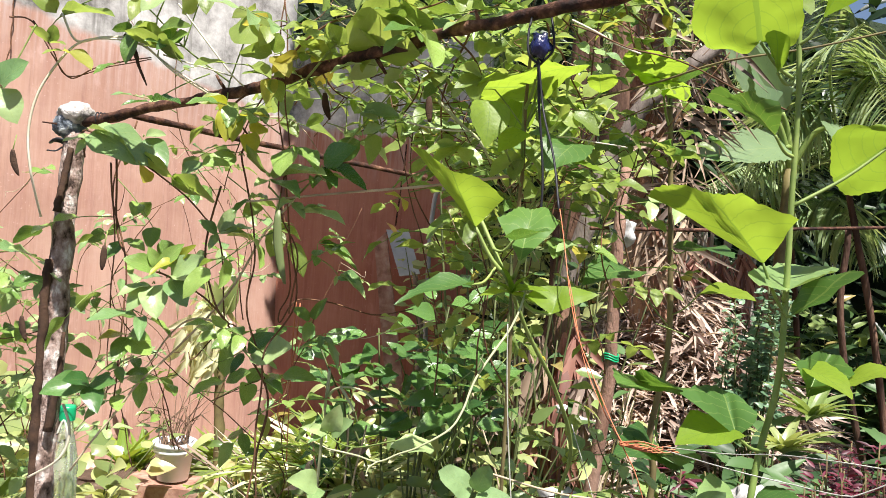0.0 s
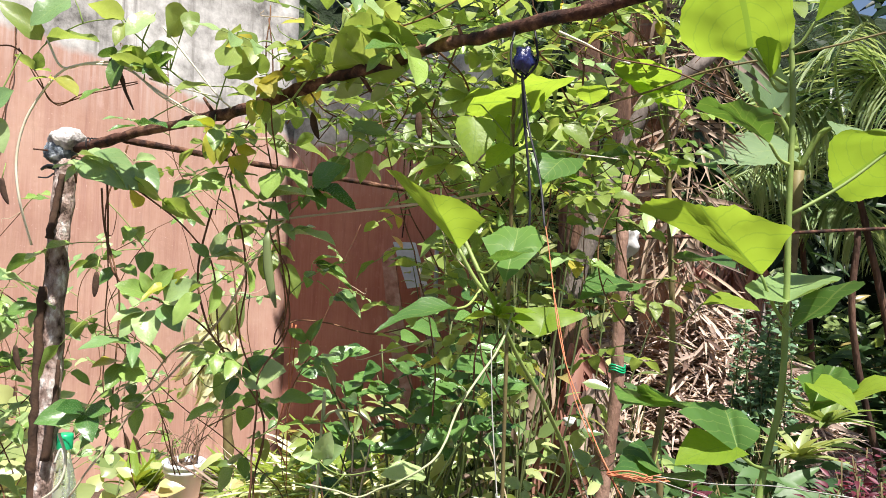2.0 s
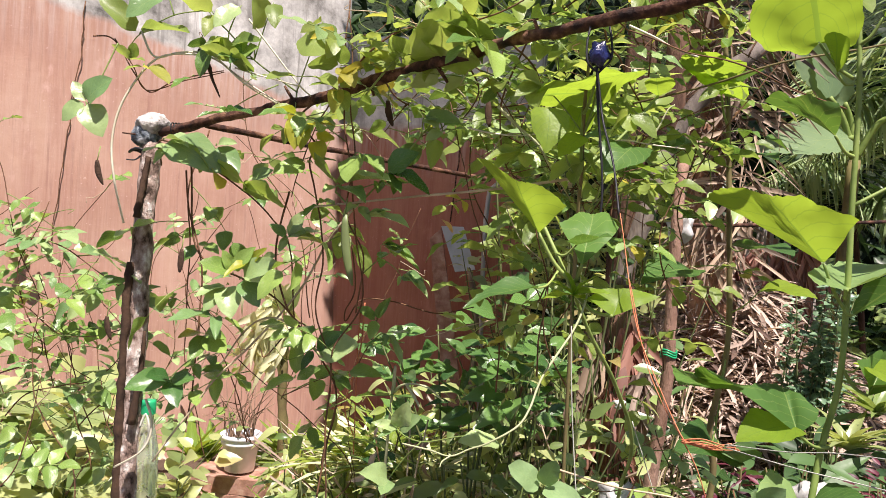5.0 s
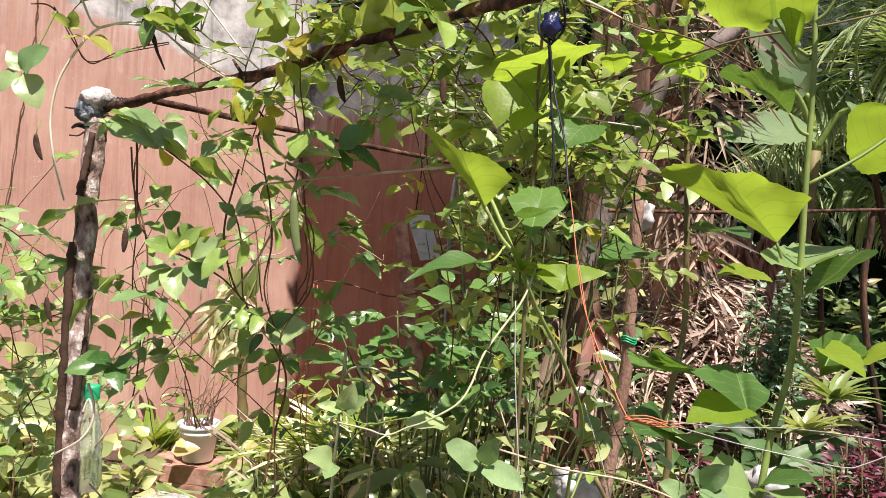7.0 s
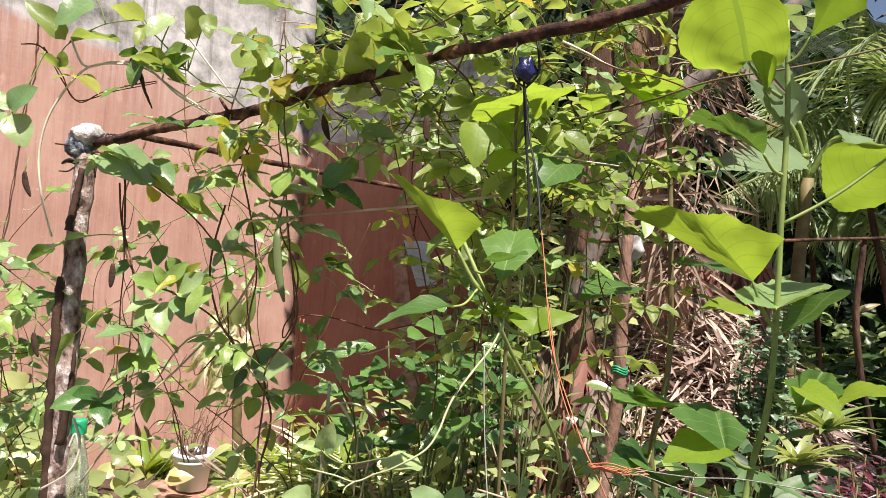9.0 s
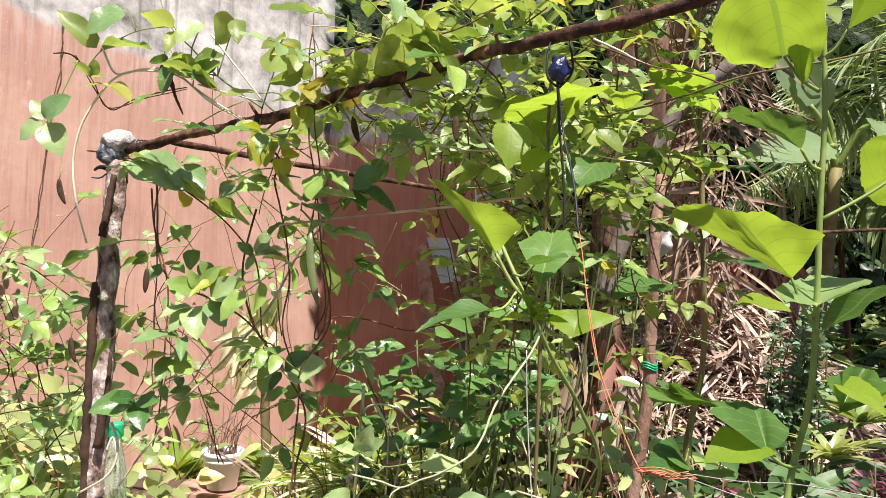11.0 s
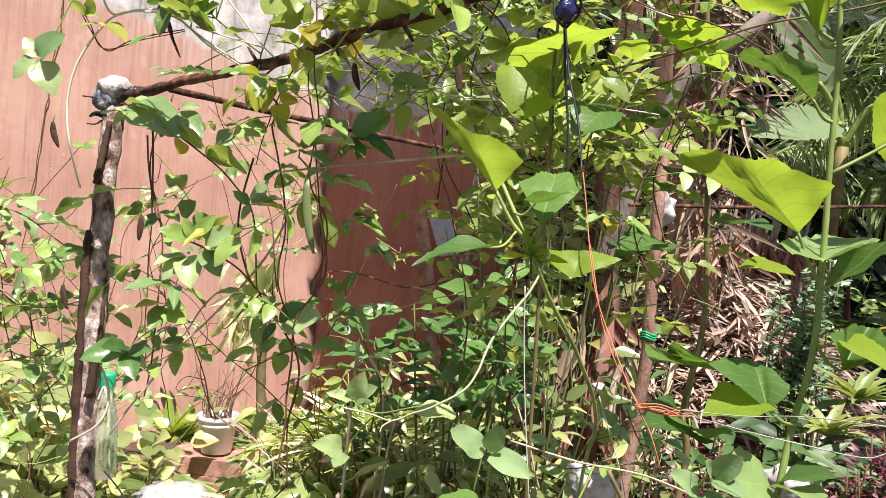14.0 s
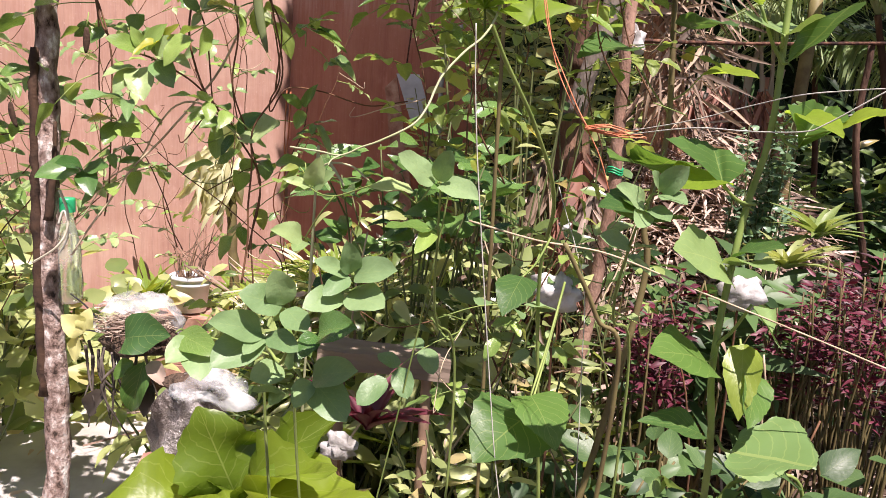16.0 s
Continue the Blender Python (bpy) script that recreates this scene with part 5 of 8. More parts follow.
sprig(v, (-0.315, 1.490, 1.685), (-0.315, 1.480, 1.690), "pea_yellow", ((-0.271, 1.450, 1.701), 0.8, LIT), ((-0.296, 1.440, 1.650), 0.8, FACE))
sprig(v, (-0.326, 1.480, 1.646), (-0.327, 1.470, 1.644), "pea", ((-0.376, 1.420, 1.622), 0.85, FACE), ((-0.352, 1.450, 1.654), 0.6, FLAT))
sprig(v, (-0.325, 1.480, 1.646), (-0.314, 1.460, 1.643), "pea_top", ((-0.251, 1.420, 1.626), 1.15, LIT), ((-0.270, 1.440, 1.660), 0.6, FLAT))
sprig(v, (-0.305, 1.480, 1.567), (-0.301, 1.480, 1.566), "pea", ((-0.325, 1.440, 1.543), 0.5, FLAT), ((-0.265, 1.440, 1.578), 0.5, FLAT))

v = thing("pea_vine", (-0.245, 1.440, 1.600), "pea vine with pale glossy leaves across the dark wall", "vine", "vines on the trellis")
stick("stem", [(-0.265, 1.460, 1.590), (-0.224, 1.450, 1.566), (-0.164, 1.440, 1.631), (-0.106, 1.440, 1.702), (-0.048, 1.420, 1.774)], 0.002, 0.0014, M["stem"], v, sides=5, wiggle=0.004)
sprig(v, (-0.265, 1.460, 1.590), (-0.262, 1.450, 1.600), "pea_blue", ((-0.163, 1.380, 1.640), 0.62, FLAT), ((-0.196, 1.380, 1.596), 0.6, FLAT), ((-0.275, 1.400, 1.598), 0.6, FLAT))
sprig(v, (-0.166, 1.440, 1.628), (-0.167, 1.430, 1.631), "gloss_pea", ((-0.118, 1.400, 1.673), 1.0, FACE), ((-0.081, 1.370, 1.619), 0.7, FLAT), ((-0.131, 1.380, 1.597), 0.6, FLAT))
sprig(v, (-0.224, 1.450, 1.566), (-0.218, 1.450, 1.567), "pea_blue", ((-0.190, 1.420, 1.541), 0.6, FACE), ((-0.234, 1.400, 1.561), 0.6, FLAT))
sprig(v, (-0.206, 1.450, 1.546), (-0.200, 1.450, 1.545), "pea_blue", ((-0.121, 1.400, 1.557), 0.62, FLAT), ((-0.154, 1.400, 1.570), 0.7, FLAT))
sprig(v, (-0.106, 1.440, 1.702), (-0.103, 1.430, 1.736), "pea_blue", ((-0.109, 1.400, 1.746), 0.9, FACE), ((-0.073, 1.400, 1.722), 0.9, FACE), ((-0.040, 1.400, 1.741), 0.8, FACE))
sprig(v, (-0.077, 1.430, 1.739), (-0.065, 1.430, 1.714), "pea_blue", ((-0.090, 1.400, 1.699), 0.8, FACE), ((-0.023, 1.400, 1.720), 0.6, FLAT))

v = thing("pea_vine", (-0.706, 1.680, 1.693), "dusty pea vine wound round the post top", "vine", "vines on the trellis")
stick("stem", [(-0.718, 1.700, 1.640), (-0.697, 1.660, 1.691), (-0.570, 1.640, 1.633), (-0.495, 1.620, 1.587), (-0.426, 1.600, 1.532), (-0.389, 1.600, 1.488), (-0.376, 1.600, 1.385), (-0.350, 1.600, 1.247)], 0.0022, 0.0016, M["vine"], v, sides=5, wiggle=0.006)
sprig(v, (-0.697, 1.660, 1.691), (-0.688, 1.650, 1.693), "pea_blue", ((-0.547, 1.580, 1.642), 0.9, FACE), ((-0.605, 1.620, 1.697), 0.7, FLAT))
sprig(v, (-0.690, 1.660, 1.683), (-0.672, 1.650, 1.680), "pea_blue", ((-0.705, 1.580, 1.663), 0.45, FLAT), ((-0.680, 1.580, 1.644), 0.4, FLAT), ((-0.620, 1.600, 1.693), 0.5, FLAT))
sprig(v, (-0.634, 1.660, 1.659), (-0.621, 1.640, 1.656), "pea_top", ((-0.552, 1.600, 1.644), 0.9, LIT), ((-0.581, 1.600, 1.628), 0.7, LIT))
sprig(v, (-0.570, 1.640, 1.633), (-0.567, 1.630, 1.628), "pea_top", ((-0.467, 1.580, 1.622), 0.8, LIT), ((-0.528, 1.580, 1.600), 0.8, LIT))
sprig(v, (-0.570, 1.640, 1.684), (-0.568, 1.640, 1.686), "pea_blue", ((-0.507, 1.600, 1.629), 0.9, FACE), ((-0.525, 1.620, 1.696), 0.7, FACE))
sprig(v, (-0.495, 1.620, 1.587), (-0.499, 1.610, 1.588), "pea_top", ((-0.382, 1.550, 1.576), 0.72, LIT), ((-0.429, 1.560, 1.598), 0.6, LIT))
sprig(v, (-0.484, 1.620, 1.599), (-0.479, 1.610, 1.608), "pea_blue", ((-0.438, 1.580, 1.638), 0.9, FACE), ((-0.433, 1.580, 1.599), 0.8, FACE))
sprig(v, (-0.413, 1.600, 1.510), (-0.388, 1.590, 1.495), "pea_blue", ((-0.411, 1.560, 1.522), 0.8, FACE), ((-0.355, 1.580, 1.552), 0.7, FACE), ((-0.315, 1.550, 1.522), 0.65, FLAT), ((-0.396, 1.560, 1.471), 0.7, FACE), ((-0.312, 1.550, 1.506), 0.5, FLAT), ((-0.351, 1.540, 1.517), 0.8, FACE))

v = thing("pea_vine", (-0.489, 1.600, 1.412), "dense clump of dusty pea leaves on brown stems", "vine", "vines on the trellis")
stick("stem", [(-0.619, 1.640, 1.640), (-0.594, 1.620, 1.463), (-0.488, 1.600, 1.400), (-0.404, 1.600, 1.360), (-0.349, 1.580, 1.319)], 0.0024, 0.0018, M["vine"], v, sides=5, wiggle=0.008)
stick("side_stem", [(-0.630, 1.640, 1.627), (-0.617, 1.630, 1.544), (-0.579, 1.620, 1.417), (-0.578, 1.620, 1.204), (-0.593, 1.620, 1.084)], 0.0022, 0.0016, M["vine"], v, sides=5, wiggle=0.01)
stick("side_stem", [(-0.233, 1.600, 1.603), (-0.317, 1.600, 1.470), (-0.402, 1.600, 1.325), (-0.522, 1.600, 1.188), (-0.658, 1.600, 1.001)], 0.0026, 0.0022, M["twig"], v, sides=5, wiggle=0.008)
sprig(v, (-0.503, 1.600, 1.408), (-0.499, 1.590, 1.414), "pea", ((-0.546, 1.540, 1.439), 0.9, FACE), ((-0.463, 1.570, 1.469), 0.8, FACE), ((-0.515, 1.570, 1.459), 0.8, FACE))
sprig(v, (-0.488, 1.600, 1.400), (-0.480, 1.590, 1.403), "pea_blue", ((-0.410, 1.550, 1.448), 0.8, FACE), ((-0.398, 1.540, 1.413), 0.7, FLAT), ((-0.431, 1.540, 1.366), 0.9, FACE))
sprig(v, (-0.511, 1.600, 1.387), (-0.512, 1.590, 1.387), "pea_blue", ((-0.560, 1.540, 1.373), 0.7, FLAT), ((-0.485, 1.540, 1.335), 0.95, FACE), ((-0.540, 1.540, 1.347), 0.8, FACE))
sprig(v, (-0.522, 1.600, 1.375), (-0.527, 1.580, 1.322), "pea_blue", ((-0.593, 1.500, 1.329), 0.6, FLAT), ((-0.505, 1.520, 1.300), 0.6, FLAT))
sprig(v, (-0.555, 1.610, 1.278), (-0.556, 1.600, 1.279), "pea", ((-0.584, 1.540, 1.292), 0.7, FLAT), ((-0.496, 1.550, 1.255), 0.9, FACE), ((-0.563, 1.550, 1.239), 0.9, FACE), ((-0.509, 1.550, 1.292), 0.7, FACE))
sprig(v, (-0.576, 1.610, 1.229), (-0.627, 1.600, 1.180), "gloss_pea", ((-0.691, 1.540, 1.174), 0.8, FACE), ((-0.638, 1.540, 1.203), 0.9, FACE), ((-0.589, 1.540, 1.148), 0.8, FACE), ((-0.564, 1.560, 1.191), 0.7, FACE))
sprig(v, (-0.472, 1.600, 1.425), (-0.464, 1.590, 1.437), "pea_yellow", ((-0.431, 1.570, 1.471), 0.6, FACE), ((-0.502, 1.540, 1.424), 0.6, FLAT))

v = thing("pea_vine", (-0.306, 1.560, 1.267), "pea vine with a folded pale leaf before the lit wall", "vine", "vines on the trellis")
stick("stem", [(-0.395, 1.600, 1.592), (-0.409, 1.580, 1.452), (-0.381, 1.570, 1.363), (-0.308, 1.560, 1.267), (-0.261, 1.560, 1.190), (-0.271, 1.560, 1.076), (-0.267, 1.560, 0.938)], 0.0024, 0.0018, M["vine"], v, sides=5, wiggle=0.006)
stick("side_stem", [(-0.308, 1.560, 1.267), (-0.344, 1.560, 1.321), (-0.408, 1.560, 1.248), (-0.420, 1.560, 1.259)], 0.0018, 0.0012, M["vine"], v, sides=5, wiggle=0.004)
sprig(v, (-0.308, 1.560, 1.267), (-0.308, 1.550, 1.270), "gloss_pea", ((-0.253, 1.520, 1.314), 0.8, FACE), ((-0.326, 1.520, 1.304), 0.5, FLAT), ((-0.330, 1.530, 1.234), 0.6, FACE))
sprig(v, (-0.306, 1.560, 1.265), (-0.299, 1.540, 1.268), "pea_blue", ((-0.213, 1.480, 1.297), 0.9, FACE), ((-0.236, 1.500, 1.260), 0.5, FLAT))
sprig(v, (-0.348, 1.560, 1.207), (-0.343, 1.550, 1.211), "pea", ((-0.388, 1.500, 1.208), 0.7, FLAT), ((-0.347, 1.560, 1.298), 0.5, FACE), ((-0.289, 1.500, 1.241), 0.6, FACE))
sprig(v, (-0.268, 1.560, 1.213), (-0.267, 1.550, 1.221), "pea", ((-0.222, 1.500, 1.213), 0.6, FLAT), ((-0.231, 1.500, 1.245), 0.5, FLAT))

v = thing("pea_vine", (-0.241, 1.700, 1.364), "thin brown twining tendril crossing the dark wall", "vine", "vines on the trellis")
stick("stem", [(-0.286, 1.700, 1.571), (-0.257, 1.700, 1.400), (-0.276, 1.700, 1.337), (-0.272, 1.700, 1.315), (-0.241, 1.700, 1.364), (-0.177, 1.720, 1.365), (-0.115, 1.740, 1.348), (-0.066, 1.760, 1.342), (0.008, 1.800, 1.356)], 0.0018, 0.0014, M["vine"], v, sides=6, wiggle=0.003)
stick("side_stem", [(-0.233, 1.700, 1.359), (-0.238, 1.700, 1.241), (-0.264, 1.700, 1.127), (-0.241, 1.700, 1.060)], 0.0016, 0.0014, M["orange"], v, "reddish-orange bare stem", sides=5)
stick("side_stem", [(-0.241, 1.700, 1.364), (-0.243, 1.700, 1.290), (-0.242, 1.700, 1.191), (-0.238, 1.700, 1.017)], 0.0014, 0.0012, M["orange"], v, "reddish-orange bare stem", sides=5)
sprig(v, (-0.205, 1.700, 1.453), (-0.205, 1.700, 1.490), "pea", ((-0.152, 1.660, 1.522), 0.45, FLAT), ((-0.165, 1.660, 1.493), 0.4, FLAT), ((-0.110, 1.640, 1.458), 0.35, FLAT), ((-0.128, 1.660, 1.490), 0.35, FLAT))
sprig(v, (-0.192, 1.700, 1.454), (-0.155, 1.690, 1.426), "pea_blue", ((-0.106, 1.650, 1.423), 0.8, FACE), ((-0.088, 1.620, 1.413), 0.4, FLAT), ((-0.157, 1.660, 1.409), 0.5, FLAT))
sprig(v, (-0.219, 1.700, 1.292), (-0.204, 1.690, 1.325), "pea", ((-0.237, 1.660, 1.353), 0.8, FACE), ((-0.181, 1.660, 1.371), 0.6, FACE), ((-0.211, 1.660, 1.287), 0.9, FACE))
sprig(v, (-0.206, 1.700, 1.280), (-0.180, 1.690, 1.296), "pea_blue", ((-0.127, 1.650, 1.309), 0.5, FLAT), ((-0.179, 1.660, 1.277), 0.7, FACE), ((-0.130, 1.650, 1.248), 0.4, FLAT))
# wild tangle between the traced vines
for k in range(11):
    rng = random.Random(500 + k)
    a = Vector((rng.uniform(-0.42, 0.3), rng.uniform(1.25, 2.0), rng.uniform(1.7, 2.1)))
    d = Vector((rng.uniform(-0.25, 0.25), rng.uniform(-0.15, 0.15), rng.uniform(-0.2, 0.1)))
    vine([a, a + d * 0.5 + Vector((0, 0, 0.04)), a + d], BRIGHT, 0.066, 0.05, "pea_top", 0.0018, 520 + k)
for k in range(7):
    rng = random.Random(560 + k)
    x, y, z = rng.uniform(-1.5, -0.85), rng.uniform(1.5, 2.3), rng.uniform(0.55, 1.0)
    top = rng.uniform(1.15, 1.7)
    vine([(x, y, z), (x + rng.uniform(-0.1, 0.1), y, z + 0.35 * (top - z)), (x + rng.uniform(-0.15, 0.15), y, z + 0.7 * (top - z)), (x + rng.uniform(-0.12, 0.2), y, top)], DUSTY, 0.048, 0.077, ("pea", "pea_blue")[k % 2], 0.0018, 580 + k, skip=0.15)
for k in range(10):
    rng = random.Random(620 + k)
    x, y, z = rng.uniform(0.05, 0.5), rng.uniform(1.45, 2.0), rng.uniform(1.2, 1.5)
    vine([(x, y, z), (x + rng.uniform(-0.1, 0.1), y, z + 0.2), (x + rng.uniform(-0.15, 0.15), y, z + rng.uniform(0.3, 0.6))], BRIGHT, 0.055, 0.06, "pea_top", 0.0018, 640 + k)
for k in range(4):
    rng = random.Random(660 + k)
    x, y, z = rng.uniform(-0.35, 0.5), rng.uniform(1.3, 1.9), rng.uniform(0.75, 1.0)
    vine([(x, y, z), (x + rng.uniform(-0.1, 0.1), y, z + 0.15), (x + rng.uniform(-0.2, 0.2), y, z + rng.uniform(0.2, 0.4))], DUSTY, 0.052, 0.054, ("pea", "pea_blue")[k % 2], 0.0018, 680 + k)

for k in range(3):
    rng = random.Random(700 + k)
    t = rng.uniform(0.12, 0.85)
    p = Vector((-2.75, 3.8, 0)).lerp(Vector((-1.28, 5.5, 0)), t) + Vector((0.73, -0.68, 0)) * rng.uniform(0.12, 0.5)
    h = rng.uniform(0.7, 1.5)
    vine([p, p + Vector((rng.uniform(-0.1, 0.1), 0, h * 0.4)), p + Vector((rng.uniform(-0.15, 0.15), 0, h * 0.75)), p + Vector((rng.uniform(-0.2, 0.2), 0, h))], "thin pea vine climbing before the red wall", 0.085, 0.13, ("pea", "pea_blue")[k % 2], 0.003, 720 + k, skip=0.1)

for k in range(15):
    rng = random.Random(740 + k)
    x, y, z = rng.uniform(0.1, 0.6), rng.uniform(1.4, 1.9), rng.uniform(1.45, 1.95)
    vine([(x, y, z), (x + rng.uniform(-0.1, 0.1), y, z + 0.12), (x + rng.uniform(-0.2, 0.2), y, z + rng.uniform(0.2, 0.45))], BRIGHT, 0.06, 0.055, ("pea_top", "pea_top", "pea")[k % 3], 0.0018, 760 + k)

# small-leaved vines between the post and the wall
for k in range(20):
    rng = random.Random(1200 + k)
    x, y, z = rng.uniform(-1.75, -0.75) if k < 13 else rng.uniform(-0.72, -0.38), rng.uniform(1.85, 2.6), rng.uniform(0.75, 1.15)
    if k >= 13:
        z += 0.2
    top = z + rng.uniform(0.35, 0.75)
    s = rng.choice((-1, 1))
    vine([(x, y, z), (x + 0.05 * s, y, z + 0.3 * (top - z)), (x + rng.uniform(0.02, 0.2) * s, y, z + 0.65 * (top - z)), (x + rng.uniform(0.05, 0.35) * s, y, top)], "thin brown-stemmed pea vine with small dusty leaves", 0.043, 0.062, ("pea_blue", "pea", "pea_blue")[k % 3], 0.0017, 1230 + k, skip=0.25, tilt=0.8)

v = thing("pea_vine", (-0.503, 1.500, 1.853), "pea vine with pale leaflets, many coloured as sunlit, before the whitewashed wall", "vine", "vines on the trellis")
stick("stem", [(-0.376, 1.550, 1.794), (-0.452, 1.500, 1.844), (-0.506, 1.500, 1.896), (-0.550, 1.500, 1.938), (-0.579, 1.500, 2.003)], 0.0018, 0.0012, M["stem"], v, sides=5, wiggle=0.003)
stick("side_stem", [(-0.550, 1.500, 1.938), (-0.619, 1.500, 1.924), (-0.683, 1.500, 1.885), (-0.704, 1.500, 1.862)], 0.0014, 0.001, M["stem"], v, sides=5, wiggle=0.003)
sprig(v, (-0.683, 1.500, 1.885), (-0.688, 1.500, 1.882), "pea_top", ((-0.752, 1.460, 1.954), 0.75, FACE), ((-0.580, 1.460, 1.908), 0.5, FLAT))
sprig(v, (-0.619, 1.500, 1.924), (-0.639, 1.500, 1.971), "pea_blue", ((-0.698, 1.460, 1.916), 1.0, FACE))
sprig(v, (-0.550, 1.500, 1.938), (-0.539, 1.500, 1.930), "pea_top", ((-0.585, 1.460, 1.961), 0.9, LIT), ((-0.541, 1.460, 1.888), 0.7, FACE))
sprig(v, (-0.506, 1.500, 1.896), (-0.484, 1.500, 1.950), "pea_blue", ((-0.523, 1.460, 1.904), 1.0, FACE))
sprig(v, (-0.452, 1.500, 1.844), (-0.420, 1.500, 1.958), "pea_top", ((-0.462, 1.460, 1.905), 1.0, LIT), ((-0.404, 1.460, 1.912), 0.8, FACE))
sprig(v, (-0.506, 1.500, 1.896), (-0.506, 1.500, 1.872), "pea_top", ((-0.437, 1.460, 1.881), 0.7, FACE), ((-0.530, 1.460, 1.876), 0.9, LIT), ((-0.542, 1.460, 1.857), 0.8, FACE))
sprig(v, (-0.452, 1.500, 1.844), (-0.453, 1.500, 1.868), "gloss_pea", ((-0.487, 1.460, 1.841), 1.0, FACE))
sprig(v, (-0.452, 1.500, 1.844), (-0.500, 1.500, 1.842), "pea_top", ((-0.435, 1.460, 1.825), 1.0, LIT), ((-0.510, 1.460, 1.834), 0.8, LIT))
sprig(v, (-0.376, 1.550, 1.794), (-0.364, 1.500, 1.748), "pea_top", ((-0.399, 1.460, 1.746), 0.9, FACE), ((-0.341, 1.460, 1.713), 0.8, FACE))
sprig(v, (-0.406, 1.520, 1.801), (-0.505, 1.500, 1.736), "gloss_pea", ((-0.547, 1.460, 1.727), 0.4, FLAT), ((-0.442, 1.460, 1.747), 0.5, FLAT), ((-0.503, 1.460, 1.750), 0.5, FLAT))
sprig(v, (-0.376, 1.550, 1.794), (-0.319, 1.500, 1.926), "pea_top", ((-0.346, 1.460, 1.902), 0.9, LIT), ((-0.292, 1.460, 1.873), 0.9, FACE), ((-0.329, 1.460, 1.833), 0.9, LIT))

# low runners over the near bed
LOW = "pea vine runner with large dusty blue-green leaflets"
v = thing("pea_vine", (-0.011, 0.800, 1.122), LOW, "vine", "vines on the trellis")
stick("stem", [(-0.02, 1.0, 0.0), (-0.083, 0.900, 0.954), (-0.048, 0.820, 1.066), (-0.020, 0.800, 1.122), (0.027, 0.780, 1.170), (0.066, 0.780, 1.201)], 0.002, 0.0012, M["stem"], v, sides=6)
sprig(v, (0.027, 0.780, 1.170), (0.025, 0.780, 1.171), "pea_low", ((0.025, 0.750, 1.209), 0.85, FACE), ((-0.009, 0.750, 1.193), 0.7, FACE), ((0.072, 0.740, 1.192), 0.75, FACE), ((0.003, 0.740, 1.161), 0.7, FACE))
sprig(v, (0.012, 0.790, 1.153), (0.020, 0.780, 1.153), "pea_low", ((0.062, 0.730, 1.159), 0.9, FACE), ((-0.014, 0.730, 1.151), 0.8, FACE), ((0.043, 0.750, 1.172), 0.5, FLAT))
sprig(v, (-0.033, 0.800, 1.103), (-0.041, 0.790, 1.132), "pea_low", ((-0.045, 0.760, 1.176), 1.0, FACE), ((-0.078, 0.750, 1.157), 0.95, FACE), ((-0.008, 0.740, 1.122), 0.8, FACE))
sprig(v, (-0.039, 0.800, 1.097), (-0.060, 0.790, 1.104), "pea_low", ((-0.097, 0.730, 1.135), 0.8, FACE), ((-0.016, 0.740, 1.105), 0.7, FACE), ((-0.102, 0.730, 1.086), 0.85, FACE), ((-0.069, 0.740, 1.101), 0.6, FACE))
sprig(v, (-0.037, 0.820, 1.085), (-0.017, 0.840, 1.093), "gloss_pea", ((0.018, 0.800, 1.117), 0.9, FACE), ((-0.024, 0.800, 1.086), 0.8, FACE))
v = thing("pea_vine", (-0.036, 0.850, 1.044), LOW, "vine", "vines on the trellis")
stick("stem", [(0.0, 1.1, 0.0), (-0.055, 0.950, 0.905), (-0.034, 0.860, 1.027), (-0.055, 0.850, 1.055), (-0.107, 0.860, 1.068), (-0.177, 0.900, 1.065)], 0.002, 0.0012, M["stem"], v, sides=6)
sprig(v, (-0.055, 0.850, 1.055), (-0.051, 0.850, 1.049), "pea_low", ((-0.078, 0.800, 1.053), 0.9, FACE), ((-0.037, 0.820, 1.077), 0.7, FACE))
sprig(v, (-0.034, 0.860, 1.027), (-0.024, 0.850, 1.039), "pea_low", ((0.032, 0.800, 1.072), 0.7, FACE), ((-0.031, 0.800, 1.025), 0.8, FACE), ((0.028, 0.790, 1.017), 0.9, FACE))
sprig(v, (-0.043, 0.860, 1.013), (-0.054, 0.850, 1.023), "pea_low", ((-0.078, 0.800, 1.040), 0.6, FLAT), ((-0.056, 0.800, 1.026), 0.6, FACE))
sprig(v, (-0.157, 0.900, 1.060), (-0.157, 0.880, 1.065), "pea_low", ((-0.178, 0.830, 1.053), 0.9, FACE), ((-0.136, 0.820, 1.040), 0.95, FACE))
sprig(v, (-0.177, 0.900, 1.065), (-0.182, 0.880, 1.071), "pea", ((-0.129, 0.840, 1.067), 0.8, FACE))
v = thing("pea_vine", (0.301, 0.760, 1.262), LOW, "vine", "vines on the trellis")
stick("stem", [(0.3, 0.95, 0.0), (0.334, 0.900, 0.983), (0.292, 0.820, 1.137), (0.290, 0.780, 1.210), (0.296, 0.760, 1.257)], 0.002, 0.0012, M["stem"], v, sides=6)
sprig(v, (0.296, 0.760, 1.257), (0.298, 0.760, 1.256), "pea_low", ((0.266, 0.730, 1.284), 0.8, FACE), ((0.283, 0.720, 1.245), 0.9, FACE), ((0.313, 0.720, 1.255), 0.8, FACE))
sprig(v, (0.297, 0.760, 1.262), (0.308, 0.760, 1.271), "pea_low", ((0.295, 0.730, 1.296), 0.8, FACE), ((0.325, 0.730, 1.302), 0.8, FACE), ((0.325, 0.720, 1.272), 0.8, FACE))
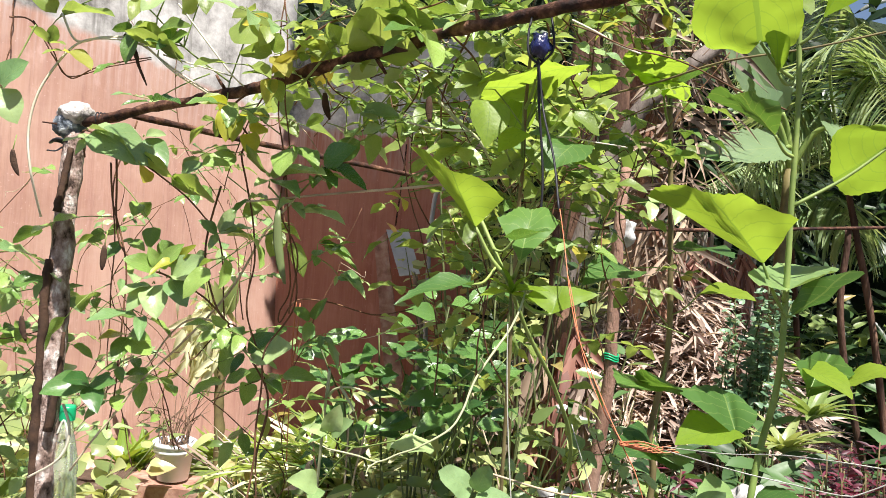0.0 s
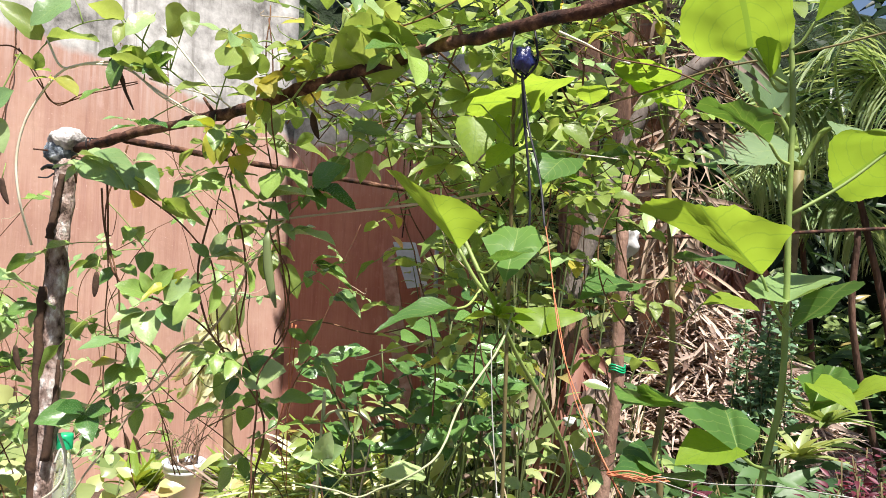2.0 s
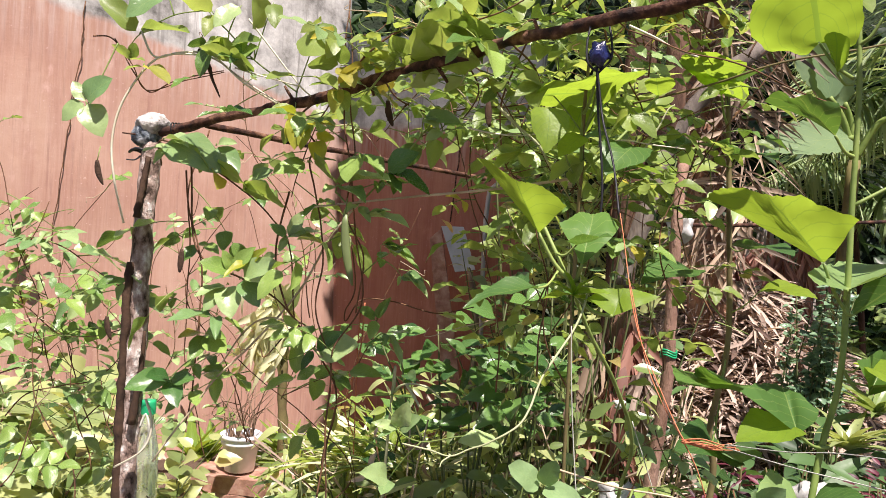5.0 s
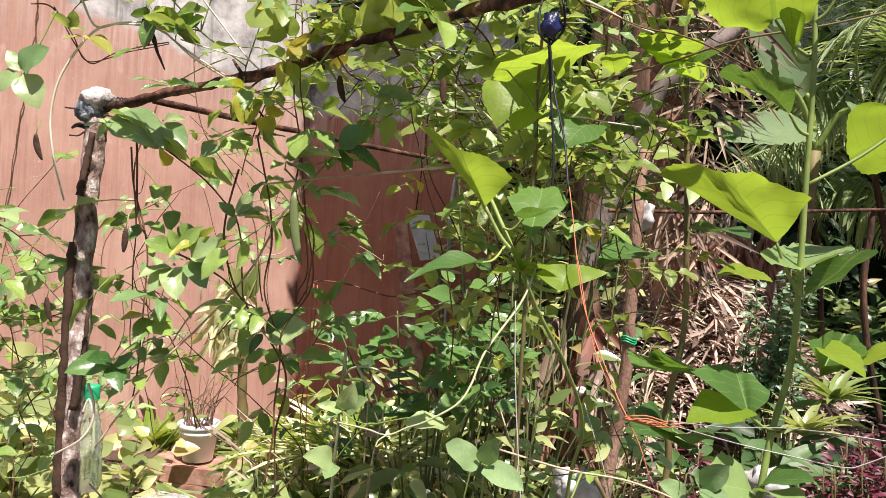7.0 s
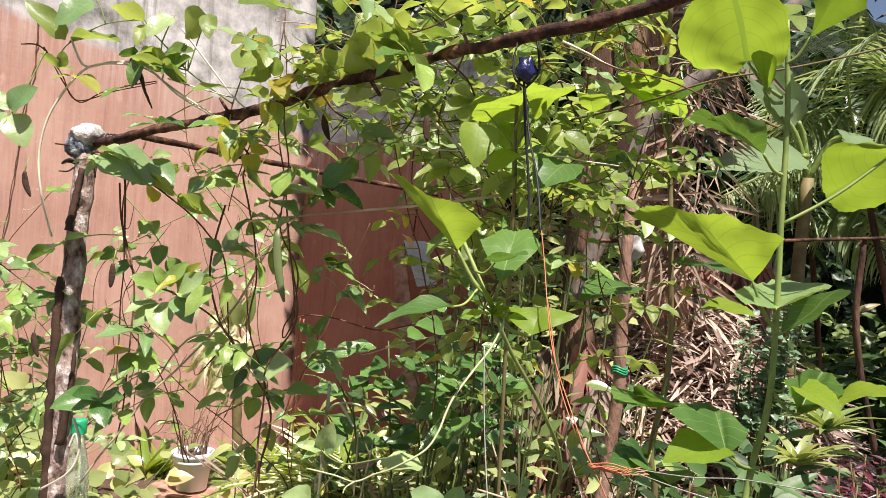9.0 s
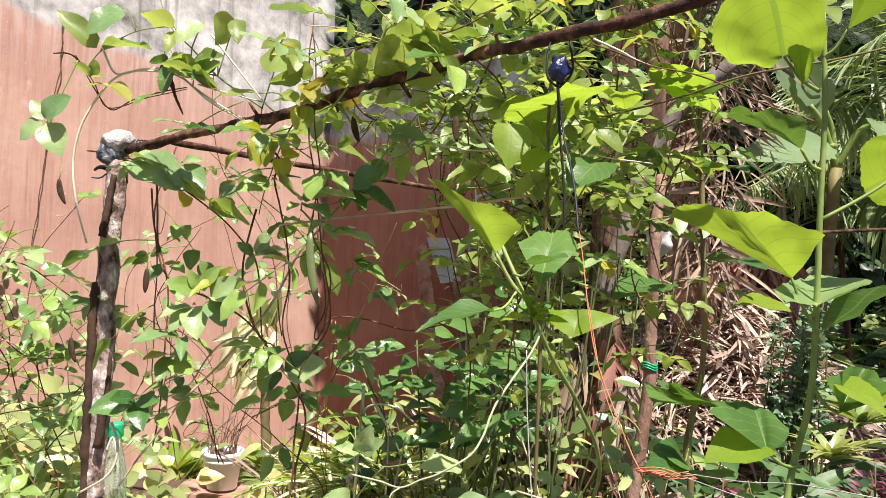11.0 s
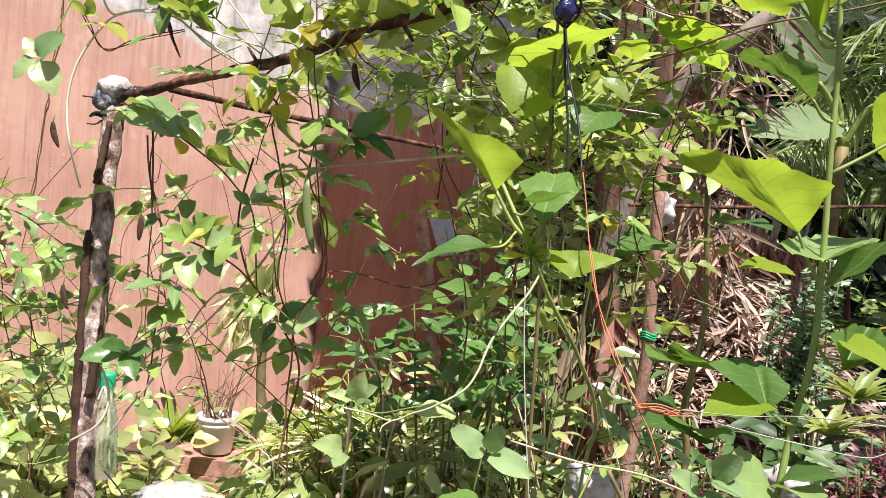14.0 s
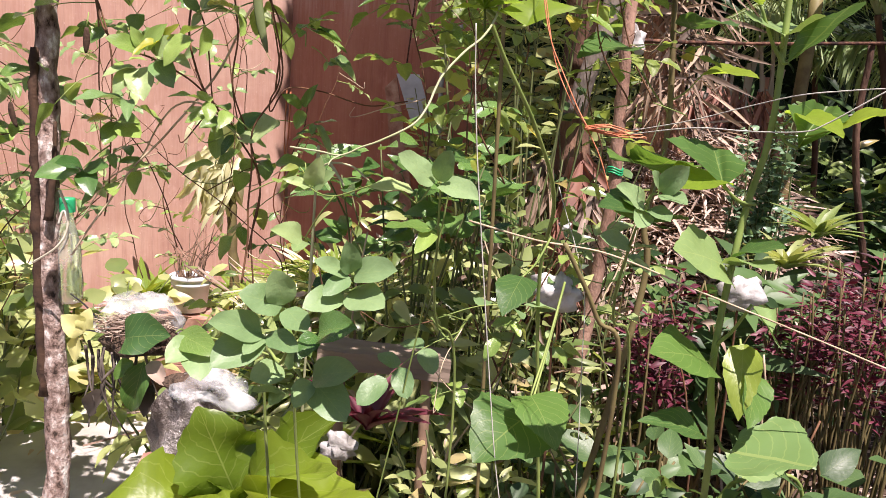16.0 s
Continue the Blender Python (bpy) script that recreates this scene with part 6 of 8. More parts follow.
sprig(v, (0.290, 0.780, 1.210), (0.295, 0.780, 1.216), "pea_low", ((0.255, 0.750, 1.233), 0.7, FACE), ((0.310, 0.740, 1.229), 0.4, FLAT))
v = thing("pea_vine", (0.111, 0.800, 1.268), LOW, "vine", "vines on the trellis")
stick("stem", [(0.1, 1.0, 0.0), (0.137, 0.950, 0.948), (0.108, 0.880, 1.109), (0.106, 0.820, 1.208), (0.106, 0.800, 1.264)], 0.002, 0.0012, M["stem"], v, sides=6)
sprig(v, (0.106, 0.800, 1.264), (0.103, 0.800, 1.264), "pea_low", ((0.062, 0.760, 1.297), 0.8, FACE), ((0.114, 0.770, 1.301), 0.8, FACE), ((0.143, 0.750, 1.263), 0.8, FACE))
sprig(v, (0.108, 0.800, 1.217), (0.103, 0.800, 1.219), "pea", ((0.059, 0.760, 1.228), 0.6, FLAT), ((0.089, 0.760, 1.206), 0.6, FACE))
vine([(0.169, 1.260, 1.013), (0.135, 1.260, 0.972), (0.095, 1.260, 1.008)], LOW, 0.07, 0.07, "pea_low", 0.0026, 56, "stem")


v = thing("pea_vine", (0.075, 1.100, 1.200), "runner with lit pale green leaves low in the bed", "vine", "vines on the trellis")
stick("stem", [(-0.1, 1.3, 0.0), (0.108, 1.120, 1.177), (0.070, 1.100, 1.209), (0.025, 1.100, 1.233), (-0.050, 1.150, 1.206), (-0.095, 1.200, 1.212), (-0.107, 1.220, 1.246)], 0.0014, 0.001, M["stem"], v, sides=6)
sprig(v, (0.070, 1.100, 1.209), (0.071, 1.100, 1.224), "pea_blue", ((0.011, 1.080, 1.237), 1.1, FLAT))
sprig(v, (-0.095, 1.200, 1.212), (-0.091, 1.200, 1.210), "pea_blue", ((-0.061, 1.170, 1.239), 0.9, FACE), ((-0.079, 1.170, 1.252), 0.8, FACE), ((-0.120, 1.170, 1.228), 0.6, FACE), ((-0.116, 1.170, 1.211), 0.5, FLAT))
sprig(v, (-0.095, 1.200, 1.212), (-0.111, 1.200, 1.241), "pea_top", ((-0.133, 1.170, 1.211), 0.4, FACE), ((-0.129, 1.170, 1.241), 0.5, FACE))
sprig(v, (-0.050, 1.150, 1.206), (-0.102, 1.200, 1.130), "pea_blue", ((-0.124, 1.150, 1.157), 1.0, FACE), ((-0.104, 1.150, 1.129), 0.9, FACE))
arc = thing("bare_vine", (-0.139, 1.500, 1.158), "bleached withered stem arching over", "stem")
stick("stem", [(-0.2, 1.7, 0.0), (-0.139, 1.500, 1.158), (-0.130, 1.480, 1.210), (-0.107, 1.460, 1.231), (-0.067, 1.460, 1.228), (-0.033, 1.460, 1.203)], 0.003, 0.0016, M["pale_stem"], arc, sides=7, rough=0.3)
stick("side_stem", [(-0.107, 1.460, 1.231), (-0.090, 1.450, 1.211), (-0.077, 1.440, 1.193)], 0.003, 0.0026, M["pale_stem"], arc, sides=7, rough=0.4)


def pod(at, length, mat, lean, label, wide=0.16):
    ob = thing("pea_pod", at, label, "pod", "pods on the vines")
    bm = bmesh.new()
    rings = []
    for k in range(9):
        t = k / 8
        w = length * wide * math.sin(math.pi * min(1, 0.08 + 0.9 * t)) ** 0.5 * 0.5
        c = Vector(at) + Vector((lean * length * t * t, 0, -length * t))
        rings.append([bm.verts.new(c + Vector((w * math.cos(a), w * 0.35 * math.sin(a) * (1 + 0.25 * math.sin(t * 30)), 0))) for a in [i * math.pi / 4 for i in range(8)]])
    for a, b in zip(rings, rings[1:]):
        for i in range(8):
            bm.faces.new((a[i], b[i], b[(i + 1) % 8], a[(i + 1) % 8]))
    bm.faces.new(rings[0])
    bm.faces.new(rings[-1][::-1])
    part("shell", bm, M[mat], ob)
    stick("stalk", [Vector(at) + Vector((0, 0.01, 0.03)), Vector(at)], 0.0012, 0.0012, M["stem"], ob, sides=4, steps=2)


pod((-0.233, 1.400, 1.547), 0.13, "pod", 0.16, "flat pale green bean pod hanging from the vine", 0.13)
for p in ((-0.617, 1.600, 1.456), (-0.786, 1.550, 1.631), (-0.563, 1.500, 1.860), (-0.772, 1.600, 1.302), (0.016, 1.500, 1.786), (-0.181, 1.500, 1.777)):
    pod(p, 0.05, "dark_pod", random.Random(p[0]).uniform(-0.3, 0.3), "small dry dark brown pod on the vine", 0.28)

# ---- things by the wall ----
bottle = thing("plastic_bottle", (-0.704, 1.720, 0.939), "clear plastic bottle with a green screw cap, tied beside the post", "bottle")


def lathe(bm, at, profile, sides=16, squash=1.0):
    rings = []
    for r, z in profile:
        rings.append([bm.verts.new(Vector(at) + Vector((r * math.cos(2 * math.pi * k / sides), squash * r * math.sin(2 * math.pi * k / sides), z))) for k in range(sides)])
    for a, b in zip(rings, rings[1:]):
        for k in range(sides):
            bm.faces.new((a[k], a[(k + 1) % sides], b[(k + 1) % sides], b[k]))
    return rings


bm = bmesh.new()
top = Vector((-0.722, 1.720, 1.077))
rr = lathe(bm, top, [(0.01, -0.21), (0.024, -0.212), (0.028, -0.2), (0.028, -0.14), (0.026, -0.13), (0.028, -0.12), (0.0265, -0.09), (0.019, -0.05), (0.0135, -0.03), (0.0125, 0.005)])
bm.faces.new(rr[0][::-1])
part("body", bm, M["clear"], bottle)
bm = bmesh.new()
rr = lathe(bm, top, [(0.0165, -0.008), (0.017, 0.018), (0.016, 0.023), (0.01, 0.024)], 24)
bm.faces.new(rr[-1])
part("cap", bm, M["green_cap"], bottle, "green screw cap")
stick("tie", [(-0.723, 1.680, 1.046), (-0.713, 1.685, 1.076), (-0.701, 1.680, 1.048), (-0.711, 1.690, 1.009), (-0.739, 1.700, 0.967)], 0.0026, 0.0026, M["white_string"], bottle, "white plastic cord", sides=6)


def flower_pot():
    c = Vector((-1.105, 3.68, 0.318))
    ob = thing("flower_pot", c, "grey-white plastic flower pot with a double rim, on a brick", "pot")
    bm = bmesh.new()
    rr = lathe(bm, c, [(0.062, 0.0), (0.07, 0.002), (0.087, 0.13), (0.094, 0.132), (0.095, 0.146), (0.089, 0.149), (0.09, 0.156), (0.1, 0.158), (0.102, 0.178), (0.094, 0.182), (0.082, 0.168), (0.08, 0.15)], 28)
    bm.faces.new(rr[0][::-1])
    part("pot", bm, M["pot"], ob)
    bm = bmesh.new()
    rr = lathe(bm, c, [(0.082, 0.150), (0.06, 0.158), (0.03, 0.162)], 16)
    bm.faces.new(rr[-1])
    part("soil", bm, M["soil"], ob)
    bm = bmesh.new()
    rng = random.Random(5)
    for k in range(26):
        a = rng.uniform(0, 6.28)
        q = c + Vector((0.05 * math.cos(a), 0.05 * math.sin(a), 0.15))
        tube(bm, curve_points([q, q + Vector((rng.uniform(-0.03, 0.03), rng.uniform(-0.03, 0.03), 0.1)), q + Vector((rng.uniform(-0.12, 0.12), rng.uniform(-0.08, 0.08), rng.uniform(0.1, 0.3)))], 4), 0.0035, 0.002, 5)
    part("dead_shoot", bm, M["bamboo"], ob, "dry reddish-brown stalks")
    base = thing("brick_block", (-1.07, 3.68, 0.0), "rough red brick block under the flower pot", "brick")
    for k in range(4):
        bm = bmesh.new()
        bmesh.ops.create_cube(bm, size=1.0)
        bmesh.ops.bevel(bm, geom=bm.edges[:], offset=0.02, segments=2)
        bmesh.ops.transform(bm, matrix=pose(-1.06 + 0.01 * (k % 2), 3.68, 0.035 + 0.078 * k, 0, 0, 5 * (-1) ** k) @ Matrix.Diagonal((0.55, 0.22, 0.075, 1)), verts=bm.verts)
        part("brick", bm, M["terracotta"], base, smooth=False)


flower_pot()


def rosette(name, at, label, category, n, length, width, material, seed, rise=0.6, droop=0.5, group="", loose=False, stand=False):
    """Strap leaves springing from one point, on a stalk where they stand clear of the ground."""
    rng = random.Random(seed)
    ob = thing(name, at, label, category, group)
    bm = bmesh.new()
    uv = bm.loops.layers.uv.new("UVMap")
    for k in range(n):
        if loose:
            bm = bmesh.new()
            uv = bm.loops.layers.uv.new("UVMap")
        a = 2.4 * k + rng.uniform(-0.3, 0.3)
        d = Vector((math.cos(a), math.sin(a), rise * rng.uniform(0.5, 2.0)))
        leaf_shape(bm, aim(Vector(at) + Vector((0, 0, 0.01)), d, Vector((0, 0, 1)) - d * 0.3, length * rng.uniform(0.6, 1.15)), width / length, strap, bend=droop * rng.uniform(0.5, 1.4), fold=0.5, rows=6, seed=k, uv=uv)
        if loose:
            part("leaf", bm, M[material], ob)
    if not loose:
        part("foliage", bm, M[material], ob)
    if stand:
        q = Vector(at)
        stick("stalk", [(q.x + 0.03, q.y + 0.03, -0.02), (q.x + 0.01, q.y + 0.02, q.z * 0.5), q + Vector((0, 0, 0.02))], 0.008, 0.006, M["stem"], ob, sides=6)
    return ob


def bush(name, at, size, n, label, category, material, leaf, width, profile, seed, group="", up=0.35, stems=9, rows=5, bend=0.3, inner=0.35, loose=False):
    """A shrub: stems fanning from the ground, leaves on their outer lengths, each a small bent blade."""
    rng = random.Random(seed)
    at = Vector(at)
    ob = thing(name, at, label, category, group)
    fb = bmesh.new()
    single = leaf_meshes("leaf", M[material], width, profile, 5, bend=bend, fold=0.25, rows=7, wave=0.08) if loose else []
    for k in range(stems):
        a = 2.4 * k + rng.uniform(-0.4, 0.4)
        q = rng.uniform(0.3, 1.0)
        tip = at + Vector((size[0] * q * math.cos(a), size[1] * q * math.sin(a), size[2] * rng.uniform(0.65, 1.05)))
        mid = at.lerp(tip, 0.5) + Vector((rng.uniform(-0.06, 0.06), rng.uniform(-0.06, 0.06), 0.08 * size[2]))
        line = curve_points([at + Vector((rng.uniform(-0.05, 0.05), rng.uniform(-0.05, 0.05), -0.03)), mid, tip], 6)
        sb = bmesh.new()
        tube(sb, line, 0.006, 0.0025, 4)
        part("stem", sb, M["purple_stem" if material in ("maroon", "deep", "deep_leaf") else "bush_stem"], ob)
        for i in range(max(1, n // stems)):
            t = inner + (1 - inner) * rng.random()
            j = min(len(line) - 2, int(t * (len(line) - 1)))
            p = line[j].lerp(line[j + 1], rng.random())
            d = rand_dir(rng, up)
            p = p + d.normalized() * leaf * rng.uniform(0, 1.3) * Vector((1, 1, 0.6)).length * 0.5
            face = Vector((rng.uniform(-0.6, 0.9), rng.uniform(-1.4, 0.3), 1))
            m = aim(p, d, face, leaf * rng.uniform(0.6, 1.25))
            b = bend * rng.uniform(0.2, 1.5)
            if loose:
                put("leaf", single[i % len(single)], ob, m)
            else:
                leaf_shape(fb, m, width, profile, bend=b, fold=0.25, rows=rows, seed=i)
    if not loose:
        part("foliage", fb, M[material], ob)
    return ob


PALE = "pale green leafy plant sprawling at the wall's foot"
for k, p in enumerate(((-1.75, 3.3, 0), (-2.15, 3.0, 0), (-1.55, 2.75, 0), (-1.9, 2.45, 0), (-1.35, 2.3, 0), (-1.75, 2.9, 0), (-2.4, 3.4, 0), (-1.42, 3.35, -0.25), (-1.28, 2.95, -0.3))):
    bush("leafy_shrub", p, (0.36, 0.32, 0.62 + 0.12 * (k % 3)), 140, PALE, "shrub", "pale_bush" if k % 3 else "bush", 0.11, 0.36, broad, 50 + k, "shrubs by the wall", stems=10)
for k, p in enumerate(((-1.410, 3.850, 0.276), (-1.360, 3.950, 0.239))):
    rosette("bromeliad", p, "yellow-green strap-leaved bromeliad by the pot", "plant", 18, 0.25, 0.024, "lime", 60 + k, 1.7, 0.5, "bromeliads", loose=True)
for k, p in enumerate(((-0.78, 4.1, 0.0), (-0.55, 4.2, 0.0), (-0.95, 4.35, 0.0), (-0.3, 4.3, 0.0), (-0.4, 3.7, 0.0), (-0.15, 4.0, 0), (-0.45, 3.4, 0), (-0.25, 3.3, 0), (-0.5, 3.0, 0), (-0.3, 2.7, 0))):
    rosette("spider_plant", p, "pale striped spider plant at the wall's foot", "plant", 40, 0.48, 0.02, "lime" if k % 3 else "pale_bush", 70 + k, 1.7, 0.75, "spider plants")

for k, p in enumerate(((-0.992, 4.200, 0.211), (-0.923, 4.300, 0.194), (-0.848, 4.400, 0.164), (-0.637, 4.300, 0.209), (-0.438, 4.200, 0.284))):
    rosette("spider_plant", (p[0], p[1], max(0.02, p[2] - 0.06)), "small yellow-green strap-leaved tuft at the wall's foot", "plant", 30, 0.3, 0.018, "lime", 85 + k, 1.4, 0.7, "spider plants")
for k in range(6):
    rng = random.Random(900 + k)
    p = (rng.uniform(-0.4, 0.3), rng.uniform(2.1, 3.3), 0.0)
    rosette("spider_plant", p, ("tall yellow-green strap-leaved tuft in the bed", "tall pale green strap-leaved tuft in the bed", "tall bright yellow-green strap-leaved tuft in the bed", "tall dry brown grass tuft in the bed")[k % 4], "plant", 26, rng.uniform(0.5, 0.7), 0.017, ("lime", "pale_bush", "lime", "dry")[k % 4], 910 + k, 2.4, 0.8, "spider plants")

for k in range(4):
    rng = random.Random(980 + k)
    p = (rng.uniform(-0.62, 0.02), rng.uniform(3.2, 4.2), 0.0)
    rosette("strap_plant", p, ("tall arching yellow-green strap-leaved plant by the wall", "tall arching pale green strap-leaved plant by the wall")[k % 2], "plant", 26, rng.uniform(0.6, 0.82), 0.021, ("lime", "pale_bush")[k % 2], 990 + k, 2.8, 0.7, "strap plants", loose=True)

for k, p in enumerate(((0.26, 2.75, 0), (0.42, 2.9, 0))):
    bush("leggy_shrub", p, (0.3, 0.2, 2.4), 170, "leggy shrub with bright yellow-green leaves at the top", "shrub", "fresh_bush", 0.1, 0.34, broad, 820 + k, "leggy shrubs", stems=5, inner=0.86)
for k, p in enumerate(((-0.397, 2.800, 0.652), (-0.302, 2.700, 0.719), (-0.207, 2.600, 0.697), (-0.405, 3.000, 0.702), (-0.296, 2.900, 0.718), (-0.192, 2.700, 0.720), (-0.112, 2.600, 0.698), (-0.459, 2.900, 0.660))):
    rosette("straw_tuft", (p[0], p[1], p[2] - 0.06), ("pale straw-coloured tuft of withering strap leaves", "bright yellow-green tuft of arching strap leaves", "pale green tuft of arching strap leaves")[k % 3], "plant", 26, 0.22, 0.014, ("withered", "lime", "pale_bush")[k % 3], 840 + k, 1.6, 0.9, "straw tufts", stand=True)
withered = thing("withered_plant", (-1.05, 3.85, 0.0), "withered pale yellow plant drooping on a thick brown-green stalk", "plant")
stick("stalk", [(-1.08, 3.85, -0.02), (-0.948, 3.850, 0.243), (-0.958, 3.850, 0.690), (-0.963, 3.850, 0.913)], 0.028, 0.022, M["purple_stem"], withered, sides=9, rough=0.3)
rng = random.Random(8)
bm = bmesh.new()
for k in range(120):
    q = Vector((-1.02, 3.80, 0.985)) + Vector((rng.gauss(0, 0.05), rng.gauss(0, 0.025), rng.gauss(0.03, 0.09)))
    d = Vector((rng.uniform(-0.6, 0.25), rng.uniform(-0.5, 0.3), rng.uniform(-1.3, -0.2)))
    leaf_shape(bm, aim(q, d, (rng.uniform(-1, 1), -1, 0.4), rng.uniform(0.08, 0.2)), 0.11, strap, bend=0.5, fold=0.5, rows=5, seed=k)
part("dead_leaves", bm, M["withered"], withered)
bm = bmesh.new()
for k in range(4):
    q = Vector((-0.959, 3.820, 1.084))
    d = Vector((rng.uniform(-0.3, 0.6), rng.uniform(-0.4, 0.2), rng.uniform(0.3, 1)))
    leaf_shape(bm, aim(q, d, (rng.uniform(-1, 1), -1, 0.4), rng.uniform(0.16, 0.25)), 0.2, lance, bend=0.2, fold=0.3, rows=6, seed=k)
part("young_leaves", bm, M["pale_bush"], withered, "pale green young leaves")

def leaning(name, corners, thick, material, label, category):
    """A flat sheet standing on the ground and leaning back on the wall."""
    ob = thing(name, (corners[2][0], corners[2][1], 0.0), label, category)
    bm = bmesh.new()
    bm.faces.new([bm.verts.new(q) for q in corners])
    bmesh.ops.subdivide_edges(bm, edges=bm.edges[:], cuts=3, use_grid_fill=True)
    for v in bm.verts:
        v.co.y += 0.02 * noise.noise(v.co * 4)
    bmesh.ops.solidify(bm, geom=bm.faces[:], thickness=thick)
    part("sheet", bm, material, ob, smooth=False)
    return ob


metal = leaning("metal_sheet", ((-0.293, 5.360, 1.586), (-0.135, 5.340, 1.588), (-0.035, 5.220, 1.303), (-0.172, 5.240, 1.277)), 0.008, M["sheet"], "small bent grey zinc sheet propped on a board", "sheet")
stick("prop", [(-0.074, 5.240, 1.311), (-0.008, 5.240, 0.912), (-0.02, 5.22, -0.02)], 0.02, 0.02, M["grey_plank"], metal, "grey wooden prop", sides=8, rough=0.2)
leaning("wall_board", ((-0.371, 5.440, 1.495), (-0.292, 5.430, 1.571), (0.0, 5.3, 0.02), (-0.14, 5.32, 0.02)), 0.02, M["terracotta"], "red-washed board leaning on the wall", "board")
pipe = thing("water_pipe", (0.02, 5.38, 0.0), "thin grey upright water pipe by the wall", "pipe")
stick("pipe", [(0.06, 5.38, 0), (0.014, 5.380, 1.363), (0.022, 5.380, 1.795), (0.054, 5.360, 1.882), (0.136, 5.300, 1.915)], 0.016, 0.016, M["sheet"], pipe, sides=8)

# ---- middle bed ----
for k, (x, y, h) in enumerate(((-0.62, 3.3, 0.62), (-0.34, 3.2, 0.8), (-0.1, 2.9, 0.95), (-0.42, 2.6, 0.62), (-0.16, 2.3, 0.7), (0.1, 2.2, 0.85), (-0.55, 2.2, 0.5), (0.2, 3.3, 1.05))):
    bush("drooping_shrub", (x, y, 0), (0.3, 0.24, h), 200, "pale shrub with narrow drooping pointed leaves", "shrub", ("pale_bush", "bush")[k % 4 == 3], 0.11, 0.17, lance, 190 + k, "drooping shrubs", up=-0.1, stems=12, bend=0.7, inner=0.5, rows=6)
DEEP = "dense green shrub with narrow pointed leaves"
for k, (p, h) in enumerate((((-0.35, 3.0, 0), 0.6), ((0.25, 3.0, 0), 0.95), ((-0.5, 2.5, 0), 0.45), ((0.05, 2.6, 0), 0.75), ((0.45, 2.4, 0), 0.8), ((-0.02, 3.5, 0), 1.0))):
    bush("flowering_shrub", p, (0.36, 0.3, h), 95, DEEP, "shrub", ("bush", "pale_bush", "pale_bush")[k % 3], 0.09, 0.15, lance, 90 + k, "shrubs in the bed", stems=11)
for k, (p, h) in enumerate((((0.12, 1.8, 0), 0.62), ((0.35, 2.0, 0), 0.66), ((-0.35, 1.75, 0), 0.6))):
    bush("weed_clump", p, (0.22, 0.16, h), 100, "light green weedy plant with fine leaves", "weed", "pale_bush", 0.055, 0.22, lance, 110 + k, "weeds in the bed", stems=9, inner=0.55)
bush("dark_shrub", (0.0, 2.45, 0), (0.34, 0.22, 1.36), 150, "dark glossy leafy shrub before the red wall", "shrub", "gloss_dark", 0.1, 0.26, lance, 121, stems=12, inner=0.78, loose=True)
rosette("spider_plant", (-0.2, 2.9, 0.0), "tuft of long thin dry grass", "plant", 60, 0.8, 0.008, "dry", 130, 2.5, 0.5)
rosette("spider_plant", (0.3, 3.2, 0.0), "tuft of long thin dry grass", "plant", 70, 0.9, 0.008, "dry", 131, 2.5, 0.5)

for k, (p, h) in enumerate((((0.42, 2.75, 0), 1.25), ((0.62, 2.9, 0), 1.15), ((0.3, 2.5, 0), 1.3), ((0.75, 2.6, 0), 0.9), ((0.5, 3.05, 0), 1.5), ((0.68, 3.1, 0), 1.35))):
    bush("leafy_shrub", p, (0.24, 0.2, h), 56, "upright shrub with light pointed leaves and bare stems", "shrub", ("bush", "deep", "pale_bush")[k % 3], 0.1, 0.22, lance, 160 + k, "shrubs in the bed", stems=10, inner=0.45)
for k in range(26):
    rng = random.Random(800 + k)
    x, y = rng.uniform(-0.3, 1.0), rng.uniform(1.7, 3.2)
    h = rng.uniform(0.5, 1.1)
    ob = thing("dry_stalk", (x, y, 0.0), "dry brown dead plant stalk standing in the bed", "stalk", "dry stalks")
    stick("stalk", [(x, y, -0.02), (x + rng.uniform(-0.06, 0.06), y, h * 0.5), (x + rng.uniform(-0.15, 0.15), y + rng.uniform(-0.1, 0.1), h)], 0.005, 0.0025, M["twig" if k % 3 else "vine"], ob, sides=5, wiggle=0.01, seed=k)
    bm = bmesh.new()
    for i in range(9):
        q = Vector((x, y, h * rng.uniform(0.3, 1.0))) + Vector((rng.uniform(-0.05, 0.05), rng.uniform(-0.05, 0.05), 0))
        leaf_shape(bm, aim(q, (rng.uniform(-1, 1), rng.uniform(-1, 1), rng.uniform(-1.5, 0)), (rng.uniform(-1, 1), -1, 0.5), rng.uniform(0.03, 0.08)), 0.16, lance, bend=0.5, fold=0.5, rows=4, seed=i)
    part("dead_foliage", bm, M["dry"], ob)
# maroon bed
for k, (p, r) in enumerate((((0.752, 2.200, 0.936), 0.1), ((1.206, 2.300, 0.946), 0.13), ((1.399, 2.400, 0.957), 0.16), ((1.355, 2.100, 0.966), 0.16))):
    bush("maroon_shrub", (p[0], p[1], 0), (r, r * 0.8, p[2]), 560, "deep maroon narrow-leaved bedding shrub", "shrub", "maroon", 0.038, 0.16, lance, 140 + k, "maroon shrubs", stems=22, inner=0.72)
for k, (p, h) in enumerate((((0.6, 1.75, 0), 0.6), ((0.95, 1.6, 0), 0.55), ((1.3, 1.6, 0), 0.55), ((0.78, 1.5, 0), 0.5), ((0.45, 1.6, 0), 0.6))):
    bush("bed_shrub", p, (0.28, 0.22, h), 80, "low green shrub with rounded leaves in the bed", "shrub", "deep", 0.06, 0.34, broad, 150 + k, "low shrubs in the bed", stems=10)

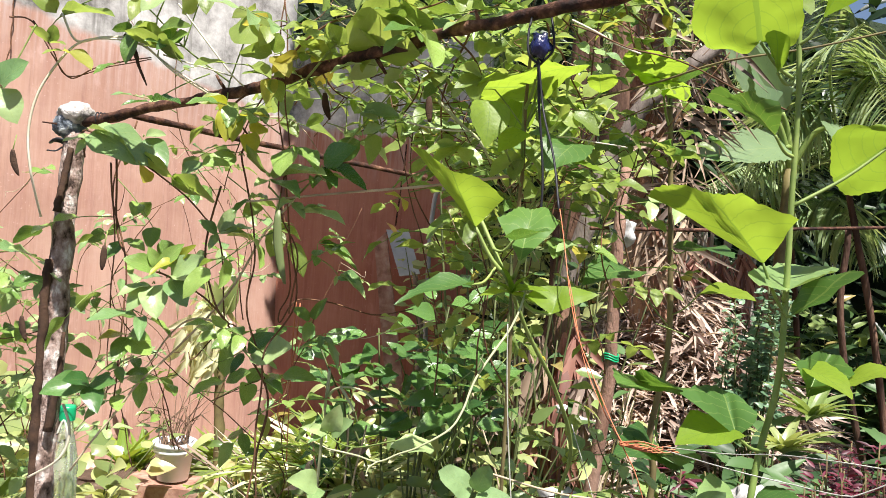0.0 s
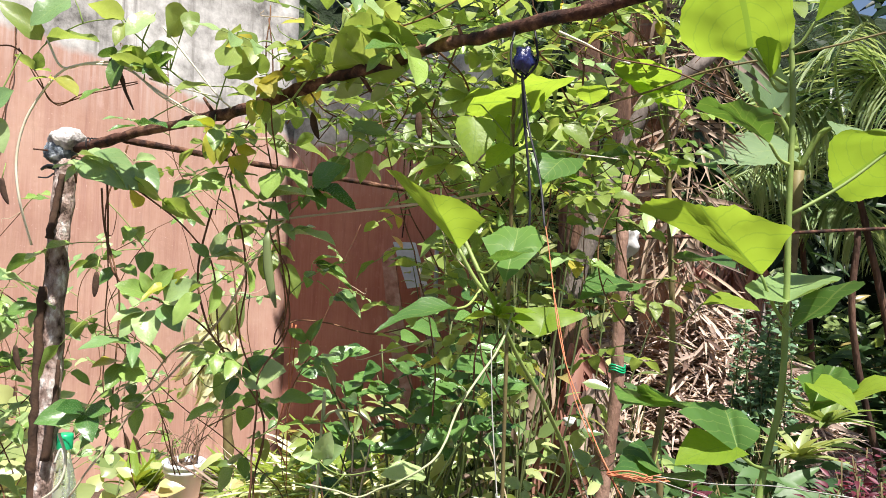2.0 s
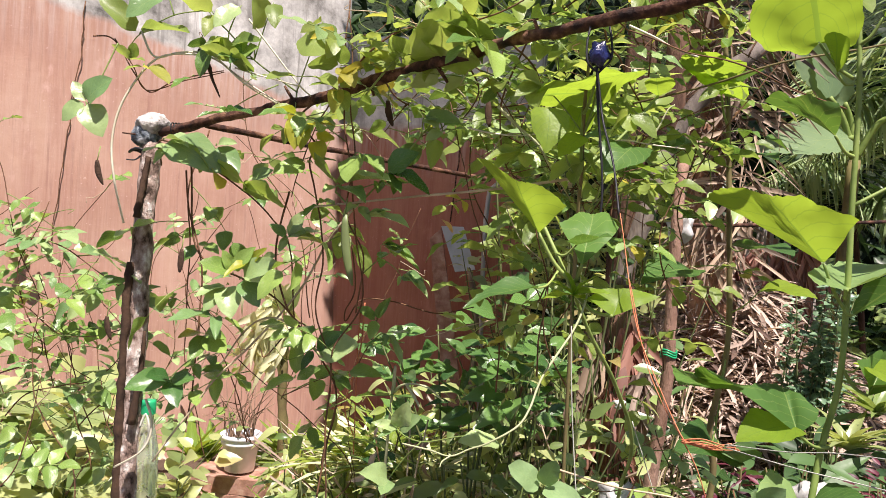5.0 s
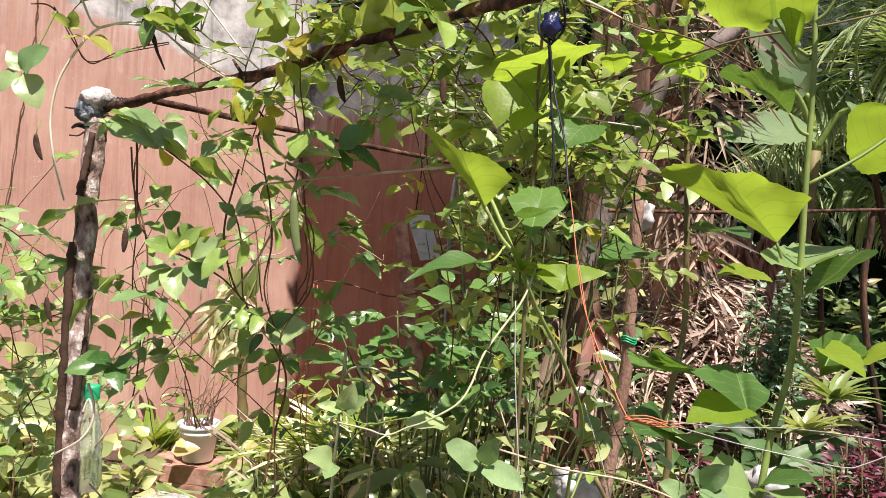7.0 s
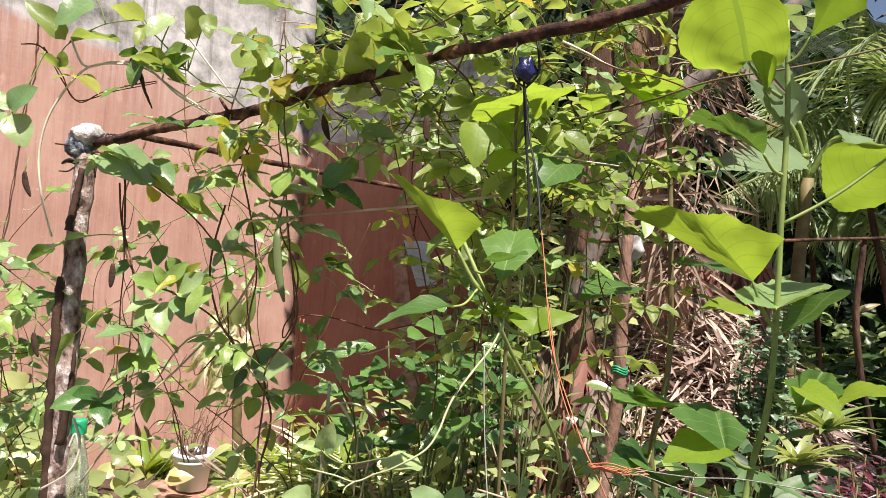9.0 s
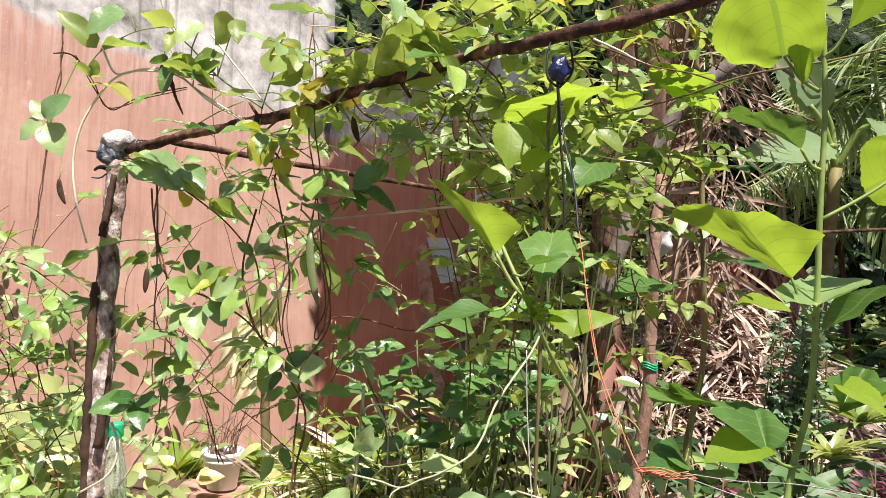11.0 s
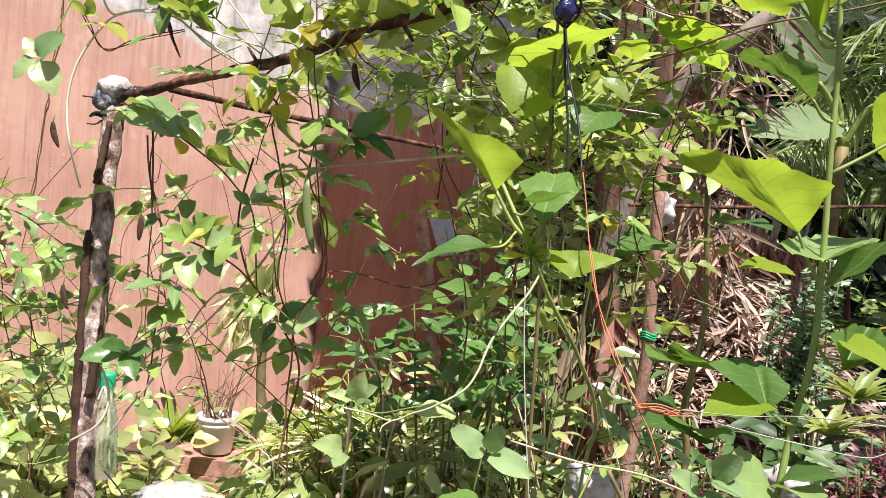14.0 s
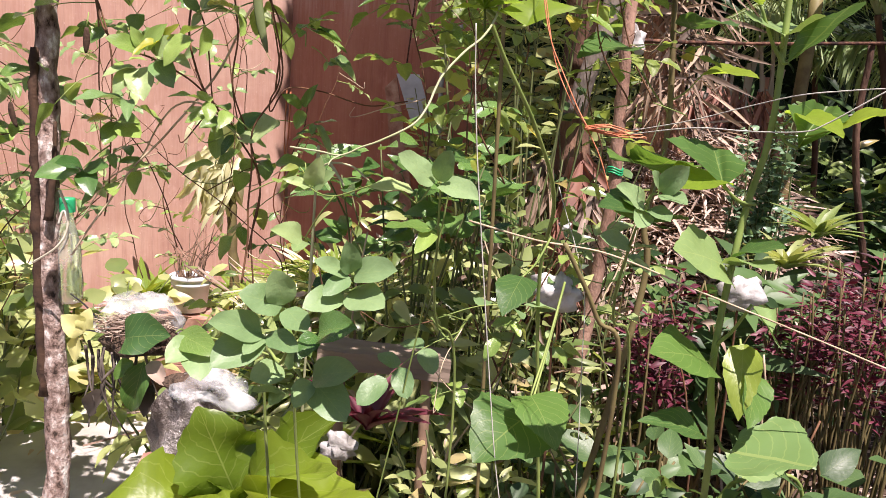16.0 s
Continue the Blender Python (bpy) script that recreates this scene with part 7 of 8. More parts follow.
for k, p in enumerate(((1.05, 1.62, 0), (1.35, 1.75, 0), (0.85, 1.75, 0), (1.55, 1.7, 0), (0.55, 1.95, 0))):
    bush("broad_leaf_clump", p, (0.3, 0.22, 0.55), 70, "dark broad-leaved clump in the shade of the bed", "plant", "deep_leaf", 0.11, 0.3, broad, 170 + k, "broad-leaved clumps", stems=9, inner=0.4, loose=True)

for k, (p, h) in enumerate((((1.0, 2.55, 0), 0.85), ((1.4, 2.7, 0), 0.9), ((1.75, 2.8, 0), 0.85), ((1.25, 3.1, 0), 0.75))):
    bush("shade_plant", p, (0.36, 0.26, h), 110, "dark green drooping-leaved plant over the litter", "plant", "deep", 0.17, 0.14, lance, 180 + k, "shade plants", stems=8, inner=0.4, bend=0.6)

# ---- trees and far garden ----
tree = thing("forked_tree", (0.72, 3.4, 0.0), "brown-barked tree with leaning forked trunks", "tree")
stick("trunk", [(0.52, 3.4, -0.05), (0.617, 3.400, 1.013), (0.619, 3.400, 1.483), (0.635, 3.400, 2.004), (0.658, 3.400, 2.475), (0.658, 3.400, 2.968)], 0.078, 0.066, M["trunk"], tree, sides=14, rough=0.3, steps=10)
stick("limb", [(0.618, 3.350, 1.557), (0.725, 3.300, 1.781), (0.772, 3.300, 2.120), (0.783, 3.300, 2.457), (0.763, 3.300, 2.886)], 0.05, 0.045, M["trunk"], tree, sides=12, rough=0.3, steps=10, seed=2)
stick("limb", [(0.605, 3.320, 1.364), (0.693, 3.280, 1.693), (0.788, 3.280, 2.007), (0.975, 3.300, 2.260), (1.202, 3.350, 2.453), (1.491, 3.400, 2.715)], 0.042, 0.03, M["grey_bark"], tree, "greyer leaning limb", sides=12, rough=0.3, steps=10, seed=3)
# crown above the view, sheared along the sun to shade the north wall
crown = bmesh.new()
rng = random.Random(44)
for k in range(5200):
    p = Vector((rng.uniform(0.02, 1.4), rng.uniform(2.9, 4.8), rng.uniform(4.1, 5.6)))
    p.x += 0.436 * (3.6 - p.y) + 0.12 * noise.noise(p * 1.7)
    leaf_shape(crown, aim(p, rand_dir(rng, -0.2), (rng.uniform(-0.6, 0.6), rng.uniform(-0.6, 0.6), 1), rng.uniform(0.16, 0.3)), 0.26, broad, bend=0.2, fold=0.2, rows=3, seed=k)
for a, b in (((0.4, 3.5, 4.7), (-0.2, 3.7, 5.0)), ((0.8, 3.4, 4.7), (0.9, 3.1, 4.9)), ((0.6, 3.6, 4.7), (0.1, 4.4, 5.1))):
    stick("limb", [(0.658, 3.400, 2.968), (0.68, 3.4, 3.9), a, b], 0.06, 0.02, M["trunk"], tree, sides=8, rough=0.2)
part("crown", crown, M["shade"], tree, "unseen dense dark leafy crown that shades the north wall")
slim = thing("slim_tree", (0.52, 2.45, 0.0), "slim pinkish-brown tree trunk", "tree")
stick("trunk", [(0.5, 2.45, -0.05), (0.616, 2.450, 1.021), (0.621, 2.450, 1.253), (0.621, 2.450, 1.484), (0.620, 2.450, 1.643), (0.643, 2.500, 1.792)], 0.021, 0.017, M["trunk_pink"], slim, sides=10, rough=0.3, steps=8)
stick("branch_stub", [(0.619, 2.450, 1.324), (0.646, 2.420, 1.381), (0.662, 2.400, 1.427)], 0.008, 0.005, M["trunk_pink"], slim, sides=6, rough=0.3)
stick("branch_stub", [(0.620, 2.450, 1.448), (0.583, 2.440, 1.495)], 0.008, 0.006, M["trunk_pink"], slim, sides=6, rough=0.3)
bm = bmesh.new()
tube(bm, [Vector((0.622, 2.450, 1.182)) + Vector((0.024 * math.cos(a), 0.024 * math.sin(a), 0.006 * math.sin(2 * a) + 0.0012 * a)) for a in [k * 0.42 for k in range(46)]], 0.003, 0.003, 5)
part("tie", bm, M["green_cap"], slim, "green cord tied round the trunk")
fibre = thing("shaggy_palm", (0.95, 3.9, 0.0), "shaggy palm trunk wrapped in dry brown fibre", "palm")
stick("trunk", [(0.92, 3.95, -0.05), (1.174, 3.950, 1.110), (1.077, 3.950, 1.823), (1.049, 3.950, 2.397), (1.010, 3.950, 3.112)], 0.10, 0.11, M["fibre"], fibre, sides=12, rough=0.5, steps=10)
bm = bmesh.new()
rng = random.Random(31)
for k in range(380):
    q = Vector((1.16, 3.85, 2.85)).lerp(Vector((1.101, 3.85, 1.45)), rng.random()) + Vector((rng.gauss(0, 0.1), rng.uniform(-0.3, 0.0), 0))
    leaf_shape(bm, aim(q, (rng.uniform(-1.2, 1.2), rng.uniform(-0.8, 0), rng.uniform(-1.2, 0.1)), (rng.uniform(-1, 1), -1, 0.2), rng.uniform(0.1, 0.34)), rng.uniform(0.012, 0.04), strap, bend=rng.uniform(0.1, 0.5), fold=0.4, rows=4, seed=k)
part("fibre_skirt", bm, M["fibre_dry"], fibre, "hanging dry leaf sheaths")


def heap():
    ob = thing("palm_litter", (1.3, 4.0, 0.05), "heap of dry pinkish-brown palm leaf litter", "litter", kind="stuff")
    bm = bmesh.new()
    rng = random.Random(12)
    for k in range(6000):
        x, y = rng.gauss(1.42, 0.68), rng.gauss(3.75, 0.45)
        z = 1.3 * math.exp(-((x - 1.3) ** 2 / 0.9 + (y - 4.1) ** 2 / 0.6)) + rng.uniform(-0.05, 0.1)
        a = rng.uniform(0, 6.28)
        leaf_shape(bm, aim(Vector((x, y, z)), (math.cos(a), math.sin(a), rng.uniform(-0.5, 0.25)), (rng.uniform(-0.6, 0.6), rng.uniform(-0.8, 0.2), 1), rng.uniform(0.07, 0.3)), rng.uniform(0.015, 0.06), strap, bend=rng.uniform(0, 0.4), fold=0.5, rows=4, seed=k)
    part("dry_leaves", bm, M["litter"], ob)
    bm = bmesh.new()
    for k in range(900):
        x, y = rng.uniform(-2.0, 2.2), rng.uniform(1.4, 4.5)
        a = rng.uniform(0, 6.28)
        leaf_shape(bm, aim(Vector((x, y, rng.uniform(0.04, 0.09))), (math.cos(a), math.sin(a), rng.uniform(-0.1, 0.3)), (rng.uniform(-0.4, 0.4), rng.uniform(-0.4, 0.4), 1), rng.uniform(0.05, 0.16)), rng.uniform(0.1, 0.3), lance, bend=0.3, fold=0.4, rows=3, seed=k)
    litter = thing("leaf_litter", (0, 2.5, 0.04), "dry fallen leaves scattered over the bed", "litter", kind="stuff")
    part("leaves", bm, M["dry"], litter)


heap()


for k, (x, y, z) in enumerate(((1.461, 4.500, 1.520), (1.606, 4.550, 1.552), (1.720, 4.500, 1.538), (1.890, 4.600, 1.531))):
    ob = thing("dead_palm_frond", (x, y, 0), "hanging reddish-brown dead palm frond", "palm frond", "dead fronds")
    stick("stalk", [(x + 0.06, y + 0.02, z * 0.7), (x + 0.02, y + 0.03, z * 0.85), (x, y + 0.06, z + 0.05)], 0.012, 0.008, M["fibre"], ob, sides=7, rough=0.3)
    bm = bmesh.new()
    rng = random.Random(950 + k)
    for i in range(40):
        q = Vector((x, y, z)) + Vector((rng.gauss(0, 0.02), rng.gauss(0, 0.02), rng.uniform(-0.1, 0.06)))
        leaf_shape(bm, aim(q, (rng.gauss(-0.1, 0.35), rng.uniform(-0.6, 0.2), -1), (rng.uniform(-1, 1), -1, 0.2), rng.uniform(0.15, 0.5)), rng.uniform(0.02, 0.05), strap, bend=0.15, fold=0.4, rows=4, seed=i)
    part("dry_foliage", bm, M["red_dry"], ob)


for k, (x, y, z) in enumerate(((0.472, 3.000, 1.130), (0.589, 3.000, 1.172), (0.640, 2.900, 1.050), (0.388, 2.900, 0.947), (0.510, 2.800, 0.955), (0.325, 3.200, 0.952))):
    ob = thing("dead_leaf_bunch", (x, y, 0), "bunch of drooping tan dead leaves on a bare stalk", "dead leaves", "dead leaf bunches")
    stick("stalk", [(x + 0.04, y + 0.05, 0.0), (x + 0.02, y + 0.04, z * 0.6), (x, y, z + 0.04)], 0.009, 0.006, M["bamboo"], ob, sides=7, rough=0.3)
    bm = bmesh.new()
    rng = random.Random(970 + k)
    for i in range(46):
        q = Vector((x, y, z)) + Vector((rng.gauss(0, 0.02), rng.gauss(0, 0.02), rng.uniform(-0.16, 0.06)))
        leaf_shape(bm, aim(q, (rng.gauss(0, 0.45), rng.uniform(-0.7, 0.2), -1), (rng.uniform(-1, 1), -1, 0.2), rng.uniform(0.1, 0.34)), rng.uniform(0.03, 0.09), strap, bend=0.2, fold=0.4, rows=4, seed=i)
    part("dry_foliage", bm, M[("fibre_dry", "red_dry", "litter")[k % 3]], ob)


def fence(name, x0, x1, y, z0, z1, n, material, label, seed):
    ob = thing(name, ((x0 + x1) / 2, y, z0), label, "fence")
    rng = random.Random(seed)
    for k in range(n):
        bm = bmesh.new()
        bmesh.ops.create_cube(bm, size=1.0)
        w = (x1 - x0) / n
        h = (z1 - z0) * rng.uniform(0.85, 1.08)
        bmesh.ops.transform(bm, matrix=pose(x0 + w * (k + 0.5), y + rng.uniform(-0.02, 0.02), z0 + h / 2, 0, rng.uniform(-9, 9), 0) @ Matrix.Diagonal((w * rng.uniform(0.45, 0.85), 0.015, h, 1)), verts=bm.verts)
        part("slat", bm, material, ob, smooth=False)
    for z in (0.25, 0.75):
        bm = bmesh.new()
        bmesh.ops.create_cube(bm, size=1.0)
        bmesh.ops.transform(bm, matrix=pose((x0 + x1) / 2, y + 0.035, z0 + (z1 - z0) * z) @ Matrix.Diagonal((x1 - x0, 0.03, 0.04, 1)), verts=bm.verts)
        part("rail", bm, material, ob, smooth=False)


fence("slat_fence", 0.95, 2.3, 5.15, 0.0, 1.62, 24, M["fence_red"], "weathered reddish wooden slat fence", 3)
fence("cane_fence", 1.48, 2.17, 4.85, 0.0, 1.82, 20, M["fence_pale"], "pale bleached cane fence", 4)


def frond(bm, root, mid, tip, leaf, width, n, seed, droop=0.5):
    rng = random.Random(seed)
    line = curve_points([root, mid, tip], 10)
    tube(bm, line, 0.012, 0.004, 5)
    for k in range(n):
        t = 0.12 + 0.88 * k / n
        j = min(len(line) - 2, int(t * (len(line) - 1)))
        f = t * (len(line) - 1) - j
        p = line[j].lerp(line[j + 1], f)
        ahead = (line[j + 1] - line[j]).normalized()
        side = ahead.cross(Vector((0, 0, 1))).normalized()
        for s in (-1, 1):
            d = side * s + ahead * 0.6 + Vector((0, 0, rng.uniform(-0.5, 0.0) - 0.3 * droop))
            leaf_shape(bm, aim(p, d, Vector((0, 0, 1)) + side * s * 0.3, leaf * math.sin(math.pi * (0.15 + 0.8 * t)) * rng.uniform(0.8, 1.1)), width, lance, bend=droop, fold=0.3, rows=4, seed=k)


def palm(at, label, fronds, material, seed, trunk_r=0.022):
    ob = thing("palm", at, label, "palm", "palms")
    rng = random.Random(seed)
    crown = Vector(fronds[0][0])
    stick("trunk", [Vector(at) - Vector((0, 0, 0.05)), Vector(at).lerp(crown, 0.6) + Vector((0.03, 0, 0)), crown], trunk_r, trunk_r * 0.8, M["trunk"], ob, sides=8, rough=0.2)
    for k, (root, mid, tip) in enumerate(fronds):
        bm = bmesh.new()
        frond(bm, root, mid, tip, 0.42, 0.048, 48, seed + k)
        part("frond", bm, M[material], ob)
    return ob


palm((2.75, 4.3, 0), "feathery green palm with drooping fronds", [
    ((2.311, 4.300, 1.999), (2.067, 4.100, 2.594), (1.960, 3.600, 2.681)), ((2.311, 4.300, 1.999), (2.281, 4.000, 2.588), (2.043, 3.400, 2.084)), ((2.311, 4.300, 1.999), (1.977, 4.200, 2.427), (1.614, 3.900, 1.917)),
    ((2.311, 4.300, 1.999), (2.658, 4.200, 2.416), (2.689, 3.900, 1.739)), ((2.311, 4.300, 1.999), (2.469, 4.600, 2.942), (2.263, 4.800, 3.402))], "palm", 201)
palm((2.5, 5.0, 0), "dark feathery palm behind the fence", [
    ((2.341, 5.000, 1.725), (2.007, 4.800, 2.120), (1.595, 4.500, 1.961)), ((2.341, 5.000, 1.725), (2.204, 4.800, 2.310), (2.280, 4.400, 2.262)), ((2.341, 5.000, 1.725), (2.460, 4.700, 1.972), (2.470, 4.300, 1.570)),
    ((2.341, 5.000, 1.725), (2.301, 5.200, 2.486), (2.043, 5.400, 2.892))], "palm", 221)
palm((1.95, 5.8, 0), "dark feathery palm behind the fence", [
    ((1.709, 5.800, 2.620), (1.486, 5.600, 3.142), (1.042, 5.200, 2.998)), ((1.709, 5.800, 2.620), (1.848, 5.600, 3.251), (2.077, 5.200, 2.925)), ((1.709, 5.800, 2.620), (1.789, 6.000, 3.538), (2.092, 6.200, 3.987))], "palm", 241)


def banana(at, label, blades, seed):
    ob = thing("banana_plant", at, label, "banana plant", "banana plants")
    top = Vector(blades[0][0])
    stick("trunk", [Vector(at) - Vector((0, 0, 0.05)), Vector(at).lerp(top, 0.5), top], 0.04, 0.03, M["purple_stem"], ob, sides=10, rough=0.15)
    for k, (root, base, tip, face) in enumerate(blades):
        bm = bmesh.new()
        tube(bm, curve_points([root, Vector(root).lerp(Vector(base), 0.5) + Vector((0, 0, 0.05)), base], 5), 0.02, 0.012, 6)
        stalk = part("leaf", bm, M["stem"], ob)
        bm = bmesh.new()
        uv = bm.loops.layers.uv.new("UVMap")
        length = (Vector(tip) - Vector(base)).length
        leaf_shape(bm, aim(base, Vector(tip) - Vector(base), face, length), 0.19, strap, bend=0.12, fold=0.25, rows=22, jag=0.06, seed=seed + k, uv=uv)
        put("blade", mesh_of("blade", bm, M["banana"]), stalk)


banana((1.75, 3.95, 0), "banana plant with torn broad pale leaves", [
    ((1.807, 3.900, 2.016), (1.753, 3.850, 2.114), (1.243, 3.600, 2.045), (0.1, -0.75, 0.6)), ((1.807, 3.900, 2.016), (1.721, 3.850, 2.286), (1.371, 3.700, 2.611), (-0.5, -0.8, 0.4)),
    ((1.807, 3.900, 2.016), (1.627, 3.800, 2.298), (1.541, 3.800, 2.707), (0.3, -1, 0.2)), ((1.807, 3.900, 2.016), (1.939, 3.800, 2.238), (1.926, 3.400, 1.976), (0.2, -0.6, 0.8))], 260)
stake = thing("bamboo_stake", (1.9, 3.2, 0.0), "dark brown wooden stake holding the rail", "stake")
stick("pole", [(2.0, 2.98, -0.05), (1.632, 2.950, 1.178), (1.600, 2.930, 1.688)], 0.014, 0.012, M["trunk"], stake, sides=8, rough=0.2)
for k, (p, h) in enumerate((((1.388, 3.100, 1.337), 1.42), ((1.375, 3.250, 1.231), 1.34))):
    bush("small_leaved_shrub", (p[0], p[1], 0), (0.1, 0.1, h), 520, "rounded shrub with tiny bluish-green leaves", "shrub", "tiny", 0.032, 0.4, broad, 270 + k, "small-leaved shrubs", stems=16, inner=0.84)
for k, p in enumerate(((1.260, 2.600, 1.005), (1.395, 2.700, 1.101))):
    rosette("lily_clump", (p[0], p[1], p[2] - 0.12), "pale yellow-green lance-leaved clump", "plant", 26, 0.17, 0.016, ("bush", "pale_bush")[k == 0], 280 + k, 0.9, 0.5, "lily clumps", loose=True)
for k in range(14):
    rng = random.Random(300 + k)
    p = (rng.uniform(1.6, 4.8), rng.uniform(4.9, 6.4), 0)
    bush("undergrowth_shrub", p, (0.5, 0.4, rng.uniform(0.9, 1.7)), 150, ("dark leafy undergrowth shrub in the shade", "green leafy undergrowth shrub by the fence")[k % 2], "shrub", ("deep", "bush")[k % 2], 0.2, 0.16, lance, 310 + k, "undergrowth shrubs", stems=12, inner=0.3)


for k, (p, h) in enumerate((((0.5, 4.3, 0), 1.9), ((0.25, 4.6, 0), 1.6), ((0.8, 4.6, 0), 2.0), ((0.6, 5.0, 0), 2.5), ((1.1, 4.9, 0), 2.4))):
    bush("tall_shrub", p, (0.4, 0.3, h), 230, "tall light green shrub behind the tree", "shrub", "pale_bush", 0.13, 0.2, lance, 340 + k, "tall shrubs", stems=9, inner=0.4)


def unseen_shade_tree(at, crown, seed):
    """A broad tree added out of view to shade the garden: a leaning trunk, limbs and a loose crown of clumps."""
    ob = thing("unseen_shade_tree", at, "unseen leafy tree added to shade the edge of the garden", "tree", "shade trees")
    rng = random.Random(seed)
    x0, x1, y0, y1, z0, z1 = crown
    mid = Vector(((x0 + x1) / 2, (y0 + y1) / 2, z0))
    stick("trunk", [Vector(at) - Vector((0, 0, 0.05)), Vector(at) + Vector((0, 0, 1.6)), Vector(at).lerp(mid, 0.6) + Vector((0, 0, 1.2)), mid], 0.11, 0.05, M["trunk"], ob, sides=10, rough=0.3)
    clumps = [Vector((rng.uniform(x0, x1), rng.uniform(y0, y1), rng.uniform(z0, z1))) for _ in range(13)]
    for c in clumps[:7]:
        stick("limb", [mid - Vector((0, 0, 0.3)), mid.lerp(c, 0.5) + Vector((0, 0, 0.1)), c], 0.035, 0.01, M["trunk"], ob, sides=6, rough=0.2)
    bm = bmesh.new()
    for c in clumps:
        for k in range(70):
            p = c + Vector((rng.gauss(0, 0.16), rng.gauss(0, 0.16), rng.gauss(0, 0.1)))
            leaf_shape(bm, aim(p, rand_dir(rng, -0.2), (rng.uniform(-0.6, 0.6), rng.uniform(-0.6, 0.6), 1), rng.uniform(0.1, 0.2)), 0.3, broad, bend=0.2, fold=0.2, rows=3, seed=k)
    part("crown", bm, M["shade"], ob, "loose dark leafy crown, out of view")


# both stand out of view, only to darken the right-hand planting
unseen_shade_tree((4.3, 2.4, 0), (2.5, 3.7, 1.1, 2.4, 4.0, 4.6), 61)
unseen_shade_tree((4.6, 4.6, 0), (2.7, 4.1, 3.4, 4.7, 4.4, 5.0), 62)


def hedge():
    """A far belt of trees closing the garden: an uneven sheet painted dark as shade, behind a skin of leaves."""
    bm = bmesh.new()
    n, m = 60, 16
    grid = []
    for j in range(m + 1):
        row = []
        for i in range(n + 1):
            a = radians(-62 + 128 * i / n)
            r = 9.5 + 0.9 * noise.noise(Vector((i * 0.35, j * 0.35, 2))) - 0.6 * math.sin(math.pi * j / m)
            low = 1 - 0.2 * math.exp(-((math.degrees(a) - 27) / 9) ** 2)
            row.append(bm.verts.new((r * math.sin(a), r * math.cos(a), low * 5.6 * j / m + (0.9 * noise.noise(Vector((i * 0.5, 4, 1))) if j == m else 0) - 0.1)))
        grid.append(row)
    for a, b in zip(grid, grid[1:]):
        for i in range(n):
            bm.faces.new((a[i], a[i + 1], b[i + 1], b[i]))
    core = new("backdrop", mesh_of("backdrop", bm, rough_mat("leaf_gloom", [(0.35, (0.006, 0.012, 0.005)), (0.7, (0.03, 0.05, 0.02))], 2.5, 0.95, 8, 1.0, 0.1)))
    tagged(core, "near-black sheet painted as the shade among the far trees", "trees", kind="structure")
    rng = random.Random(77)
    bm = bmesh.new()
    for k in range(5200):
        a = radians(rng.uniform(-50, 50))
        r = rng.uniform(6.9, 9.0)
        z = rng.uniform(0.1, 5.4 - 1.0 * math.exp(-((math.degrees(a) - 27) / 9) ** 2))
        p = Vector((r * math.sin(a), r * math.cos(a), z))
        d = rand_dir(rng, -0.3)
        leaf_shape(bm, aim(p, d, (rng.uniform(-0.7, 0.7), rng.uniform(-1.2, 0.2), 1), rng.uniform(0.14, 0.4)), rng.uniform(0.1, 0.25), lance, bend=0.3, fold=0.3, rows=3, seed=k)
    wood = thing("far_trees", (0, 8, 0), "dark mass of leafy trees behind the garden", "trees", kind="stuff")
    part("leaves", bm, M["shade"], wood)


hedge()

# ---- near bed ----
bm = bmesh.new()
bmesh.ops.create_cube(bm, size=1.0)
bmesh.ops.transform(bm, matrix=pose(-1.25, 1.9, 0.02, 0, 0, 4) @ Matrix.Diagonal((1.9, 2.2, 0.14, 1)), verts=bm.verts)
bmesh.ops.bevel(bm, geom=bm.edges[:], offset=0.015, segments=2)
tagged(new("pavement", mesh_of("pavement", bm, M["concrete"], False)), "bright bare concrete slab", "pavement", kind="structure")


bm = bmesh.new()
bmesh.ops.create_cube(bm, size=1.0)
bmesh.ops.transform(bm, matrix=pose(-0.85, 5.0, 0.01, 0, 0, -4) @ Matrix.Diagonal((1.2, 0.7, 0.12, 1)), verts=bm.verts)
bmesh.ops.bevel(bm, geom=bm.edges[:], offset=0.015, segments=2)
tagged(new("pavement_2", mesh_of("pavement", bm, M["old_concrete"], False)), "pale worn concrete strip at the wall's foot", "pavement", kind="structure")


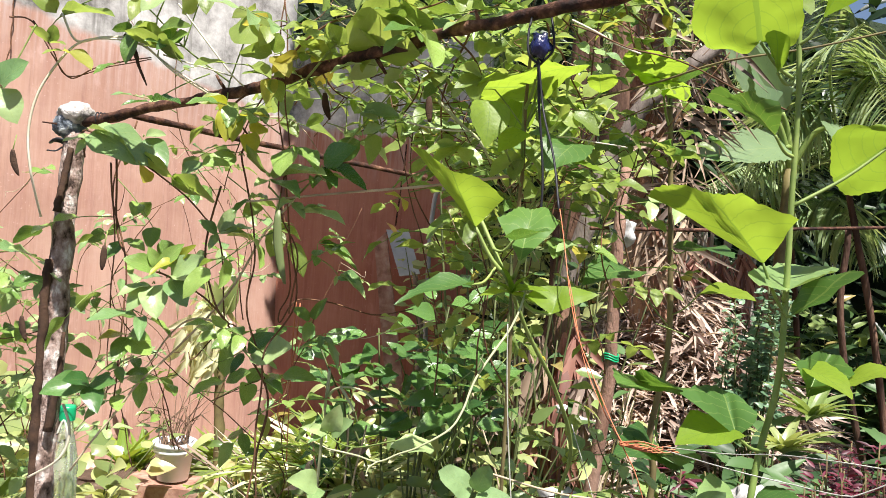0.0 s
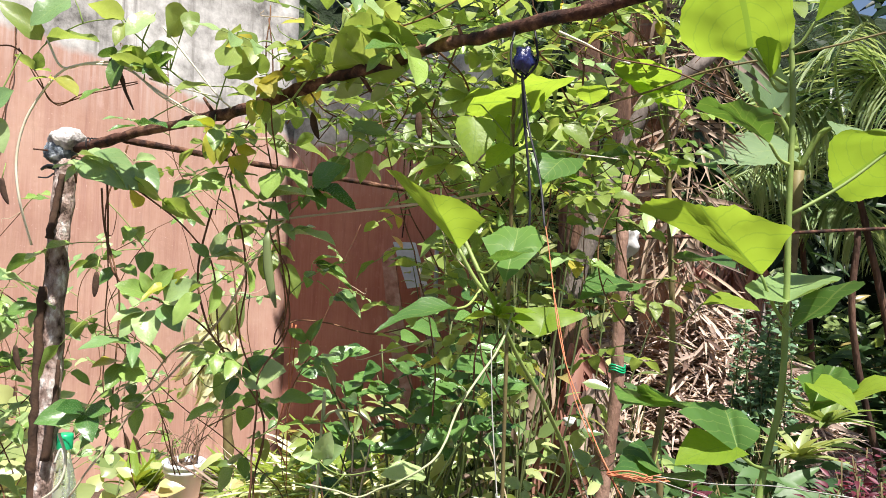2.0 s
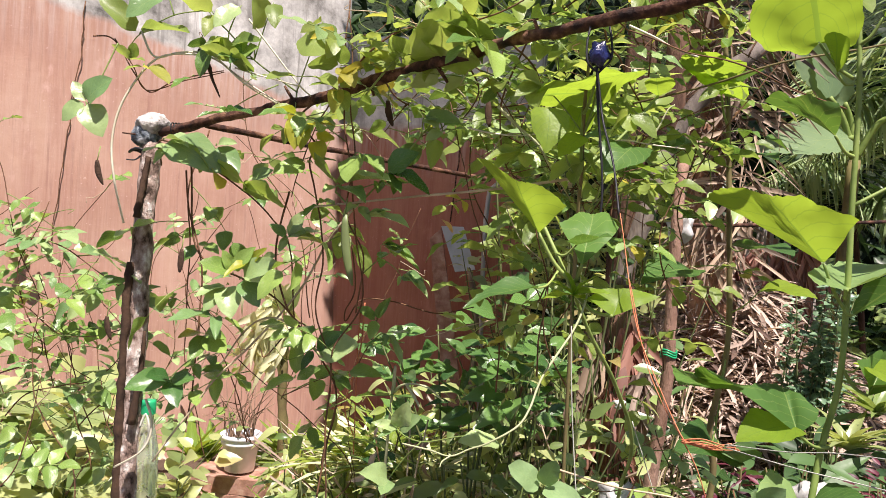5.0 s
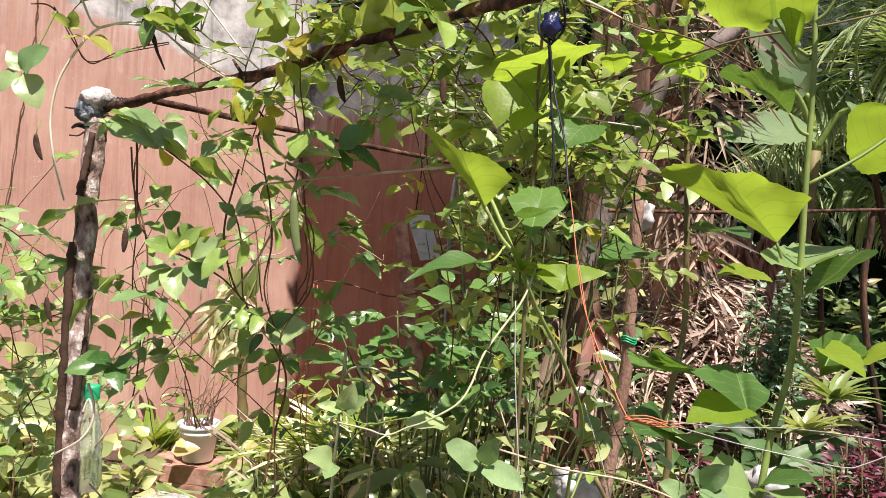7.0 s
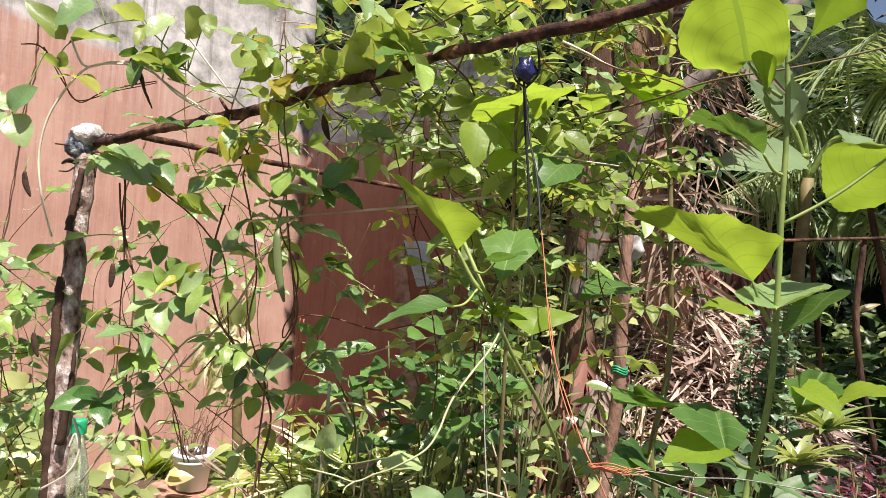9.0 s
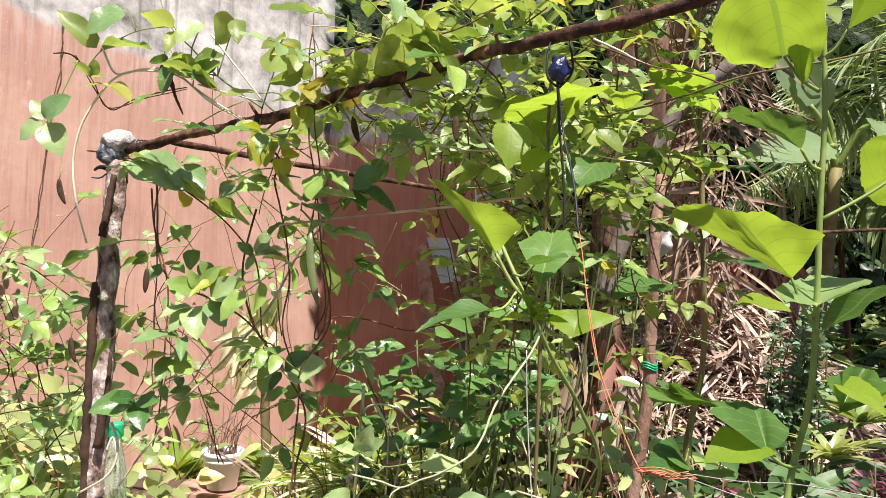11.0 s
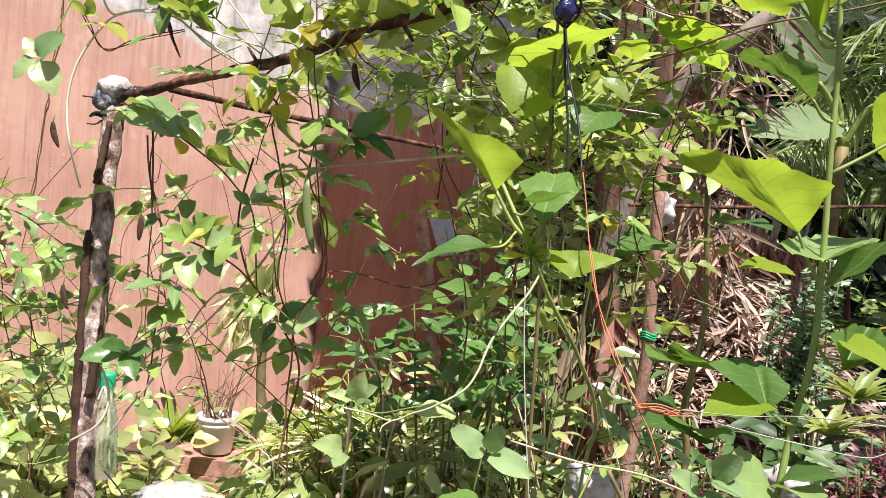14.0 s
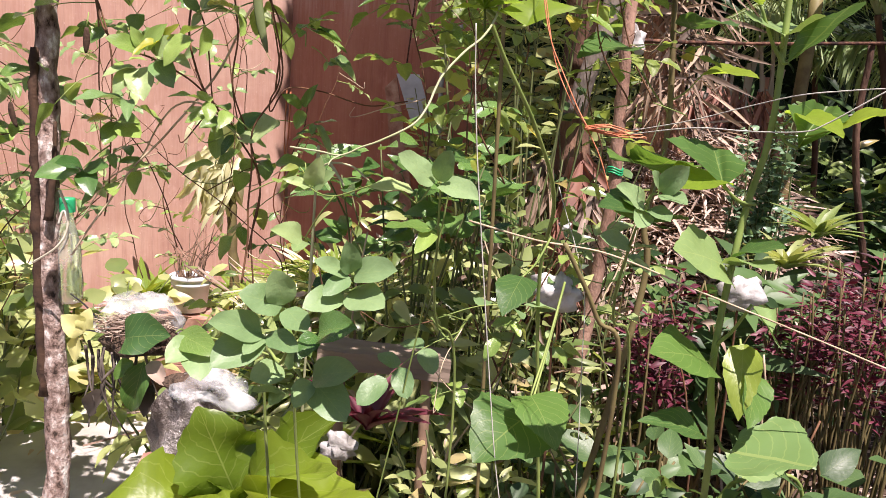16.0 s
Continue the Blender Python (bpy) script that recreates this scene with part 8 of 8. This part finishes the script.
def bag_planter():
    """A clear plastic bag hung on the post as a planter: a crumpled hood, open to the front over straw, with dead roots trailing below."""
    c = Vector((-0.461, 1.450, 0.907))
    ob = thing("bag_planter", c, "crumpled clear plastic bag of straw-covered soil wired to the post", "planter")
    bm = bmesh.new()
    bmesh.ops.create_icosphere(bm, subdivisions=4, radius=1.0)
    gone = [v for v in bm.verts if v.co.z < -0.55 or (v.co.y < -0.1 and v.co.z < 0.55 + 0.25 * noise.noise(v.co * 3))]
    bmesh.ops.delete(bm, geom=gone, context="VERTS")
    for v in bm.verts:
        d = v.co.copy()
        lump = 1 + 0.22 * noise.noise(d * 1.9 + Vector((3, 0, 0))) + 0.12 * noise.noise(d * 5) + 0.05 * noise.noise(d * 12)
        v.co = Vector((d.x * 0.084, d.y * 0.07, d.z * 0.062 * (1 - 0.18 * math.exp(-(d.x * 4) ** 2)))) * lump + c
    part("hood", bm, M["film"], ob, "crumpled clear plastic")
    crumple("soil", c - Vector((0, -0.005, 0.03)), (0.072, 0.06, 0.032), M["soil"], ob, seed=3, amp=0.3)
    bm = bmesh.new()
    rng = random.Random(3)
    for k in range(260):
        a, w = rng.uniform(0, 6.28), rng.uniform(0, 1) ** 0.6
        q = c + Vector((0.072 * w * math.cos(a), -0.01 + 0.055 * w * math.sin(a), -0.004 + 0.02 * (1 - w) + rng.uniform(-0.008, 0.008)))
        b = rng.uniform(0, 6.28)
        s = 0.024 * rng.uniform(0.5, 1.3)
        tube(bm, [q, q + Vector((s * math.cos(b), 0.6 * s * math.sin(b), rng.uniform(-0.006, 0.008)))], 0.0013, 0.0008, 4)
    part("straw", bm, M["dry"], ob, "dry straw mulch")
    for k in range(16):
        q = c + Vector((rng.uniform(-0.08, 0.03), rng.uniform(-0.06, 0.0), rng.uniform(-0.06, -0.03)))
        stick("dead_root", [q, q + Vector((rng.gauss(0, 0.012), rng.gauss(0, 0.01), -0.05)), q + Vector((rng.gauss(0, 0.02), rng.gauss(0, 0.015), rng.uniform(-0.17, -0.08)))], 0.0034, 0.0014, M["grey_root"], ob, sides=5, wiggle=0.006, seed=k)
    for k, (at, tip, mat, wide, face) in enumerate((((-0.537, 1.400, 0.896), (-0.563, 1.380, 0.932), "wilted", 0.9, FACE), ((-0.534, 1.400, 0.902), (-0.529, 1.400, 0.942), "wilted", 0.8, FACE), ((-0.550, 1.400, 0.890), (-0.546, 1.380, 0.848), "wilted", 0.5, FACE),
                                                    ((-0.451, 1.380, 0.899), (-0.373, 1.340, 0.927), "big_dark", 0.9, FACE), ((-0.438, 1.380, 0.856), (-0.466, 1.360, 0.829), "big_dark", 0.7, FACE), ((-0.418, 1.380, 0.857), (-0.441, 1.360, 0.761), "big_dark", 0.5, FACE),
                                                    ((-0.407, 1.380, 0.858), (-0.374, 1.360, 0.824), "litter", 0.6, FACE), ((-0.499, 1.400, 0.790), (-0.542, 1.400, 0.732), "dead_dark", 0.5, FACE), ((-0.410, 1.400, 0.807), (-0.423, 1.380, 0.748), "dead_dark", 0.5, FACE))):
        bm = bmesh.new()
        uv = bm.loops.layers.uv.new("UVMap")
        way = Vector(tip) - Vector(at)
        leaf_shape(bm, aim(at, way, face, way.length) @ Matrix.Diagonal((wide, 1, 1, 1)), 0.5, oval, bend=0.25, fold=0.4, rows=8, wave=0.2, seed=k, uv=uv)
        part("leaf", bm, M[mat], ob, {"wilted": "wilted pale yellow leaf", "dead_dark": "dead black-brown leaf"}.get(mat, ""))
    stick("tie", [(-0.689, 1.660, 0.900), (-0.606, 1.550, 0.908), c + Vector((-0.07, 0, 0.0))], 0.0018, 0.0018, M["black_wire"], ob, sides=5)
    stick("tie", [(-0.684, 1.660, 0.824), c + Vector((-0.06, 0.02, -0.03))], 0.0018, 0.0018, M["black_wire"], ob, sides=5)


bag_planter()
p = (-0.297, 1.300, 0.701)
bag = thing("soil_bag", (p[0], 1.3, p[2]), "crumpled grey and white plastic soil bag on stacked bricks", "bag")
crumple("bag", (p[0] - 0.005, 1.3, p[2] + 0.075), (0.07, 0.065, 0.085), M["grey_sack"], bag, seed=6, amp=0.4)
crumple("folded_rim", (p[0] + 0.03, 1.28, p[2] + 0.15), (0.055, 0.05, 0.03), M["film"], bag, "white folded plastic rim", seed=16, amp=0.9)
crumple("soil", (p[0] - 0.01, 1.3, p[2] + 0.15), (0.04, 0.035, 0.018), M["soil"], bag, seed=26, amp=0.5)
stack = thing("brick_stack", (p[0], 1.3, 0.0), "stack of old red bricks under the bag planter", "bricks")
rows = max(3, round(p[2] / 0.075))
for k in range(rows):
    bm = bmesh.new()
    bmesh.ops.create_cube(bm, size=1.0)
    bmesh.ops.bevel(bm, geom=bm.edges[:], offset=0.03, segments=2)
    h = (p[2] - 0.02) / rows
    bmesh.ops.transform(bm, matrix=pose(p[0], 1.31, 0.02 + h * (k + 0.5), 0, 0, 9 * (-1) ** k) @ Matrix.Diagonal((0.2, 0.1, h * 0.97, 1)), verts=bm.verts)
    part("brick", bm, M["terracotta"], stack, smooth=False)
for k, (p, w) in enumerate((((0.356, 1.650, 0.978), 0.036), ((0.803, 1.800, 0.970), 0.036), ((0.507, 2.600, 0.993), 0.014), ((-0.073, 1.500, 0.664), 0.026))):
    scrap = thing("plastic_scrap", p, "crumpled white plastic bag caught in the shrubs", "plastic", "plastic scraps")
    crumple("bag", p, (w * 1.3, w * 0.8, w), M["sack"], scrap, seed=20 + k, amp=0.6)
    stick("holding_stalk", [(p[0] + 0.02, p[1] + 0.01, 0.0), (p[0] + 0.01, p[1] + 0.02, p[2] * 0.5), p], 0.004, 0.003, M["vine"], scrap, "thin stalk holding the bag", sides=5, wiggle=0.008)

board = thing("wooden_board", (-0.010, 1.750, 0.764), "weathered grey-brown board laid across two stakes in the bed", "board")
bm = bmesh.new()
bmesh.ops.create_cube(bm, size=1.0)
bmesh.ops.subdivide_edges(bm, edges=bm.edges[:], cuts=4, use_grid_fill=True)
for v in bm.verts:
    v.co += Vector((0, 0.06, 0.12)) * noise.noise(v.co * 3)
c = Vector((-0.010, 1.750, 0.771))
bmesh.ops.transform(bm, matrix=pose(c.x, c.y, c.z, 0, 3, 4) @ Matrix.Diagonal((0.3, 0.1, 0.045, 1)), verts=bm.verts)
part("plank", bm, M["grey_plank"], board, smooth=False)
for dx in (-0.1, 0.1):
    stick("stake", [(c.x + dx, c.y, -0.03), (c.x + dx, c.y, c.z - 0.01)], 0.014, 0.012, M["bamboo"], board, sides=7, rough=0.2)
fern = thing("nest_fern", (-0.173, 1.150, 0.721), "bright lime nest fern with broad wavy leaves", "fern")
heart_of = Vector((-0.186, 1.150, 0.737))
stick("stem", [(heart_of.x, heart_of.y + 0.03, -0.02), heart_of], 0.014, 0.012, M["stem"], fern, sides=7)
FERN = leaf_meshes("blade", M["fern"], 0.3, strap, 4, bend=0.14, fold=0.3, rows=18, jag=0.05, wave=0.5)
for k, (tip, face, wide) in enumerate((((-0.233, 1.120, 0.880), (0.3, -1, 0.4), 1.5), ((-0.388, 1.050, 0.764), (0, -0.4, 1), 0.75), ((-0.332, 1.180, 0.755), (0, -0.4, 1), 0.5), ((-0.042, 1.100, 0.905), (-0.3, -0.7, 0.8), 0.7), ((-0.026, 1.000, 0.874), (-0.2, -0.5, 1), 0.6), ((0.047, 0.980, 0.841), (0, -0.4, 1), 0.7),
                                       ((-0.168, 1.200, 0.811), (0.1, -0.8, 0.7), 0.8))):
    way = Vector(tip) - heart_of
    put("leaf", FERN[k % 4], fern, aim(heart_of, way, face, way.length) @ Matrix.Diagonal((wide, 1, 1, 1)))
rosette("cordyline", (0.001, 1.300, 0.779), "dark red cordyline tuft", "plant", 16, 0.13, 0.012, "maroon", 400, 0.9, 0.4, loose=True)
bush("bed_shrub", (-0.15, 1.35, 0), (0.3, 0.2, 0.5), 130, "low pale green shrub with pointed leaves in the bed", "shrub", "pale_bush", 0.075, 0.2, lance, 401, "low shrubs in the bed", stems=9)
bush("bed_shrub", (0.2, 1.5, 0), (0.3, 0.2, 0.6), 150, "low pale green shrub with pointed leaves in the bed", "shrub", "pale_bush", 0.075, 0.2, lance, 402, "low shrubs in the bed", stems=9)
